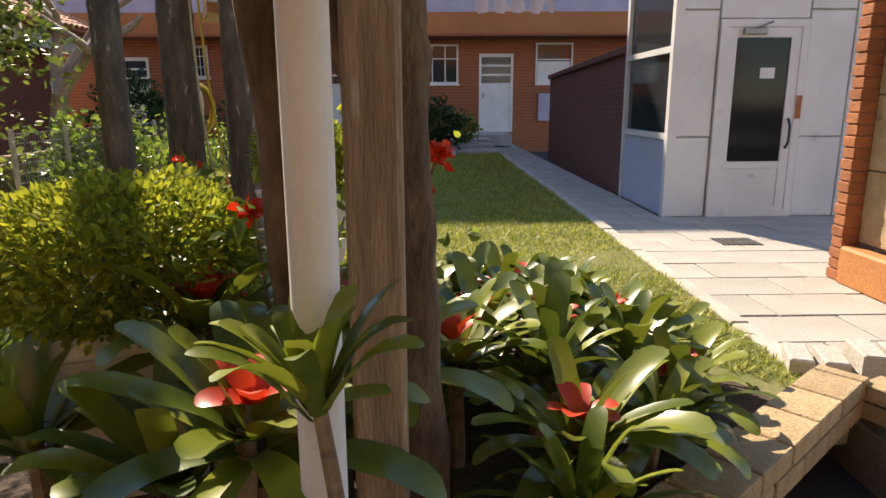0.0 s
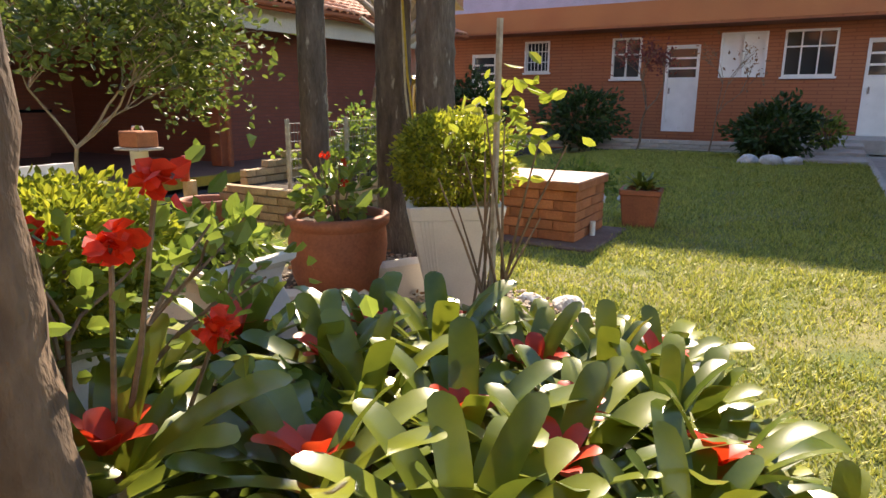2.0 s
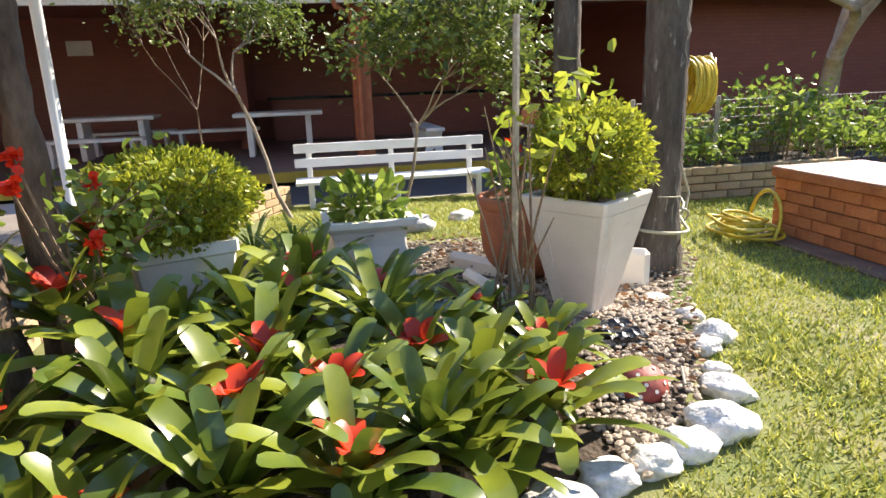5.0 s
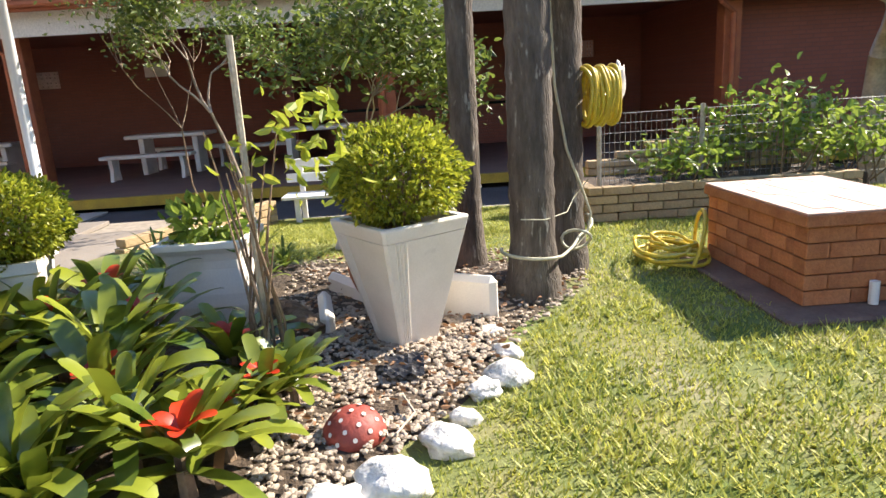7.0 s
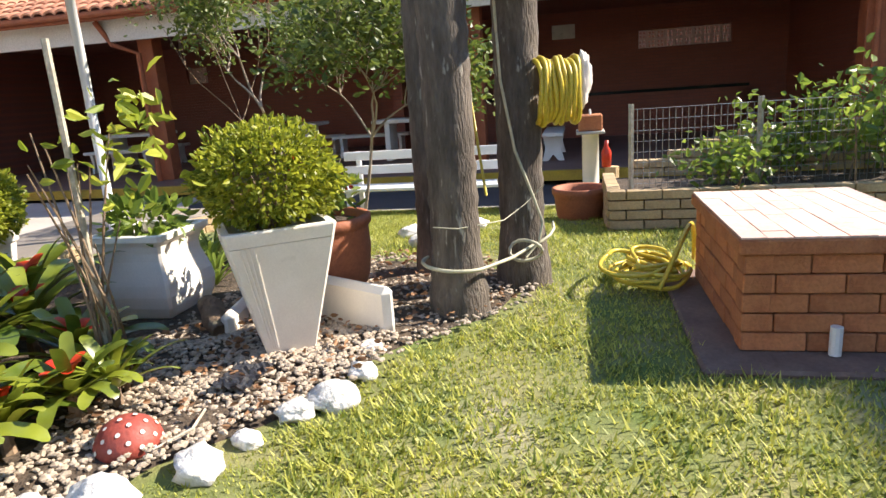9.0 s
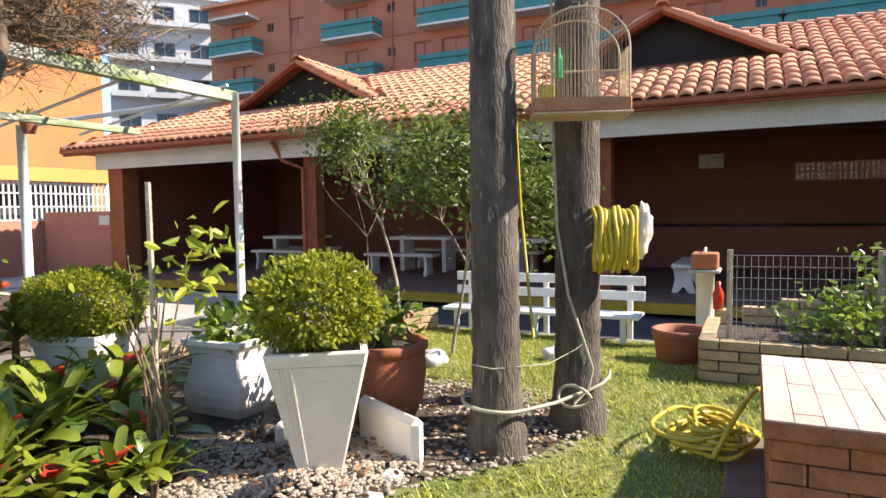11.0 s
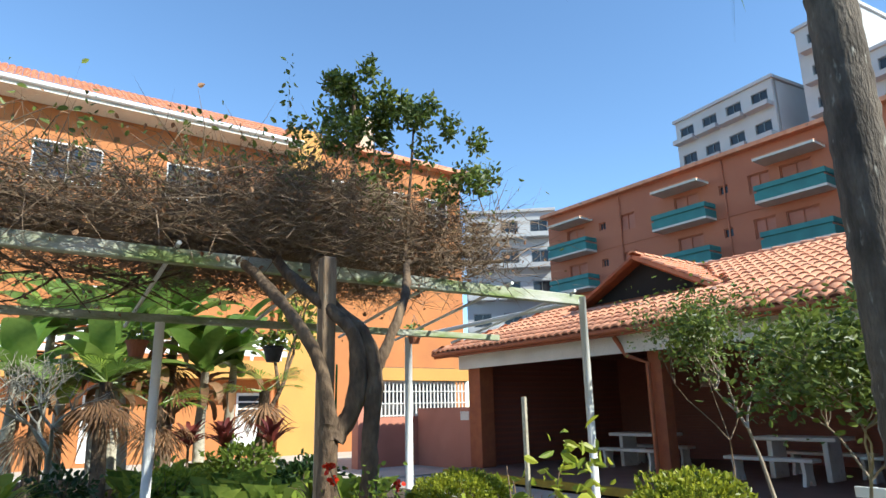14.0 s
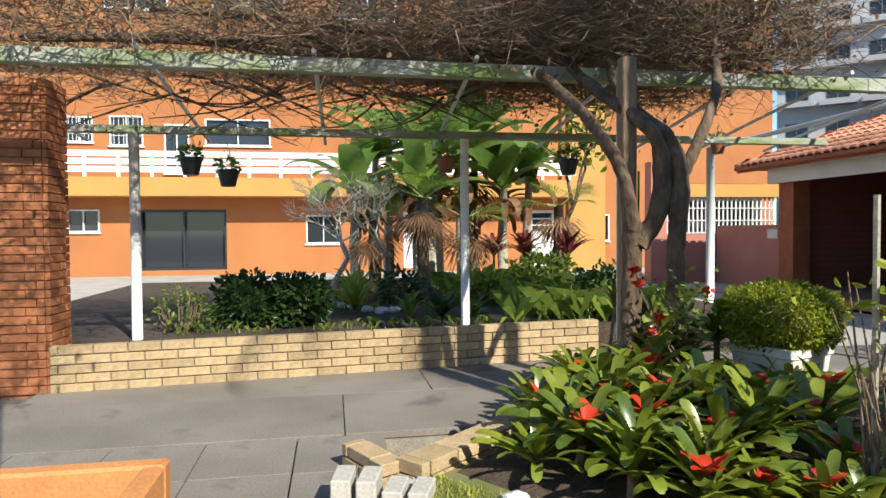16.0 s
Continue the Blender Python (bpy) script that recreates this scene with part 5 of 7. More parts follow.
part("rim", square_lathe([(0.2055, 0.502), (0.216, 0.552), (0.214, 0.56), (0.185, 0.56), (0.178, 0.47)]), M["whitepot"], pot)
part("soil", square_lathe([(0.177, 0.485), (0.0, 0.49)]), M["soil"], pot)
for fa in range(4):
    for k in range(4):
        yo = -0.098 + k * 0.011
        rib = part("rib", tb([(0.2055, yo * 1.6, 0.498), (0.106, yo * 0.82, 0.05)], 0.0032, 5), M["whitepot"], pot)
        rib.matrix_basis = Matrix.Rotation(fa * math.pi / 2, 4, 'Z')
bw = thing("boxwood", "clipped round boxwood shrub in the white pot", "shrub", pose(-0.28, 5.03, 0.51))
ball_shrub(bw, (0, 0, 0.27), 0.29, 0.75, 7000, 0.017, M["box_leaf"], 21, 0.11)
pot2 = thing("square_pot", "white square planter half hidden by leaves", "pot", pose(-0.42, 3.2, 0.0, 0, 0, 20))
part("body", square_lathe([(0.0, 0.0), (0.15, 0.0), (0.2, 0.44), (0.212, 0.45), (0.212, 0.5), (0.185, 0.5), (0.17, 0.44), (0.0, 0.45)]), M["whitepot"], pot2)
bw2 = thing("boxwood", "wide round boxwood shrub in the white planter", "shrub", pose(-0.42, 3.2, 0.46))
ball_shrub(bw2, (0, 0, 0.2), 0.36, 0.62, 10500, 0.017, M["box_leaf"], 22, 0.08)

urn = thing("urn_pot", "white square urn with a flared rim", "pot", pose(-0.78, 4.05, 0.0))
part("body", square_lathe([(0.0, 0.0), (0.15, 0.0), (0.19, 0.035), (0.212, 0.09), (0.22, 0.15), (0.214, 0.21), (0.196, 0.27), (0.18, 0.33), (0.178, 0.37), (0.19, 0.41)]), M["whitepot"], urn)
part("rim", square_lathe([(0.191, 0.411), (0.222, 0.44), (0.225, 0.468), (0.19, 0.47), (0.17, 0.4)]), M["whitepot"], urn)
part("soil", square_lathe([(0.165, 0.42), (0.0, 0.425)]), M["soil"], urn)
up1 = thing("succulent", "grey-green leafy plant in the white urn", "plant", pose(-0.78, 4.05, 0.42))
p, nn = blob_points(220, (0, 0, 0.1), 0.2, random.Random(5), 0.6, 0.3, 0.3)
foliage("foliage", p, nn, 0.05, M["mid_leaf"], up1, 5)

tp = thing("terracotta_pot", "round terracotta pot on a white block", "pot", pose(-0.93, 4.96, 0.0) @ Matrix.Diagonal((1.12, 1.12, 1.04, 1)))
part("body", lathe([(0.0, 0.04), (0.17, 0.04), (0.215, 0.16), (0.23, 0.3), (0.225, 0.4)], 28), M["terra"], tp, smooth=True)
part("rim", lathe([(0.226, 0.4), (0.242, 0.42), (0.242, 0.455), (0.23, 0.462), (0.205, 0.46), (0.2, 0.4)], 28), M["terra"], tp, smooth=True)
part("soil", lathe([(0.203, 0.42), (0.0, 0.43)], 20), M["soil"], tp)
geo = thing("geranium", "straggly red geranium in the terracotta pot", "plant", pose(-0.93, 4.96, 0.4))
p, nn = blob_points(160, (0, 0, 0.18), 0.19, random.Random(6), 0.8, 0.2, 0.3)
foliage("foliage", p, nn, 0.045, M["mid_leaf"], geo, 6)


def petals(parent, c, r, seed, n=26):
    rnd = random.Random(seed)
    pts = [Vector(c) + Vector((rnd.gauss(0, .24), rnd.gauss(0, .24), rnd.gauss(0, .22))) * r for _ in range(n)]
    v, f = leaves(pts, r * 0.72, rnd, 0.0, 0.95)
    return pyd("blossom", v, f, M["red"], parent, "scarlet blossom")


for k in range(5):
    petals(geo, (R.uniform(-0.16, 0.16), R.uniform(-0.16, 0.16), R.uniform(0.16, 0.42)), 0.03, 40 + k, 14)
bm = bmesh.new()
for k in range(9):
    a = R.uniform(0, 6.28)
    tube(bm, [(0, 0, 0), (0.07 * math.cos(a), 0.07 * math.sin(a), 0.18), (0.15 * math.cos(a), 0.15 * math.sin(a), 0.36)], [0.008, 0.006, 0.003], 5)
tagged(part("stemwork", bm, M["twig"], geo), kind="stuff")

# white edging blocks
for i, (x, y, rz, l, h) in enumerate(((-0.57, 5.23, 62, 0.54, 0.24), (-0.95, 4.75, 35, 0.6, 0.12), (-0.62, 4.62, 10, 0.42, 0.12))):
    eb = thing("edging_block", "white concrete edging block lying by the pots", "block", pose(x, y, 0.0, 0, 0, rz), "white edging blocks")
    part("body", bx(-l / 2, -0.035, -0.02, l / 2, 0.035, h, 0.028), M["whitepot"], eb)

# palms
def palm(x, y, r, h, lean, seed):
    rnd = random.Random(seed)
    e = thing("palm_tree", "tall grey ringed palm trunk with a high crown", "palm", pose(x, y, ground_z(x, y)), "palms by the pots")
    pts, rad = [], []
    n = int(h / 0.05)
    for i in range(n + 1):
        t = i / n
        z = t * h
        fl = 1.35 - 0.35 * min(1, z / 0.35)
        rr = r * fl * (1 - 0.22 * t) * (1 + 0.02 * math.sin(z * 52 + seed) + (0.045 if i % 3 == 0 else 0))
        pts.append((lean[0] * t * t * h, lean[1] * t * t * h, z - 0.03))
        rad.append(rr)
    part("trunk", tb(pts, rad, 20), M["palm"], e, smooth=True)
    topv = Vector(pts[-1])
    for k in range(14):
        az, el = (k * 0.966 + rnd.uniform(-.2, .2), rnd.uniform(22, 70)) if k else (-0.9, -68)
        V, F = [], []
        p = topv.copy()
        d = Vector((math.cos(az) * math.cos(radians(el)), math.sin(az) * math.cos(radians(el)), math.sin(radians(el))))
        spine = [p.copy()]
        for s in range(22):
            d = (d + Vector((0, 0, -0.085))).normalized()
            p = p + d * 0.1
            spine.append(p.copy())
            if s > 3:
                side = d.cross(Vector((0, 0, 1))).normalized()
                for sg in (-1, 1):
                    tip = p + side * sg * 0.36 * (1 - abs(s - 12) / 18) + d * 0.12 + Vector((0, 0, -0.2))
                    b = len(V)
                    V += [p - d * 0.025, p + d * 0.025, tip]
                    F.append((b, b + 1, b + 2))
        b = len(V)
        for q in spine:
            V += [q + Vector((0, 0, 0.012)), q - Vector((0, 0, 0.012))]
        for s in range(len(spine) - 1):
            F.append((b + 2 * s, b + 2 * s + 1, b + 2 * s + 3, b + 2 * s + 2))
        pyd("frond", V, F, M["mid_leaf"], e)
    return e


palm(-0.79, 5.708, 0.118, 5.5, (0.004, -0.002), 1)
palm(-1.28, 5.985, 0.12, 7.6, (-0.004, 0.002), 2)
palm(-1.48, 5.43, 0.086, 7.9, (0.0, 0.0), 3)

# ties and hoses on the palms
PB_, PC_ = Vector((-0.79, 5.708, 0)), Vector((-1.28, 5.985, 0))
h1 = thing("pale_hose", "thin pale hose tied round the palm trunks", "hose")
tie = [PB_ + Vector((0.168 * math.cos(a), 0.168 * math.sin(a), 0.26 - 0.012 * math.sin(a))) for a in (radians(-110 + 20 * k) for k in range(10))]
tie += [PB_.lerp(PC_, 0.55) + Vector((0.13, 0.1, 0.24))]
tie += [PC_ + Vector((0.17 * math.cos(a), 0.17 * math.sin(a), 0.25 + 0.02 * k)) for k, a in enumerate(radians(20 + 22 * k) for k in range(5))]
part("tie", tb(tie, 0.009, 6), M["palehose"], h1, smooth=True)
part("tie_loop", tb([PC_ + Vector((0.19 + 0.02 * math.sin(2 * a), 0.03 + 0.085 * math.cos(a), 0.235 + 0.055 * math.sin(a))) for a in (k * 0.42 for k in range(16))], 0.009, 6), M["palehose"], h1, smooth=True)
drop = [(0.13, -0.1, 2.5), (0.135, -0.09, 1.6), (0.14, -0.07, 1.1), (0.15, -0.01, 0.75), (0.165, 0.08, 0.5), (0.17, 0.12, 0.38), (0.18, 0.1, 0.28), (0.19, 0.03, 0.2)]
part("run", tb([PC_ + Vector(p) for p in drop], 0.008, 6), M["palehose"], h1, smooth=True)
wt = thing("tie_wire", "thin slack wire tied between the palm trunks", "wire")
part("strand", tb([PB_ + Vector((0.12, -0.08, 0.46)), PB_ + Vector((0.145, 0.04, 0.455)), PB_.lerp(PC_, 0.5) + Vector((0.1, 0.08, 0.43)), PC_ + Vector((0.14, 0.03, 0.47)), PC_ + Vector((0.08, 0.13, 0.56))], 0.003, 5), M["palehose"], wt, smooth=True)
ro = thing("yellow_rope", "thin yellow rope hanging beside the palms", "rope")
part("rope", tb([(-1.06, 5.68, 4.8), (-1.05, 5.7, 2.2), (-1.02, 5.76, 1.2), (-0.97, 5.84, 0.55)], 0.008, 6), M["hose"], ro, smooth=True)
co = thing("hose_coil", "coiled yellow garden hose hung on the palm", "hose", pose(-1.19, 6.2, 1.05, 0, 0, 111))
for k in range(9):
    pts = []
    for q in range(25):
        a = 2 * math.pi * q / 24
        pts.append((0.0 + (k - 4) * 0.025 + 0.006 * math.sin(3 * a + k), 0.05 + (0.085 + 0.006 * math.sin(k * 2.1)) * math.cos(a), -0.02 + (0.155 + 0.012 * math.sin(k * 1.7)) * math.sin(a)))
    part("turn", tb(pts, 0.013, 6), M["hose"], co, smooth=True)
bm = bmesh.new()
bmesh.ops.create_icosphere(bm, subdivisions=3, radius=1)
for v in bm.verts:
    k = 1 + 0.5 * noise.noise(v.co * 2.3)
    v.co = Vector((v.co.x * 0.045, v.co.y * 0.04, v.co.z * 0.13)) * k + Vector((0.15, 0.06, 0.02 + 0.03 * v.co.x))
part("plastic_bag", bm, M["whitepot"], co, "crumpled white plastic bag", smooth=True)
gh = thing("garden_hose", "yellow garden hose coiled loosely on the grass", "hose", pose(-1.28, 6.62, 0.03))
for k in range(8):
    r0, ox, oy = R.uniform(0.11, 0.19), R.gauss(0, 0.035), R.gauss(0, 0.03)
    part("turn", tb([(ox + r0 * 1.3 * math.cos(a + k * 0.7) + 0.03 * math.sin(2 * a + k), oy + r0 * math.sin(a + k * 0.7) + 0.02 * math.cos(3 * a), 0.014 + 0.012 * k + 0.03 * max(0, math.sin(a + k * 1.3))) for a in (q * 0.2618 for q in range(25))], 0.0115, 6), M["hose"], gh, smooth=True)
part("loop", tb([(0.28 * math.cos(a), 0.05 + 0.25 * math.sin(a * 0.5), 0.02 + 0.26 * math.sin(a)) for a in (q * 0.2618 for q in range(13))], 0.0125, 6), M["hose"], gh, smooth=True)

# birdcage
cg = thing("birdcage", "arched wire birdcage with a wooden tray, hung on the palm", "birdcage", Matrix.Translation((-0.98, 6.07, 1.655)) @ Matrix.Rotation(radians(22), 4, "Z") @ Matrix.Diagonal((0.95, 0.95, 0.93, 1)))
part("tray", bx(-0.13, -0.235, -0.02, 0.13, 0.235, 0.05, 0.006), M["tray"], cg)
part("tray_lip", bx(-0.136, -0.241, -0.032, 0.136, 0.241, -0.0205, 0.003), M["cage"], cg, "pale wooden lip under the tray")
W = 0.225
for x in (-0.12, 0.12):
    part("arch", tb([(x, -W, 0.05), (x, -W, 0.3)] + [(x, -W * math.cos(a), 0.3 + 0.19 * math.sin(a)) for a in (k * math.pi / 12 for k in range(1, 12))] + [(x, W, 0.3), (x, W, 0.05)], 0.006, 6), M["cage"], cg)
bm = bmesh.new()
for k in range(25):
    yy = -W + 2 * W * k / 24
    zt = 0.3 + 0.19 * math.sqrt(max(0, 1 - (yy / W) ** 2))
    for x in (-0.12, 0.12):
        tube(bm, [(x, yy, 0.05), (x, yy, zt)], 0.0019, 3)
    tube(bm, [(-0.12, yy, zt), (0.12, yy, zt)], 0.0019, 3)
for k in range(1, 12):
    for s in (-1, 1):
        x = -0.12 + 0.24 * k / 12
        tube(bm, [(x, s * W, 0.05), (x, s * W, 0.3)], 0.0019, 3)
tagged(part("barwork", bm, M["cage"], cg), kind="stuff")
part("bottle", lathe([(0.0, 0.0), (0.022, 0.0), (0.022, 0.09), (0.01, 0.12), (0.01, 0.15), (0, 0.15)], 10), M["green"], cg, "green water bottle").matrix_basis = Matrix.Translation((0.09, -0.11, 0.15))
part("feeder", bx(0.06, -0.21, 0.055, 0.11, -0.13, 0.12, 0.004), M["hose"], cg, "yellow feeder")
part("perch", tb([(0, -W, 0.2), (0, W, 0.2)], 0.006, 6), M["cage"], cg)
part("hook", tb([(0, 0, 0.49), (0, 0, 0.55), (-0.1, -0.02, 0.58)], 0.005, 5), M["wire"], cg)

# brick box with a tiled lid
bb = thing("brick_box", "low orange brick box with a pink tiled lid", "brick box")
X0, X1, Y0b, Y1b = -1.3, -0.3, 6.88, 7.57
part("core", bx(X0 + 0.05, Y0b + 0.05, 0, X1 - 0.05, Y1b - 0.05, 0.4), M["mortar_o"], bb)
part("footing", bx(X0 - 0.14, Y0b - 0.16, -0.02, X1 + 0.18, Y1b + 0.1, 0.025, 0.012), M["footing"], bb)
for org, al, ac, ln, sd in (((X0, Y0b + 0.055, 0.025), (1, 0, 0), (0, 1, 0), X1 - X0, 51), ((X1 - 0.055, Y0b, 0.025), (0, 1, 0), (1, 0, 0), Y1b - Y0b, 52), ((X0, Y1b - 0.055, 0.025), (1, 0, 0), (0, 1, 0), X1 - X0, 53), ((X0 + 0.055, Y0b, 0.025), (0, 1, 0), (1, 0, 0), Y1b - Y0b, 54)):
    bricks(bb, 5, ln, 0.4, 0.1, M["brick_o"], org, al, ac, sd, 0.076, 0.235, 0.005)
lid = part("lid", bx(X0 - 0.02, Y0b - 0.02, 0.408, X1 + 0.02, Y1b + 0.02, 0.466, 0.006), M["brick_o"], bb)
lw_, ld_ = (X1 - X0 + 0.03) / 5, (Y1b - Y0b + 0.03) / 8
for j in range(8):
    for i in range(-1, 5):
        xa = X0 - 0.015 + i * lw_ + (lw_ / 2 if j % 2 else 0)
        xa, xb = max(xa, X0 - 0.015), min(xa + lw_, X1 + 0.015)
        if xb - xa > 0.03:
            part("lid_tile", bx(xa + 0.0012, Y0b - 0.015 + j * ld_ + 0.0012, 0.467, xb - 0.0012, Y0b - 0.015 + (j + 1) * ld_ - 0.0012, 0.475 + R.uniform(-0.0015, 0.0015), 0.001), M["lidtile"], lid)
part("outlet_pipe", tb([(X1 + 0.03, 7.2, 0.03), (X1 + 0.03, 7.2, 0.14)], 0.022, 10), M["white"], bb, "white plastic pipe stub")
sp = thing("terracotta_planter", "square terracotta planter beside the brick box", "pot", pose(-0.1, 7.98, 0, 0, 0, 8))
part("body", square_lathe([(0.0, 0.0), (0.13, 0.0), (0.16, 0.27), (0.17, 0.28), (0.17, 0.32), (0.145, 0.32), (0.14, 0.26), (0, 0.26)]), M["terra"], sp)
for k in range(2):
    e = bromeliad(-0.12 + 0.06 * k, 7.98, 0.3, 0.55, rb, False)

# mushroom ornament
mu = thing("toadstool_ornament", "red toadstool ornament with pale dots on the gravel", "ornament", pose(0.55, 4.86, 0.02))
part("cap", lathe([(0.0, 0.105), (0.04, 0.1), (0.075, 0.08), (0.1, 0.045), (0.108, 0.01), (0.1, 0.0), (0.0, 0.005)], 26), M["mush"], mu, smooth=True)
for k in range(34):
    a, t = k * 2.4, math.sqrt((k + 0.5) / 34)
    rr = 0.105 * math.sin(t * 1.45)
    zz = 0.005 + 0.1 * math.cos(t * 1.5)
    n = Vector((math.cos(a) * rr, math.sin(a) * rr, zz * 0.9 + 0.01)).normalized()
    c = Vector((math.cos(a) * rr, math.sin(a) * rr, zz))
    bm = bmesh.new()
    bmesh.ops.create_circle(bm, cap_ends=True, segments=8, radius=0.0078, matrix=Matrix.Translation(c + n * 0.006) @ n.to_track_quat('Z', 'Y').to_matrix().to_4x4())
    part("dot", bm, M["whitepot"], mu)

# white boulders, gravel
def boulder(x, y, r, seed, zf=0.6):
    rnd = random.Random(seed)
    bm = bmesh.new()
    bmesh.ops.create_icosphere(bm, subdivisions=3, radius=r)
    o = Vector((seed * 1.7, seed * 0.9, 0))
    for v in bm.verts:
        d = v.co.normalized()
        k = 1 + 0.35 * noise.noise(d * 1.6 + o) + 0.1 * noise.noise(d * 5 + o)
        v.co = Vector((d.x * 1.15, d.y * 0.9, d.z * zf)) * r * k
    ob = tagged(part("white_stone", bm, M["stone"], smooth=True), "rough white quartz stone edging the bed", "stone", "white stones round the bed")
    ob.matrix_world = pose(x, y, ground_z(x, y) + r * zf * 0.55, 0, 0, rnd.uniform(0, 180))


for i, (x, y, r) in enumerate(((-0.28, 5.41, 0.06), (-0.05, 5.45, 0.06), (0.18, 5.42, 0.085), (0.28, 5.32, 0.065), (0.47, 5.23, 0.05), (0.63, 5.16, 0.08), (0.84, 4.99, 0.1), (0.91, 4.83, 0.08), (0.96, 4.68, 0.075), (1.0, 4.52, 0.08), (1.09, 4.35, 0.09), (1.38, 4.2, 0.06), (1.5, 4.0, 0.05),
                             (0.1, 14.6, 0.16), (0.45, 14.5, 0.18), (0.75, 14.7, 0.15), (-1.6, 8.9, 0.1), (-1.2, 9.0, 0.14), (-0.85, 9.05, 0.12), (-0.5, 9.2, 0.12), (-2.3, 4.6, 0.12), (-2.6, 5.0, 0.1), (-3.0, 5.4, 0.13), (-2.2, 5.2, 0.1))):
    boulder(x, y, r, i + 3)
V, F = [], []
ico = bmesh.new()
bmesh.ops.create_icosphere(ico, subdivisions=1, radius=1)
iv = np.array([v.co for v in ico.verts])
ifc = [[v.index for v in f.verts] for f in ico.faces]
ico.free()
rg = random.Random(4)
gravel_poly = [(-0.75, 5.3), (-0.4, 5.5), (0.25, 5.3), (0.75, 5.0), (1.05, 4.62), (0.7, 4.55), (0.2, 4.45), (-0.3, 4.3), (-0.7, 4.5)]
n = 0
while n < 4600:
    x, y = (rg.uniform(-0.9, 1.2), rg.uniform(4.2, 5.6)) if n < 2600 else (rg.uniform(-1.8, 0.1), rg.uniform(4.3, 6.1))
    if not inside(x, y, gravel_poly if n < 2600 else bed_outline):
        continue
    r = rg.uniform(0.006, 0.017)
    q = iv * np.array([r * rg.uniform(.8, 1.5), r * rg.uniform(.7, 1.2), r * rg.uniform(.5, .8)]) @ np.array(Euler((0, 0, rg.uniform(0, 6))).to_matrix()) + np.array([x, y, 0.045 + 0.03 * noise.noise(Vector((x * 4, y * 4, 3))) - 0.01])
    b = len(V)
    V += q.tolist()
    F += [[b + i for i in f] for f in ifc]
    n += 1
pebm = M["pebble"]
gr = tagged(pyd("gravel", V, F, pebm), "brown and grey pebbles round the white pot", "gravel", kind="stuff")
spot = [Vector((rg.uniform(-1.8, 0.6), rg.uniform(4.4, 6.0), 0.06 + rg.uniform(0, .012))) for _ in range(700)]
V, F = leaves([q for q in spot if inside(q.x, q.y, bed_outline)], 0.022, rg, 0.95, 1.6)
tagged(pyd("leaf_litter", V, F, M["dead"]), "fallen dry leaves on the gravel under the palms", "leaves", kind="stuff")
bag = thing("plastic_bag", "crumpled black plastic bag on the gravel", "bag", pose(0.1, 5.02, 0.045))
bm = bmesh.new()
bmesh.ops.create_grid(bm, x_segments=14, y_segments=10, size=0.5)
for v in bm.verts:
    v.co = Vector((v.co.x * 0.22, v.co.y * 0.16, 0.015 + 0.03 * abs(noise.noise(Vector((v.co.x * 7, v.co.y * 7, 1))))))
part("sheet", bm, M["black"], bag)

lg = thing("log", "weathered brown log half sunk in the gravel by the urn", "log", pose(-0.56, 4.5, 0.05, 0, 4, 40))
lm = tb([(-0.2, 0, 0), (-0.08, 0.01, 0.012), (0.07, -0.005, 0.01), (0.2, 0, 0)], [0.05, 0.062, 0.058, 0.045], 10)
for v in lm.verts:
    v.co += Vector((0, noise.noise(v.co * 14), noise.noise(v.co * 14 + Vector((5, 0, 0))))) * 0.012
part("wood", lm, M["bark"], lg, smooth=True)
tagged(part("dry_stick", tb([(0.36, 5.02, 0.06), (0.5, 5.06, 0.065), (0.62, 5.0, 0.06)], [0.005, 0.006, 0.004], 5), M["greytwig"]), "thin dry stick lying on the gravel", "stick")

# rose canes on a stake
rs = thing("rose_bush", "leggy rose canes with young leaves tied to a stake", "shrub", pose(0.18, 4.52, 0))
part("stake", tb([(0.0, 0.0, 0), (0.01, 0.01, 1.33)], 0.013, 6), M["greytwig"], rs)
rr_ = random.Random(31)
tips = []
for k in range(12):
    a, L = rr_.uniform(0, 6.28), rr_.uniform(0.55, 1.12)
    sx, sy = rr_.gauss(0, 0.04), rr_.gauss(0, 0.04)
    ex, ey = sx + math.cos(a) * rr_.uniform(.05, .34) * L, sy + math.sin(a) * rr_.uniform(.05, .34) * L
    pts = [(sx, sy, 0), (sx * 1.1, sy * 1.1, L * 0.35), ((sx + ex) / 2, (sy + ey) / 2, L * 0.7), (ex, ey, L)]
    part("cane", tb(pts, [0.007, 0.006, 0.005, 0.0025], 5), M["twig"], rs)
    for q in range(3):
        f = rr_.uniform(0.5, 1.05)
        tips.append(Vector(pts[2]).lerp(Vector(pts[3]), f) + Vector((rr_.gauss(0, .05), rr_.gauss(0, .05), rr_.gauss(0, .04))))
V, F = leaves([t for t in tips if t.z > 0.85 and rr_.random() < 0.6] + [Vector((rr_.gauss(-0.04, .09), rr_.gauss(.22, .1), rr_.gauss(0.98, .1))) for _ in range(80)], 0.036, rr_, 0.3, 1.9)
tagged(pyd("foliage", V, F, M["lime_leaf"], rs), kind="stuff")


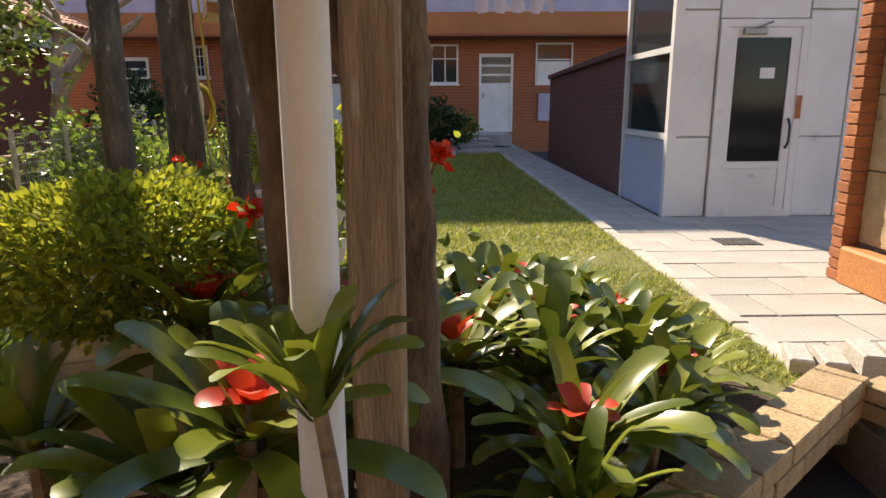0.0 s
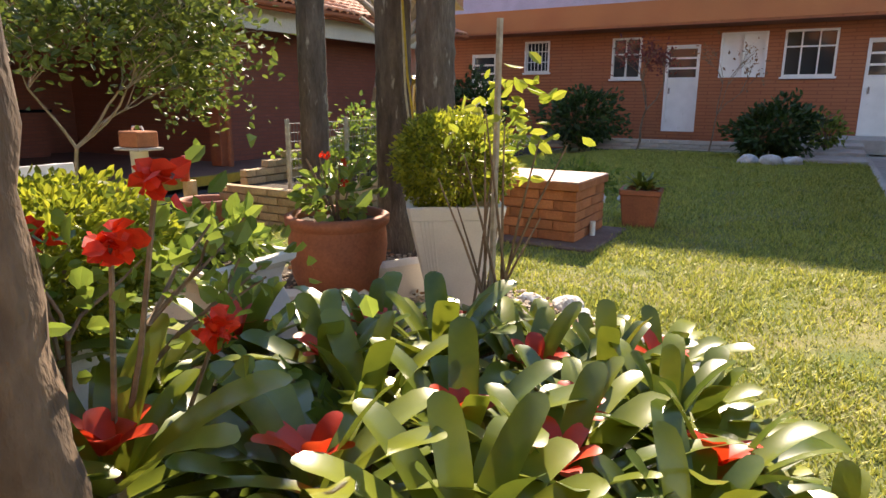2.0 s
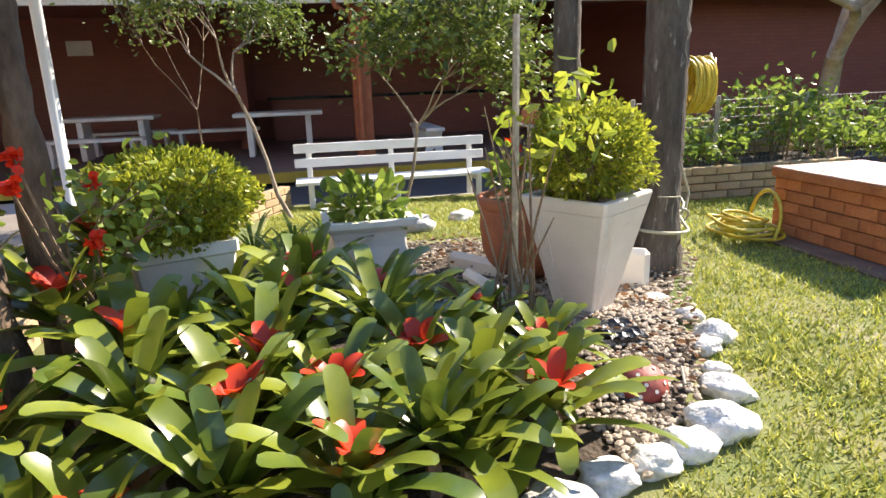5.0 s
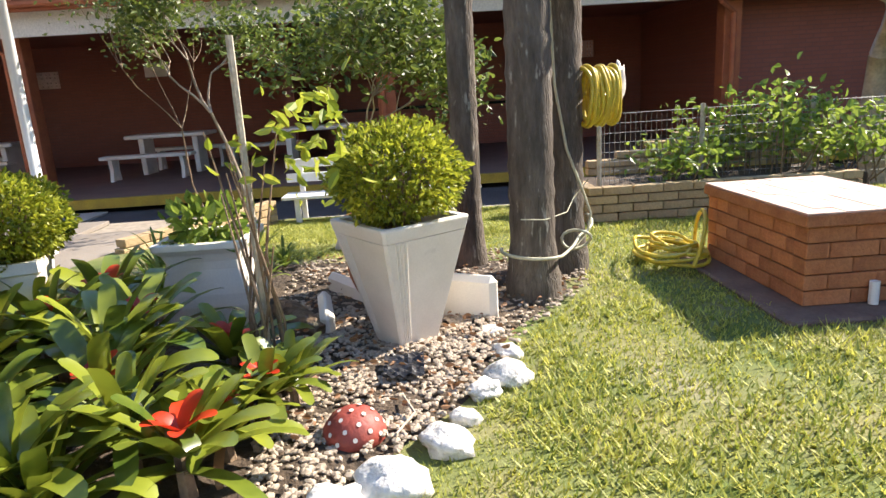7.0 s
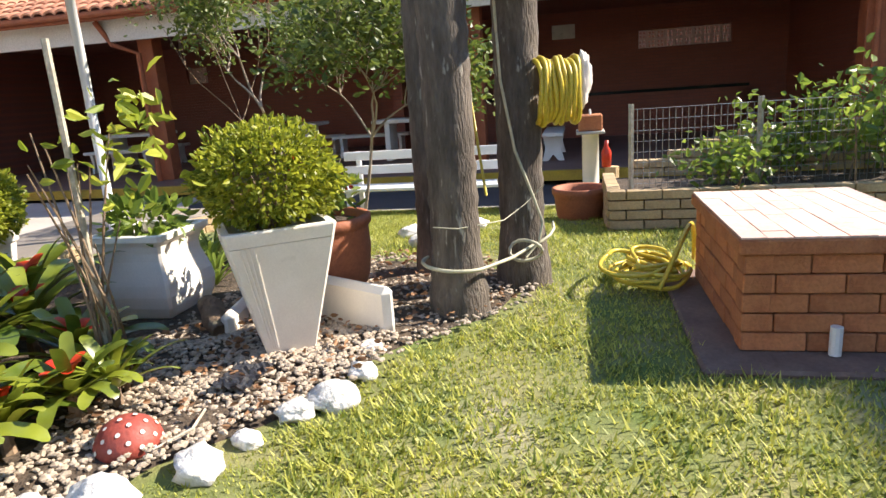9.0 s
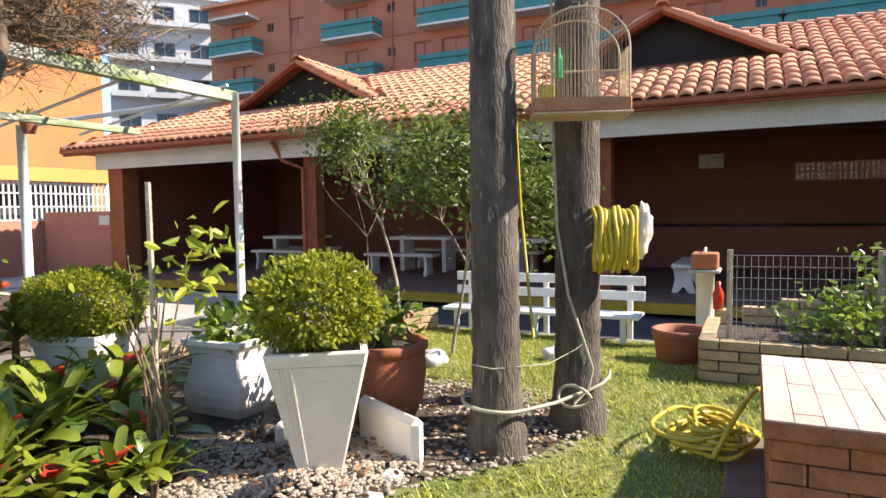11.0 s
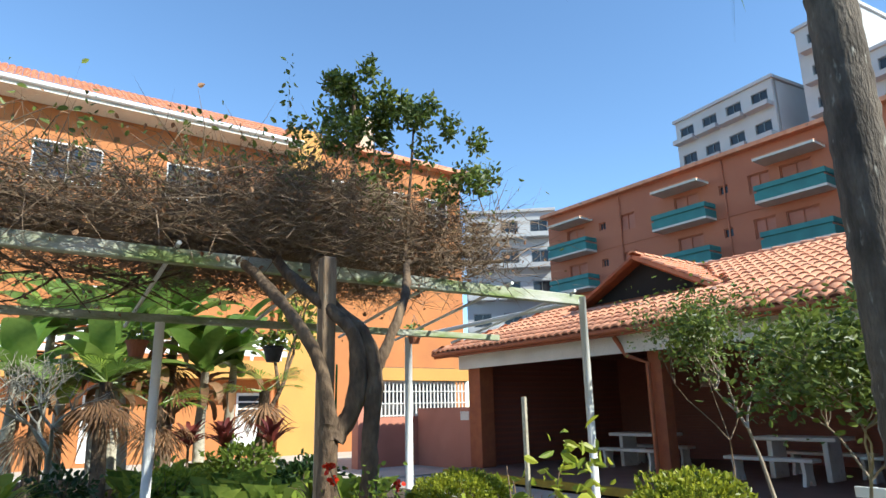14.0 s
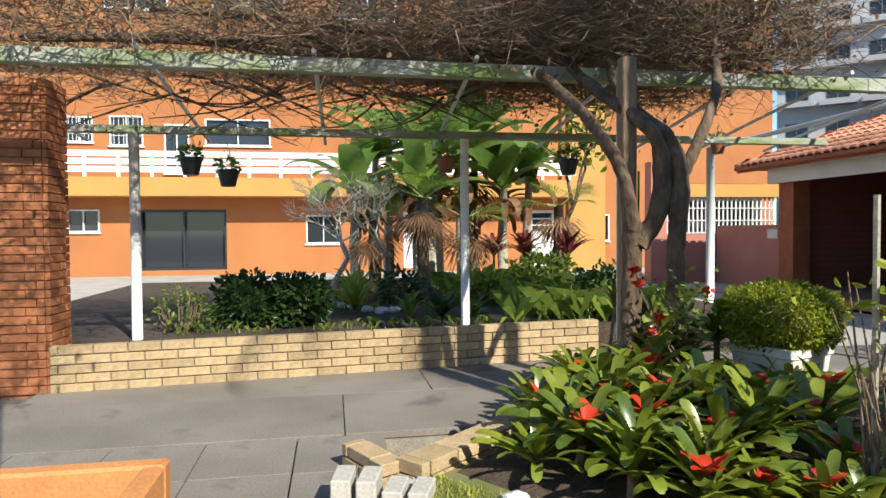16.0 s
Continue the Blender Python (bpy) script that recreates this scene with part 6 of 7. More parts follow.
def branchy(parent, base, height, spread, n, seed, r0=0.03, material=None, levels=3, first=1.0):
    """Limbs that fork towards a crown; gives back the twig ends."""
    rnd = random.Random(seed)
    ends = []

    def grow(p, d, l, r, lev):
        pts, q = [p], p
        for s in range(4):
            d = (d + Vector((rnd.gauss(0, .16), rnd.gauss(0, .16), rnd.gauss(0.02, .1)))).normalized()
            q = q + d * l / 4
            pts.append(q)
        bm = bmesh.new()
        tube(bm, pts, [r, r * 0.9, r * 0.8, r * 0.7, r * 0.6], 6 if lev < 2 else 4)
        out.append(bm)
        if lev >= levels:
            ends.extend(pts[1:])
            return
        for k in range(n):
            a = rnd.uniform(0, 6.28)
            side = Vector((math.cos(a), math.sin(a), 0)) * spread
            grow(q, (d + side + Vector((0, 0, rnd.uniform(-0.1, 0.3)))).normalized(), l * rnd.uniform(0.6, 0.85) * (first if lev == 0 else 1.0), r * 0.58, lev + 1)
    out = []
    grow(Vector(base), Vector((rnd.gauss(0, .05), rnd.gauss(0, .05), 1)).normalized(), height, r0, 0)
    part("trunk", out[0], material or M["twig"], parent, smooth=True)
    bm = bmesh.new()
    for o in out[1:]:
        me = bpy.data.meshes.new("limb")
        o.to_mesh(me)
        o.free()
        bm.from_mesh(me)
        bpy.data.meshes.remove(me)
    tagged(part("branching", bm, material or M["twig"], parent, smooth=True), kind="stuff")
    return ends


def leafy_tree(name, label, x, y, z, trunk_h, spread, n, seed, size, material, per=5, jitter=0.1, r0=0.03, levels=3, wood=None, category="tree", first=1.0):
    e = thing(name, label, category, pose(x, y, z))
    ends = branchy(e, (0, 0, -0.02), trunk_h, spread, n, seed, r0, wood, levels, first)
    rnd = random.Random(seed + 1)
    if per:
        pts = [q + Vector((rnd.gauss(0, jitter), rnd.gauss(0, jitter), rnd.gauss(0, jitter))) for q in ends for _ in range(per)]
        V, F = leaves(pts, size, rnd, 0.3, 1.6)
        tagged(pyd("crown", V, F, material, e), kind="stuff")
    return e


leafy_tree("small_tree", "slender young tree with small sparse leaves", -3.7, 3.62, -0.15, 1.3, 0.75, 3, 5, 0.036, M["tree_leaf"], 10, 0.13, 0.024, 4, M["palebark"], first=0.55)
leafy_tree("small_tree", "slender multi-stemmed young tree by the bench", -2.8, 4.52, -0.05, 0.85, 0.95, 4, 9, 0.036, M["tree_leaf"], 5, 0.13, 0.018, 4, M["palebark"], first=0.75)
leafy_tree("small_tree", "thin sparse young tree beside the pots", -4.1, 3.0, -0.2, 1.15, 0.6, 3, 14, 0.03, M["tree_leaf"], 5, 0.12, 0.012)

leafy_tree("pale_tree", "gnarled pale leafless tree by the drive", -4.5, 10.3, -0.25, 1.5, 0.8, 3, 52, 0.05, M["lime_leaf"], 0, 0.1, 0.17, 2, M["palebark"])

# hibiscus at the tree's foot
hb = thing("hibiscus", "leafy hibiscus with scarlet flowers at the tree's foot", "shrub", pose(0.05, 3.05, 0))
ends = branchy(hb, (0, 0, 0), 0.4, 0.6, 3, 61, 0.014, M["twig"], 2)
rnd = random.Random(62)
V, F = leaves([q + Vector((rnd.gauss(0, .1), rnd.gauss(0, .1), rnd.gauss(0, .08))) for q in ends for _ in range(5)], 0.032, rnd, 0.3, 1.3)
tagged(pyd("foliage", V, F, M["mid_leaf"], hb), kind="stuff")
for k, c in enumerate(((0.378, -0.076, 0.946), (0.299, 0.07, 0.672), (-0.074, -0.023, 0.803), (0.33, -0.12, 0.86))):
    petals(hb, c, 0.045, 70 + k, 30)
    part("stem", tb([(0.05, 0, 0.3), (c[0] * 0.7, c[1] * 0.7, c[2] * 0.7), c], [0.007, 0.005, 0.004], 5), M["twig"], hb)

# posts near the start and the old vine tree
wp = tagged(part("wooden_post", bx(0.26, 2.58, -0.05, 0.36, 2.68, 2.36, 0.008), M["wood_post"]), "weathered square timber post of the pergola", "post")
pv = tagged(part("white_pipe_post", tb([(0.235, 2.395, 0), (0.241, 2.4, 2.36)], 0.037, 18), M["whitepot"], smooth=True), "white painted round pergola post", "post")
cb = tagged(part("green_cane", tb([(0.22, 2.6, 0), (0.22, 2.62, 1.6)], 0.008, 6), M["green"]), "thin green plastic plant cane", "cane")
vt = thing("vine_tree", "old bougainvillea with a gnarled forked trunk over the pergola", "tree", pose(-0.06, -0.08, 0))


def limb(pts, radii, seed, seg=12, name="limb"):
    rnd = random.Random(seed)
    P, Q = [], []
    pts = [Vector(p) for p in pts]
    for i in range(len(pts) - 1):
        for s in range(6):
            f = s / 6
            a, b, c, d = pts[max(i - 1, 0)], pts[i], pts[i + 1], pts[min(i + 2, len(pts) - 1)]
            P.append(0.5 * ((2 * b) + (c - a) * f + (2 * a - 5 * b + 4 * c - d) * f * f + (3 * b - a - 3 * c + d) * f ** 3))
            Q.append((radii[i] * (1 - f) + radii[i + 1] * f) * (1 + rnd.gauss(0, 0.05)))
    P.append(pts[-1])
    Q.append(radii[-1])
    bm = tb(P, Q, seg)
    o = Vector((seed, 0, 0))
    for v in bm.verts:
        v.co += Vector((noise.noise(v.co * 9 + o), noise.noise(v.co * 9 + o + Vector((7, 0, 0))), 0)) * 0.018
    return part(name, bm, M["bark"], vt, smooth=True)


limb([(0.43, 2.92, -0.05), (0.42, 2.88, 0.4), (0.41, 2.86, 0.8), (0.4, 2.86, 1.2)], [0.105, 0.075, 0.068, 0.062], 1, 14, "trunk")
limb([(0.39, 2.86, 1.1), (0.45, 2.83, 1.54), (0.57, 2.7, 1.86), (0.68, 2.4, 2.15), (0.8, 1.95, 2.45), (1.3, 1.75, 2.62)], [0.06, 0.047, 0.043, 0.04, 0.04, 0.035], 2)
limb([(0.37, 2.87, 1.1), (0.23, 2.89, 1.34), (0.22, 2.88, 1.72), (0.32, 2.8, 1.92), (0.45, 2.5, 2.15), (0.5, 2.0, 2.5), (0.2, 1.7, 2.75)], [0.062, 0.06, 0.055, 0.05, 0.045, 0.04, 0.03], 3)
limb([(0.2, 2.99, -0.05), (0.17, 2.97, 0.7), (0.14, 2.95, 1.2), (0.1, 2.92, 1.56), (0.16, 2.85, 1.82), (0.28, 2.6, 2.05), (0.2, 2.1, 2.45), (-0.2, 1.8, 2.75)], [0.085, 0.06, 0.055, 0.055, 0.05, 0.045, 0.04, 0.03], 4)
limb([(0.1, 2.92, 1.52), (0.03, 2.93, 1.66), (-0.11, 2.9, 1.95), (-0.27, 2.75, 2.2), (-0.5, 2.4, 2.48), (-0.95, 2.0, 2.65), (-1.6, 1.8, 2.8)], [0.045, 0.04, 0.036, 0.033, 0.028, 0.022, 0.012], 5)
limb([(0.78, 2.0, 2.42), (1.2, 1.75, 2.5), (1.9, 1.65, 2.62), (2.7, 1.7, 2.6), (3.4, 1.6, 2.68), (4.6, 1.55, 2.66)], [0.05, 0.055, 0.05, 0.05, 0.04, 0.03], 6)
limb([(0.5, 2.0, 2.5), (1.1, 1.95, 2.7), (1.9, 2.0, 2.68), (2.6, 1.85, 2.78), (3.6, 1.9, 2.8)], [0.04, 0.038, 0.034, 0.03, 0.02], 7)
limb([(0.1, 2.0, 2.55), (-0.5, 1.75, 2.7), (-1.3, 1.7, 2.7), (-2.2, 1.6, 2.85)], [0.04, 0.035, 0.03, 0.02], 8)
limb([(-0.2, 1.8, 2.75), (-0.25, 1.85, 3.2), (-0.22, 1.9, 4.25)], [0.03, 0.024, 0.012], 9)
limb([(-0.5, 2.35, 2.5), (-0.62, 2.25, 3.1), (-0.7, 2.2, 3.9)], [0.02, 0.015, 0.008], 10)
rv_ = random.Random(77)
for k in range(34):
    x, y, z = rv_.uniform(-1.6, 4.0), rv_.uniform(0.2, 2.0), rv_.uniform(2.55, 2.85)
    sx, L = rv_.choice((-1, 1)), rv_.uniform(0.6, 1.3)
    limb([(x, y, z), (x + sx * L * 0.5, y + rv_.gauss(0, .15), z + rv_.uniform(-.06, .15)), (x + sx * L, y + rv_.gauss(0, .3), z + rv_.uniform(-.1, .45))], [rv_.uniform(.012, .024), 0.013, 0.006], 20 + k, 6, "branch")
for k in range(26):
    x, y = rv_.uniform(0.9, 4.4), rv_.uniform(0.3, 1.3)
    sx, L = rv_.choice((-1, 1)), rv_.uniform(0.5, 1.2)
    limb([(x, y, 2.5), (x + sx * L * 0.4, y + rv_.gauss(0, .1), 2.36 + rv_.gauss(0, .05)), (x + sx * L, y + rv_.gauss(0, .2), rv_.uniform(2.0, 2.36))], [rv_.uniform(.01, .018), 0.01, 0.004], 60 + k, 6, "branch")
V, F, LP, LP2 = [], [], [], []


def top_of(x):
    return 3.36 + 0.3 * math.exp(-((x + 0.3) / 0.8) ** 2) + 0.1 * math.sin(x * 2.3)


for k in range(20000):
    x = rv_.uniform(-1.7, 5.4) if k % 3 else rv_.gauss(-0.1, 0.8)
    # past x 3.3 some unseen twigs reach north, added to shade the pillar
    y = rv_.uniform(-0.1, 2.45) if x < 3.3 or rv_.random() < 0.5 else rv_.uniform(2.4, 4.7)
    zt = min(top_of(x), 3.5 - 0.3 * max(0, y - 1.8)) if y > 2.1 else top_of(x)
    low = 2.15 if x > 0.9 and y < 1.3 and rv_.random() < 0.12 else 2.5
    p = Vector((x, y, rv_.uniform(low, max(2.6, zt - 0.25))))
    d = Vector((rv_.gauss(0, 1.1), rv_.gauss(0, .8), rv_.gauss(0.2, .4))).normalized()
    L, w = rv_.uniform(0.2, 0.7), rv_.uniform(0.002, 0.0055)
    s = d.cross(Vector((rv_.gauss(0, 1), rv_.gauss(0, 1), 1))).normalized() * w
    u = d.cross(s).normalized() * w
    mid = p + d * L * 0.5 + Vector((rv_.gauss(0, .04), rv_.gauss(0, .04), rv_.gauss(0, .04)))
    e = mid + (d + Vector((0, 0, rv_.gauss(-.1, .4)))).normalized() * L * 0.5
    b = len(V)
    V += [p + s, p - s, p + u, mid + s * .8, mid - s * .8, mid + u * .8, e]
    F += [(b, b + 1, b + 4, b + 3), (b + 1, b + 2, b + 5, b + 4), (b + 2, b, b + 3, b + 5), (b + 3, b + 4, b + 6), (b + 4, b + 5, b + 6), (b + 5, b + 3, b + 6)]
    if e.z > zt - 0.3 and y < 2.4 and rv_.random() < 0.5:
        LP.append(e)
    elif rv_.random() < 0.2:
        LP2.append(e)
for cx_, cy_, cz_, rr2, nn_ in ((-0.22, 1.9, 4.3, 0.26, 900), (-0.3, 1.9, 3.95, 0.3, 1000), (-0.72, 2.2, 3.9, 0.27, 900), (-1.2, 2.4, 3.45, 0.28, 800), (0.0, 1.75, 3.65, 0.3, 600), (-0.55, 2.0, 3.4, 0.35, 800), (0.2, 1.8, 3.15, 0.3, 160)):
    for j in range(7):
        q, _ = blob_points(nn_ // 7, (cx_ + rv_.gauss(0, rr2 * .5), cy_ + rv_.gauss(0, rr2 * .5), cz_ + rv_.gauss(0, rr2 * .5)), rr2 * 0.42, rv_, 1.2, 0.1, 0.4)
        LP += q
for cx_, cz_ in ((0.3, 4.55), (1.2, 3.8), (1.9, 3.75), (2.6, 3.7)):
    V += [Vector((cx_ - .004, 1.6, 2.8)), Vector((cx_ + .004, 1.6, 2.8)), Vector((cx_, 1.6, cz_))]
    F.append((len(V) - 3, len(V) - 2, len(V) - 1))
    for q in range(24):
        LP.append(Vector((cx_ + 0.04 * math.sin(q * 2.4), 1.6 + 0.04 * math.cos(q * 2.4), cz_ - q * 0.025)))
tagged(pyd("twig_mass", V, F, M["twig"], vt, "tangled brown vine twigs"), kind="stuff")
v2, f2 = leaves(LP, 0.036, rv_, 0.1, 1.7)
tagged(pyd("crown", v2, f2, M["tree_leaf"], vt), kind="stuff")
v2, f2 = leaves(LP2, 0.035, rv_, 0.1, 1.4)
tagged(pyd("dry_foliage", v2, f2, M["dead"], vt), kind="stuff")

# pergola
pg = thing("pergola", "white mossy timber pergola under the vine", "pergola")
part("beam", bx(-3.1, 1.86, 2.36, 5.6, 1.95, 2.47, 0.006), M["moss"], pg, "white beam stained with green moss")
part("beam", bx(-3.0, 0.5, 2.1, 5.6, 0.58, 2.17, 0.006), M["moss"], pg)
for x in (-2.9, -2.0, -1.2, 0.0, 1.2, 2.4, 3.6, 4.8):
    part("rafter", tb([(x, 2.0, 2.5), (x - 0.05, -0.4, 2.16)], 0.018, 6), M["white"], pg)
part("brace", tb([(-3.02, 1.95, 2.4), (-2.78, -1.2, 2.3)], 0.03, 6), M["white"], pg)
for x, y, z0, z1, r in ((-3.05, 1.95, -0.25, 2.45, 0.042), (1.0, 0.54, 0.2, 2.1, 0.042), (4.03, 0.56, 0.2, 2.1, 0.045), (-2.78, -1.25, -0.2, 2.31, 0.055)):
    po = part("post", tb([(x, y, z0), (x, y, z1)], r, 14), M["white"], pg, smooth=True)
bp_ = thing("brick_pillar", "square orange brick pillar carrying the pergola", "pillar", kind="structure")
part("core", bx(4.5, 0.85, -0.1, 4.86, 1.21, 2.42), M["mortar_o"], bp_)
for k in range(36):
    z = -0.06 + k * 0.069
    for a in range(4):
        ob = part("brick", bx(-0.2, -0.205, z, 0.02 if (k + a) % 2 else 0.1, -0.165, z + 0.061, 0.003), M["brick_o"], bp_)
        ob.matrix_basis = Matrix.Translation((4.68, 1.03, 0)) @ Matrix.Rotation(a * math.pi / 2, 4, 'Z')
        ob = part("brick", bx(0.028 if (k + a) % 2 else 0.108, -0.205, z, 0.163, -0.165, z + 0.061, 0.003), M["brick_o"], bp_)
        ob.matrix_basis = Matrix.Translation((4.68, 1.03, 0)) @ Matrix.Rotation(a * math.pi / 2, 4, 'Z')


def hanging_pot(x, y, z, material, label, seed):
    e = thing("hanging_pot", label, "pot", pose(x, y, z), "pots hung from the pergola")
    part("pot", lathe([(0, 0), (0.07, 0), (0.105, 0.14), (0.115, 0.14), (0.115, 0.165), (0.095, 0.165), (0.09, 0.12), (0, 0.12)], 18), material, e)
    for k in range(3):
        a = k * 2.1
        part("cord", tb([(0.11 * math.cos(a), 0.11 * math.sin(a), 0.16), (0, 0, 0.42)], 0.003, 4), M["wire"], e)
    p, nn = blob_points(110, (0, 0, 0.2), 0.11, random.Random(seed), 0.7, 0.2, 0.3)
    foliage("foliage", p, nn, 0.035, M["mid_leaf"], e, seed)


hanging_pot(3.6, 0.3, 1.75, M["black"], "dark hanging pot under the pergola beam", 81)
hanging_pot(3.3, 0.05, 1.66, M["black"], "small dark hanging pot with trailing plant", 82)
hanging_pot(-2.76, -1.05, 2.2, M["terra"], "orange hanging pot beside the white post", 83)
hanging_pot(-0.24, 0.1, 1.8, M["black"], "hanging basket with green leaves", 84)
hanging_pot(1.02, -0.4, 1.86, M["terra"], "terracotta hanging pot in the shade", 85)

# ---- south garden behind the planter wall ----
pw = thing("planter_wall", "low planter wall of pale yellow bricks", "wall", kind="structure")
wa, wz = Vector((-0.3, 0.705, -0.055)), Vector((4.48, 1.24, -0.055))
wc = part("core", bx(0, -0.06, -0.05, (wz - wa).length, 0.03, 0.345), M["mortar"], pw)
wc.matrix_basis = Matrix.Translation(wa) @ Matrix.Rotation(math.atan2(wz.y - wa.y, wz.x - wa.x), 4, "Z")
bricks(pw, 5, (wz - wa).length, 0.35, 0.1, M["brick_y"], wa, wz - wa, (-0.11, 0.99, 0), 91, 0.075, 0.25, 0.009)
sgm = bx(-2.6, -6.5, -0.3, 6, 0.6, 0.24)
for v in sgm.verts:
    if v.co.y > 0:
        v.co.y = 0.63 + 0.112 * (v.co.x + 0.3) - (0.0 if v.co.x > 0 else 0.02)
sg = tagged(part("garden_soil", sgm, M["soil"]), "dark soil of the raised south garden", "soil", kind="structure")
V, F = [], []
for k in range(2600):
    x, y = rg.uniform(-1.5, 3.8), rg.uniform(-3.5, 0.45)
    if noise.noise(Vector((x, y, 2))) < 0.02 and y < 0.2:
        continue
    h = rg.uniform(0.22, 0.48) if x < 0.6 else rg.uniform(0.05, 0.13)
    a = rg.uniform(0, 6.28)
    b = len(V)
    w = 0.008
    dx, dy = math.cos(a), math.sin(a)
    V += [(x - dy * w, y + dx * w, 0.23), (x + dy * w, y - dx * w, 0.23), (x + dx * h * .35, y + dy * h * .35, 0.23 + h * .75), (x + dx * h * .8, y + dy * h * .8, 0.23 + h * 0.8)]
    F += [(b, b + 1, b + 2), (b + 1, b + 3, b + 2)]
tagged(pyd("border_grass", V, F, M["mid_leaf"]), "strappy border grass in the south garden", "grass", kind="stuff")


def shrub(x, y, z, r, squash, n, size, material, seed, label, bumps=0.3):
    e = thing("shrub", label, "shrub", pose(x, y, z))
    ball_shrub(e, (0, 0, r * squash), r, squash, n, size, material, seed, bumps)
    return e


shrub(3.15, -0.1, 0.22, 0.31, 0.85, 1500, 0.045, M["dark_leaf"], 101, "dark green rounded shrub behind the planter wall")
shrub(2.62, -0.05, 0.22, 0.27, 1.0, 1700, 0.045, M["dark_leaf"], 102, "bushy dark green shrub behind the planter wall")
shrub(3.75, 0.15, 0.22, 0.28, 0.8, 300, 0.03, M["mid_leaf"], 103, "small twiggy shrub beside the brick pillar")
shrub(-0.9, -0.5, 0.2, 0.4, 0.7, 900, 0.05, M["dark_leaf"], 104, "low shrub in the south garden")
shrub(-0.9, -2.8, 0.22, 0.45, 0.7, 900, 0.06, M["mid_leaf"], 105, "green shrub deeper in the south garden")


def strappy(x, y, z, n, L, w, material, seed, label, name="strap_plant"):
    e = thing(name, label, "plant", pose(x, y, z))
    rnd = random.Random(seed)
    me = [leaf_mesh("leaf", material, L, w, 60, tip=0.55), leaf_mesh("leaf", material, L * 0.85, w, 85, tip=0.55)]
    for k in range(n):
        ob = new("leaf", rnd.choice(me))
        ob.parent = e
        ob.matrix_basis = Matrix.Rotation(k * 2.4, 4, 'Z') @ Matrix.Rotation(-radians(rnd.uniform(35, 82)), 4, 'Y')
    return e


strappy(2.02, -1.15, 0.24, 46, 0.62, 0.03, M["lime_leaf"], 111, "yellow-green strap-leaved clump behind the wall")
strappy(1.1, -0.3, 0.24, 26, 0.42, 0.05, M["dark_leaf"], 112, "dark strap-leaved plant behind the wall")
strappy(0.8, -0.1, 0.24, 22, 0.36, 0.045, M["dark_leaf"], 113, "dark strap-leaved plant by the white post")
strappy(1.45, -0.35, 0.24, 22, 0.36, 0.045, M["mid_leaf"], 114, "green strap-leaved plant behind the wall")
for k in range(12):
    boulder(1.4 + k * 0.16, -1.2 + 0.35 * math.sin(k * 0.9), 0.08, 60 + k)
for o in [o for o in scene.objects if o.name.startswith("white_stone") and o.location.y < 0]:
    o.location.z = 0.26


def banana(x, y, z, h, seed, n=13):
    e = thing("banana_plant", "tall banana plant with broad torn leaves", "plant", pose(x, y, z), "banana plants in the south garden")
    rnd = random.Random(seed)
    part("stem", tb([(0, 0, 0), (0.03, 0, h * 0.5), (0, 0.03, h)], [0.1, 0.085, 0.06], 10), M["greytwig"], e, smooth=True)
    for k in range(n):
        me = leaf_mesh("leaf", M["banana"], rnd.uniform(0.9, 1.7), rnd.uniform(0.28, 0.42), rnd.uniform(60, 130), segs=8, tip=0.45)
        ob = new("leaf", me)
        ob.parent = e
        ob.matrix_basis = Matrix.Translation((0, 0, h)) @ Matrix.Rotation(k * 2.4 + rnd.uniform(-.3, .3), 4, 'Z') @ Matrix.Rotation(-radians(rnd.uniform(15, 80)), 4, 'Y')
    for k in range(9):
        ob = new("leaf", BR_DRY)
        ob.parent = e
        ob.matrix_basis = Matrix.Translation((0, 0, h * rnd.uniform(.7, .95))) @ Matrix.Rotation(rnd.uniform(0, 6.28), 4, 'Z') @ Matrix.Diagonal((2.4, 2.4, 2.4, 1))


for x, y, h, s in ((0.6, -4.2, 2.1, 1), (-0.3, -4.8, 2.5, 2), (1.5, -5.0, 2.3, 3), (-1.2, -4.4, 1.9, 4), (0.2, -5.8, 2.8, 5), (1.9, -4.0, 1.6, 6), (0.9, -3.6, 1.5, 7), (-0.6, -3.9, 1.7, 8), (0.1, -4.0, 2.2, 9), (1.2, -5.6, 2.7, 10)):
    banana(x, y, 0.22, h, 120 + s)
leafy_tree("bare_tree", "pale bare frangipani with forked branches", 2.3, -2.1, 0.22, 0.72, 0.9, 3, 33, 0.05, M["lime_leaf"], 0, 0.1, 0.05, 5, M["greytwig"])
leafy_tree("bare_tree", "pale leafless frangipani in the south garden", 1.5, -2.6, 0.22, 0.7, 0.8, 3, 36, 0.05, M["lime_leaf"], 0, 0.1, 0.05, 5, M["greytwig"])
leafy_tree("leafy_tree", "leafy tree rising behind the pergola", -1.2, -3.4, 0.22, 1.6, 0.5, 3, 37, 0.09, M["mid_leaf"], 7, 0.2, 0.06, 2, M["bark"])
for k, (x, y) in enumerate(((-0.7, -3.0), (-0.3, -3.4), (-1.3, -2.7))):
    cd = strappy(x, y, 0.8, 26, 0.5, 0.07, M["wine"], 140 + k, "wine-red cordyline with narrow leaves", "cordyline")
    part("stem", tb([(0, 0, -0.6), (0, 0, 0.02)], 0.02, 6), M["twig"], cd)
strappy(2.0, -2.4, 0.24, 12, 0.5, 0.2, M["lime_leaf"], 150, "broad-leaved bright green plant")

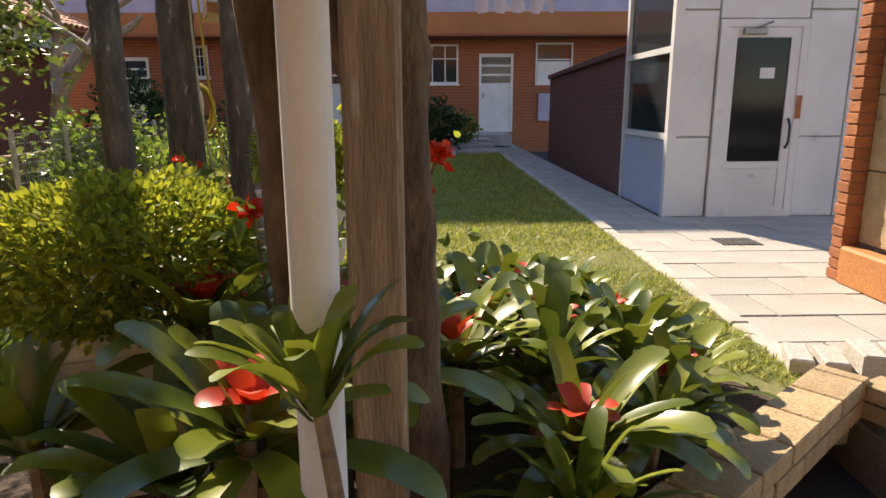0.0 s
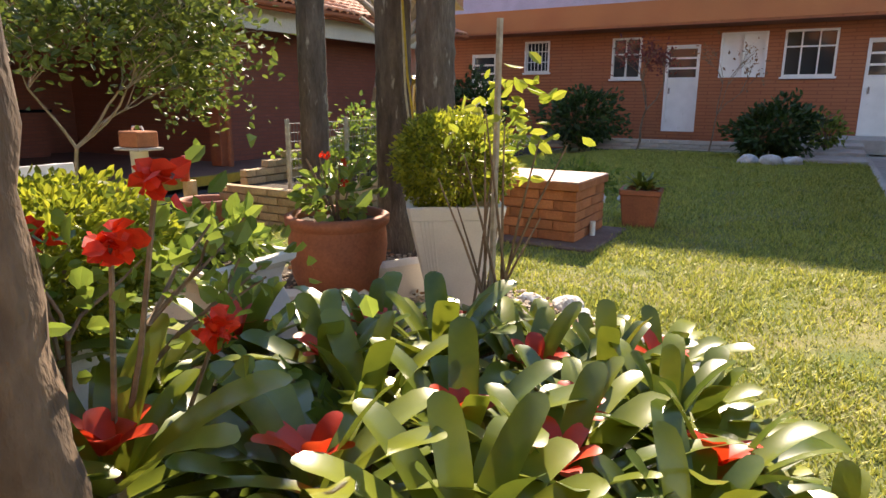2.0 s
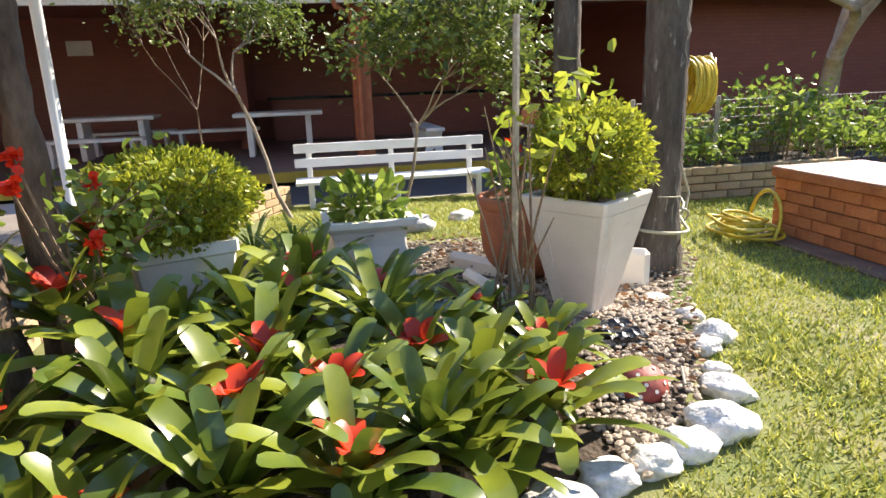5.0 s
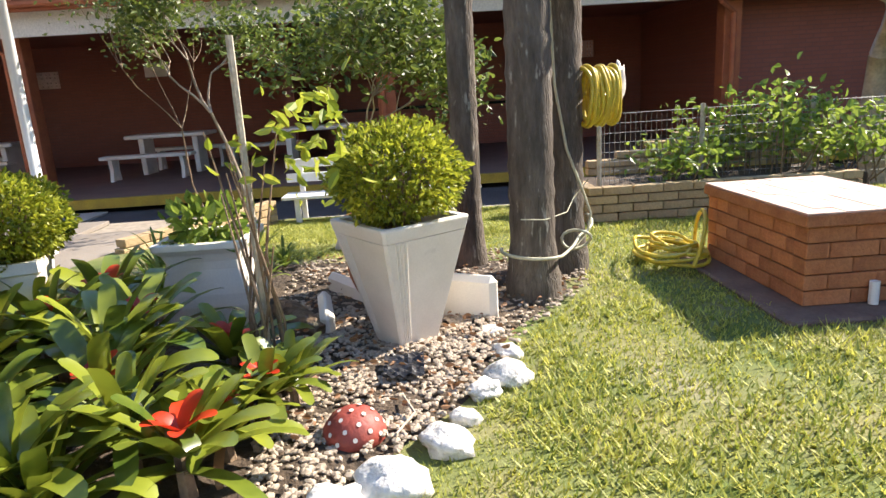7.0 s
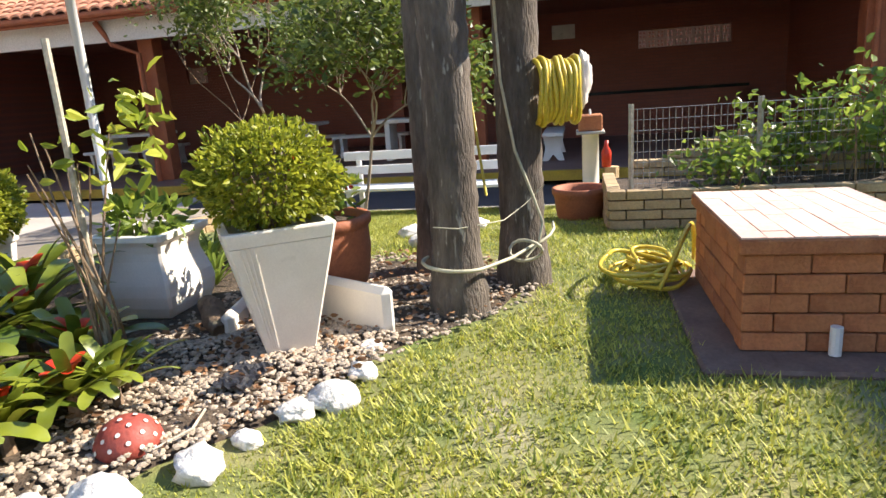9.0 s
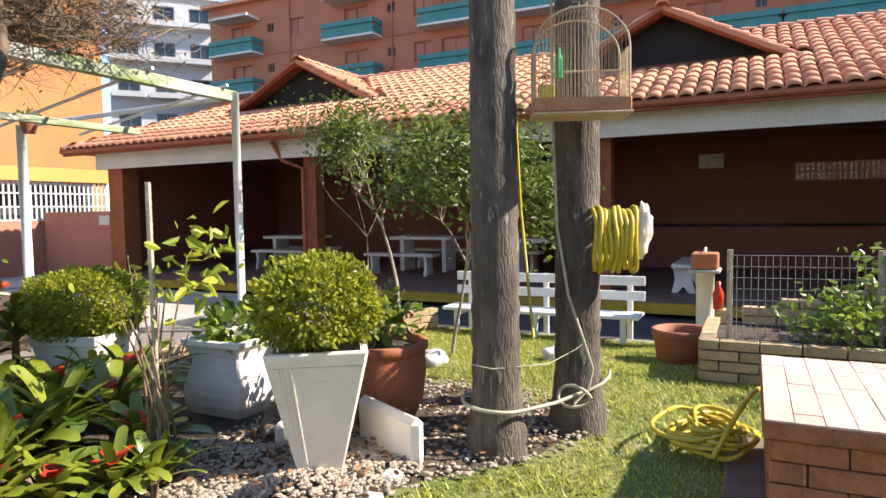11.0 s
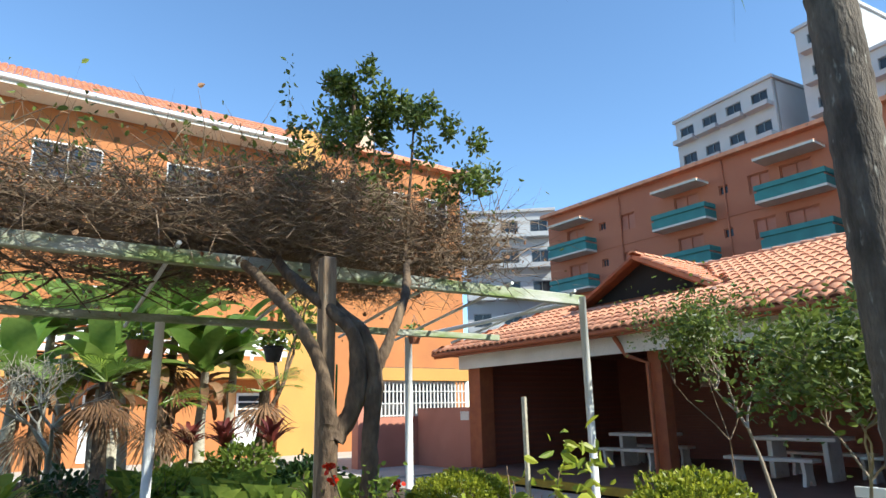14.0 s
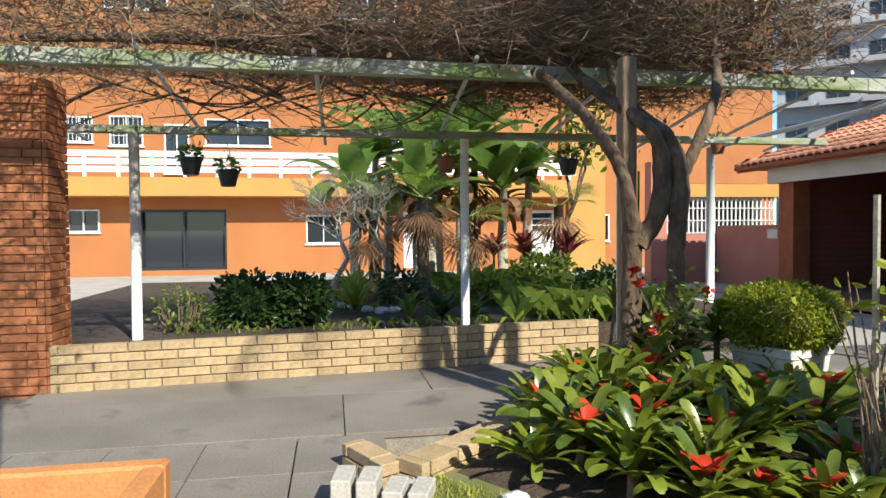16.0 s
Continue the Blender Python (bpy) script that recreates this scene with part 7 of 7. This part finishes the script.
# ---- bench, west planter, fence ----
be = thing("white_bench", "white slatted garden bench beside the drive", "bench", pose(-4.72, 4.74, -0.25))
for z in (0.46, 0.62):
    part("back_slat", bx(-0.12, -1.08, z, -0.09, 1.08, z + 0.1, 0.006), M["white"], be)
for x in (-0.06, 0.08, 0.22):
    part("seat_slat", bx(x, -1.08, 0.32, x + 0.11, 1.08, 0.355, 0.006), M["white"], be)
for y in (-0.92, 0.0, 0.92):
    part("leg", bx(-0.16, y - 0.03, 0, -0.122, y + 0.03, 0.72, 0.006), M["white"], be)
    part("leg", bx(0.26, y - 0.03, 0, 0.3, y + 0.03, 0.318, 0.006), M["white"], be)
    part("bearer", bx(-0.12, y - 0.025, 0.26, 0.258, y + 0.025, 0.318), M["white"], be)

pl = thing("west_planter", "stepped planter of yellow bricks", "planter", pose(-0.3, 0, 0), kind="structure")
part("core", bx(-3.25, 6.58, -0.3, -2.42, 8.9, 0.24), M["soil"], pl)
bricks(pl, 6, 1.0, 0.4, 0.1, M["brick_y"], (-3.35, 6.54, -0.16), (1, 0, 0), (0, 1, 0), 161, 0.073, 0.25)
bricks(pl, 6, 2.3, 0.4, 0.1, M["brick_y"], (-2.37, 6.5, -0.16), (0, 1, 0), (1, 0, 0), 162, 0.073, 0.25)
for k in range(4):
    bricks(pl, 2, 2.2 - 0.3 * k, 0.14, 0.1, M["brick_y"], (-3.3, 6.75 + 0.3 * (3 - k) * 0 + 0.28 * k, 0.24 + 0.0 + 0.146 * 0 + 0.073 * 2 * k * 0.5), (0, 1, 0), (1, 0, 0), 163 + k, 0.073, 0.25)
pil = thing("garden_pillar", "white round pillar with a clay block on top", "pillar", pose(-4.68, 6.41, -0.25))
part("shaft", tb([(0, 0, 0), (0, 0, 0.8)], 0.085, 16), M["whitepot"], pil, smooth=True)
part("slab", bx(-0.2, -0.14, 0.802, 0.2, 0.14, 0.83, 0.005), M["kerb"], pil)
part("clay_block", bx(-0.14, -0.12, 0.832, 0.16, 0.12, 0.99, 0.012), M["brick_o"], pil)
part("handle", tb([(-0.08, 0, 0.99), (-0.06, 0, 1.03), (0.08, 0, 1.03), (0.1, 0, 0.99)], 0.012, 6), M["whitepot"], pil)
rbt = tagged(part("red_bottle", lathe([(0, 0), (0.045, 0), (0.05, 0.14), (0.02, 0.2), (0.02, 0.25), (0, 0.25)], 14), M["redplastic"], smooth=True), "red plastic bottle on the brick planter", "bottle")
rbt.matrix_world = pose(-4.2, 6.55, 0.26)
part_p = tagged(part("fence_post", tb([(-4.2, 6.6, -0.28), (-4.2, 6.6, 0.26)], 0.07, 8), M["brick_y"]), "short brick stub under the red bottle", "stub")
rp = thing("terracotta_pot", "wide terracotta pot standing by the brick planter", "pot", pose(-3.6, 6.3, -0.2))
part("body", lathe([(0, 0), (0.15, 0), (0.21, 0.12), (0.23, 0.28)], 24), M["terra"], rp, smooth=True)
part("rim", lathe([(0.231, 0.28), (0.25, 0.32), (0.25, 0.365), (0.235, 0.37), (0.21, 0.36), (0.2, 0.28)], 24), M["terra"], rp, smooth=True)
part("soil", lathe([(0.203, 0.3), (0.0, 0.31)], 20), M["soil"], rp)
fe = thing("wire_fence", "rusty wire mesh fence round the west planter", "fence")
fpts = [(-2.92, 6.68), (-3.0, 7.6), (-3.05, 8.6), (-3.1, 9.8), (-3.1, 11)]
bm = bmesh.new()
for (xa, ya), (xb, yb) in zip(fpts, fpts[1:]):
    part("post", tb([(xa, ya, 0.1), (xa, ya, 0.88)], 0.022, 6), M["greytwig"], fe)
    for k in range(20):
        f = k / 20
        tube(bm, [(xa + (xb - xa) * f, ya + (yb - ya) * f, 0.2), (xa + (xb - xa) * f, ya + (yb - ya) * f, 0.84)], 0.0025, 3)
    for k in range(9):
        z = 0.2 + k * 0.08
        tube(bm, [(xa, ya, z), (xb, yb, z)], 0.0025, 3)
tagged(part("mesh", bm, M["wire"], fe), kind="stuff")
hd = thing("hedge", "loose leafy shrubs growing through the wire fence", "shrub")
rnd = random.Random(171)
pts, nr = [], []
bm = bmesh.new()
for k in range(90):
    x, y = rnd.uniform(-3.5, -2.75), rnd.uniform(7.2, 11.5)
    h = rnd.uniform(0.35, 0.8) * (0.7 + 0.3 * math.sin(y * 1.7))
    e = Vector((x + rnd.gauss(0, .15), y + rnd.gauss(0, .15), 0.2 + h))
    tube(bm, [(x, y, 0.1), ((x + e.x) / 2 + .03, (y + e.y) / 2, 0.2 + h * 0.5), e], [0.008, 0.006, 0.003], 4)
    for q in range(44):
        pts.append(Vector((x, y, 0.2)).lerp(e, rnd.uniform(0.45, 1.08)) + Vector((rnd.gauss(0, .08), rnd.gauss(0, .08), rnd.gauss(0, .06))))
tagged(part("stemwork", bm, M["twig"], hd), kind="stuff")
V, F = leaves(pts, 0.05, rnd, 0.3, 1.5)
tagged(pyd("foliage", V, F, M["mid_leaf"], hd), kind="stuff")

# shrubs before the north house
shrub(0.35, 15.6, 0.0, 0.62, 0.8, 2600, 0.07, M["dark_leaf"], 181, "rounded dark shrub on the shaded lawn")
shrub(-3.7, 17.0, 0.0, 0.8, 0.8, 2200, 0.08, M["dark_leaf"], 182, "spreading dark shrub before the brick house")
shrub(-6.6, 17.0, 0.0, 0.9, 0.9, 2200, 0.08, M["dark_leaf"], 183, "tall dark shrub before the brick house")
leafy_tree("small_tree", "thin red-leaved tree before the brick house", -2.3, 16.6, 0, 0.9, 0.5, 3, 43, 0.05, M["wine"], 4, 0.12, 0.03)
leafy_tree("small_tree", "thin leafless shrub before the brick house", -0.9, 17.0, 0, 0.8, 0.5, 3, 45, 0.05, M["dead"], 1, 0.12, 0.02)
shrub(1.2, 16.6, 0.2, 0.3, 1.0, 400, 0.06, M["mid_leaf"], 184, "small leafy shrub beside the steps")
shrub(-1.2, 9.6, 0.0, 0.4, 0.4, 500, 0.05, M["mid_leaf"], 185, "low flowering plants among white stones")

# plants filling the west of the bed
for k in range(16):
    x, y = R.uniform(-1.9, -0.75), R.uniform(3.3, 4.2)
    strappy(x, y, 0.02, 20, R.uniform(0.25, 0.4), 0.02, M["mid_leaf"], 200 + k, "tuft of narrow green leaves in the bed", "lily_tuft")
shrub(0.3, 3.45, 0.0, 0.2, 0.9, 300, 0.045, M["mid_leaf"], 191, "leafy undergrowth beside the tree")

# west bed edge along the drive
wbk = thing("drive_border", "low brick border along the drive", "border", kind="structure")
bricks(wbk, 4, 1.9, 0.2, 0.12, M["brick_y"], (-4.45, 3.55, -0.22), (1.35, -0.75, 0), (0.5, 0.86, 0), 193, 0.075, 0.25)

# ---- grass ----
gn = np.random.RandomState(3)
N = 300000
gx = gn.uniform(-4.6, 1.86, N * 2)
gy = 3.4 + (gn.uniform(0, 1, N * 2) ** 1.5) * 13
bare = lambda a, b: noise.noise(Vector((a * 1.3, b * 1.3, 7))) + 0.5 * noise.noise(Vector((a * 5, b * 5, 3))) + 0.5 * math.exp(-((a + 0.45) ** 2 + (b - 5.9) ** 2) / 0.16)
keep = np.array([bare(float(a), float(b)) < 0.4 + gn.uniform(0, .5) and not inside(float(a), float(b), bed_outline) and not (X0 - .1 < a < X1 + .15 and Y0b - .12 < b < Y1b + .1) and b > south_edge(float(a)) + 0.1 for a, b in zip(gx, gy)])
gx, gy = gx[keep][:N], gy[keep][:N]
N = len(gx)
gz = np.array([ground_z(float(a), float(b)) for a, b in zip(gx, gy)])
far = 1 + (gy - 4) * 0.06
tuft = np.array([noise.noise(Vector((a * 3.1, b * 3.1, 0.5))) + 0.7 * noise.noise(Vector((a * 11, b * 11, 2.5))) for a, b in zip(gx.tolist(), gy.tolist())])
hh = gn.uniform(0.014, 0.046, N) * far * np.clip(1 + 0.9 * tuft, 0.35, 1.9)
az = gn.uniform(0, 6.283, N)
tilt = gn.uniform(0.6, 1.45, N)
ww = gn.uniform(0.0024, 0.006, N) * far
vv = np.empty((N, 3, 3))
vv[:, 0] = np.stack([gx - np.sin(az) * ww, gy + np.cos(az) * ww, gz - 0.004], 1)
vv[:, 1] = np.stack([gx + np.sin(az) * ww, gy - np.cos(az) * ww, gz - 0.004], 1)
vv[:, 2] = np.stack([gx + np.cos(az) * hh * np.sin(tilt), gy + np.sin(az) * hh * np.sin(tilt), gz + hh * np.cos(tilt) * 0.9 + 0.008], 1)
me = bpy.data.meshes.new("grass")
me.vertices.add(N * 3)
me.vertices.foreach_set("co", vv.reshape(-1))
me.loops.add(N * 3)
me.loops.foreach_set("vertex_index", np.arange(N * 3, dtype=np.int32))
me.polygons.add(N)
me.polygons.foreach_set("loop_start", np.arange(0, N * 3, 3, dtype=np.int32))
me.update()
me.materials.append(M["blade"])
tagged(new("grass", me), "short sunlit lawn grass with dry blades", "grass", kind="stuff")

# fan palms and dry hanging leaves deeper in the south garden
def fan_palm(x, y, h, seed):
    e = thing("fan_palm", "shaggy fan palm with dry hanging leaves", "palm", pose(x, y, 0.22), "fan palms in the south garden")
    rnd = random.Random(seed)
    part("trunk", tb([(0, 0, 0), (0.03, 0.02, h * 0.5), (0.02, 0, h)], [0.11, 0.09, 0.08], 10), M["bark"], e, smooth=True)
    for k in range(16):
        dry = k % 2
        V, F = [], []
        az, el = k * 2.4, rnd.uniform(-75, -40) if dry else rnd.uniform(0, 65)
        d = Vector((math.cos(az) * math.cos(radians(el)), math.sin(az) * math.cos(radians(el)), math.sin(radians(el))))
        side = Vector((-math.sin(az), math.cos(az), 0))
        hub = Vector((0, 0, h)) + d * rnd.uniform(0.25, 0.5)
        V += [Vector((0, 0, h)), Vector((0.01, 0.01, h - 0.03)), hub]
        F.append((0, 1, 2))
        for q in range(13):
            a = -1.3 + q * 0.2167
            w = (d * math.cos(a) + side * math.sin(a))
            b = len(V)
            V += [hub, hub + w * 0.28 + side * 0.018, hub + w * rnd.uniform(0.42, 0.56) + Vector((0, 0, -0.1)), hub + w * 0.28 - side * 0.018]
            F.append((b, b + 1, b + 2, b + 3))
        pyd("leaf", V, F, M["dead"] if dry else M["mid_leaf"], e)


for k, (x, y, h) in enumerate(((0.9, -3.0, 1.5), (0.2, -3.2, 1.2), (-0.2, -4.4, 2.0), (1.6, -3.8, 1.2), (-1.5, -3.6, 1.4))):
    fan_palm(x, y, h, 300 + k)
shrub(0.3, -1.6, 0.22, 0.4, 0.6, 700, 0.05, M["lime_leaf"], 310, "yellow-green croton shrub in the south garden")
shrub(1.4, -1.9, 0.22, 0.3, 0.7, 500, 0.05, M["dark_leaf"], 311, "small dark shrub in the south garden")
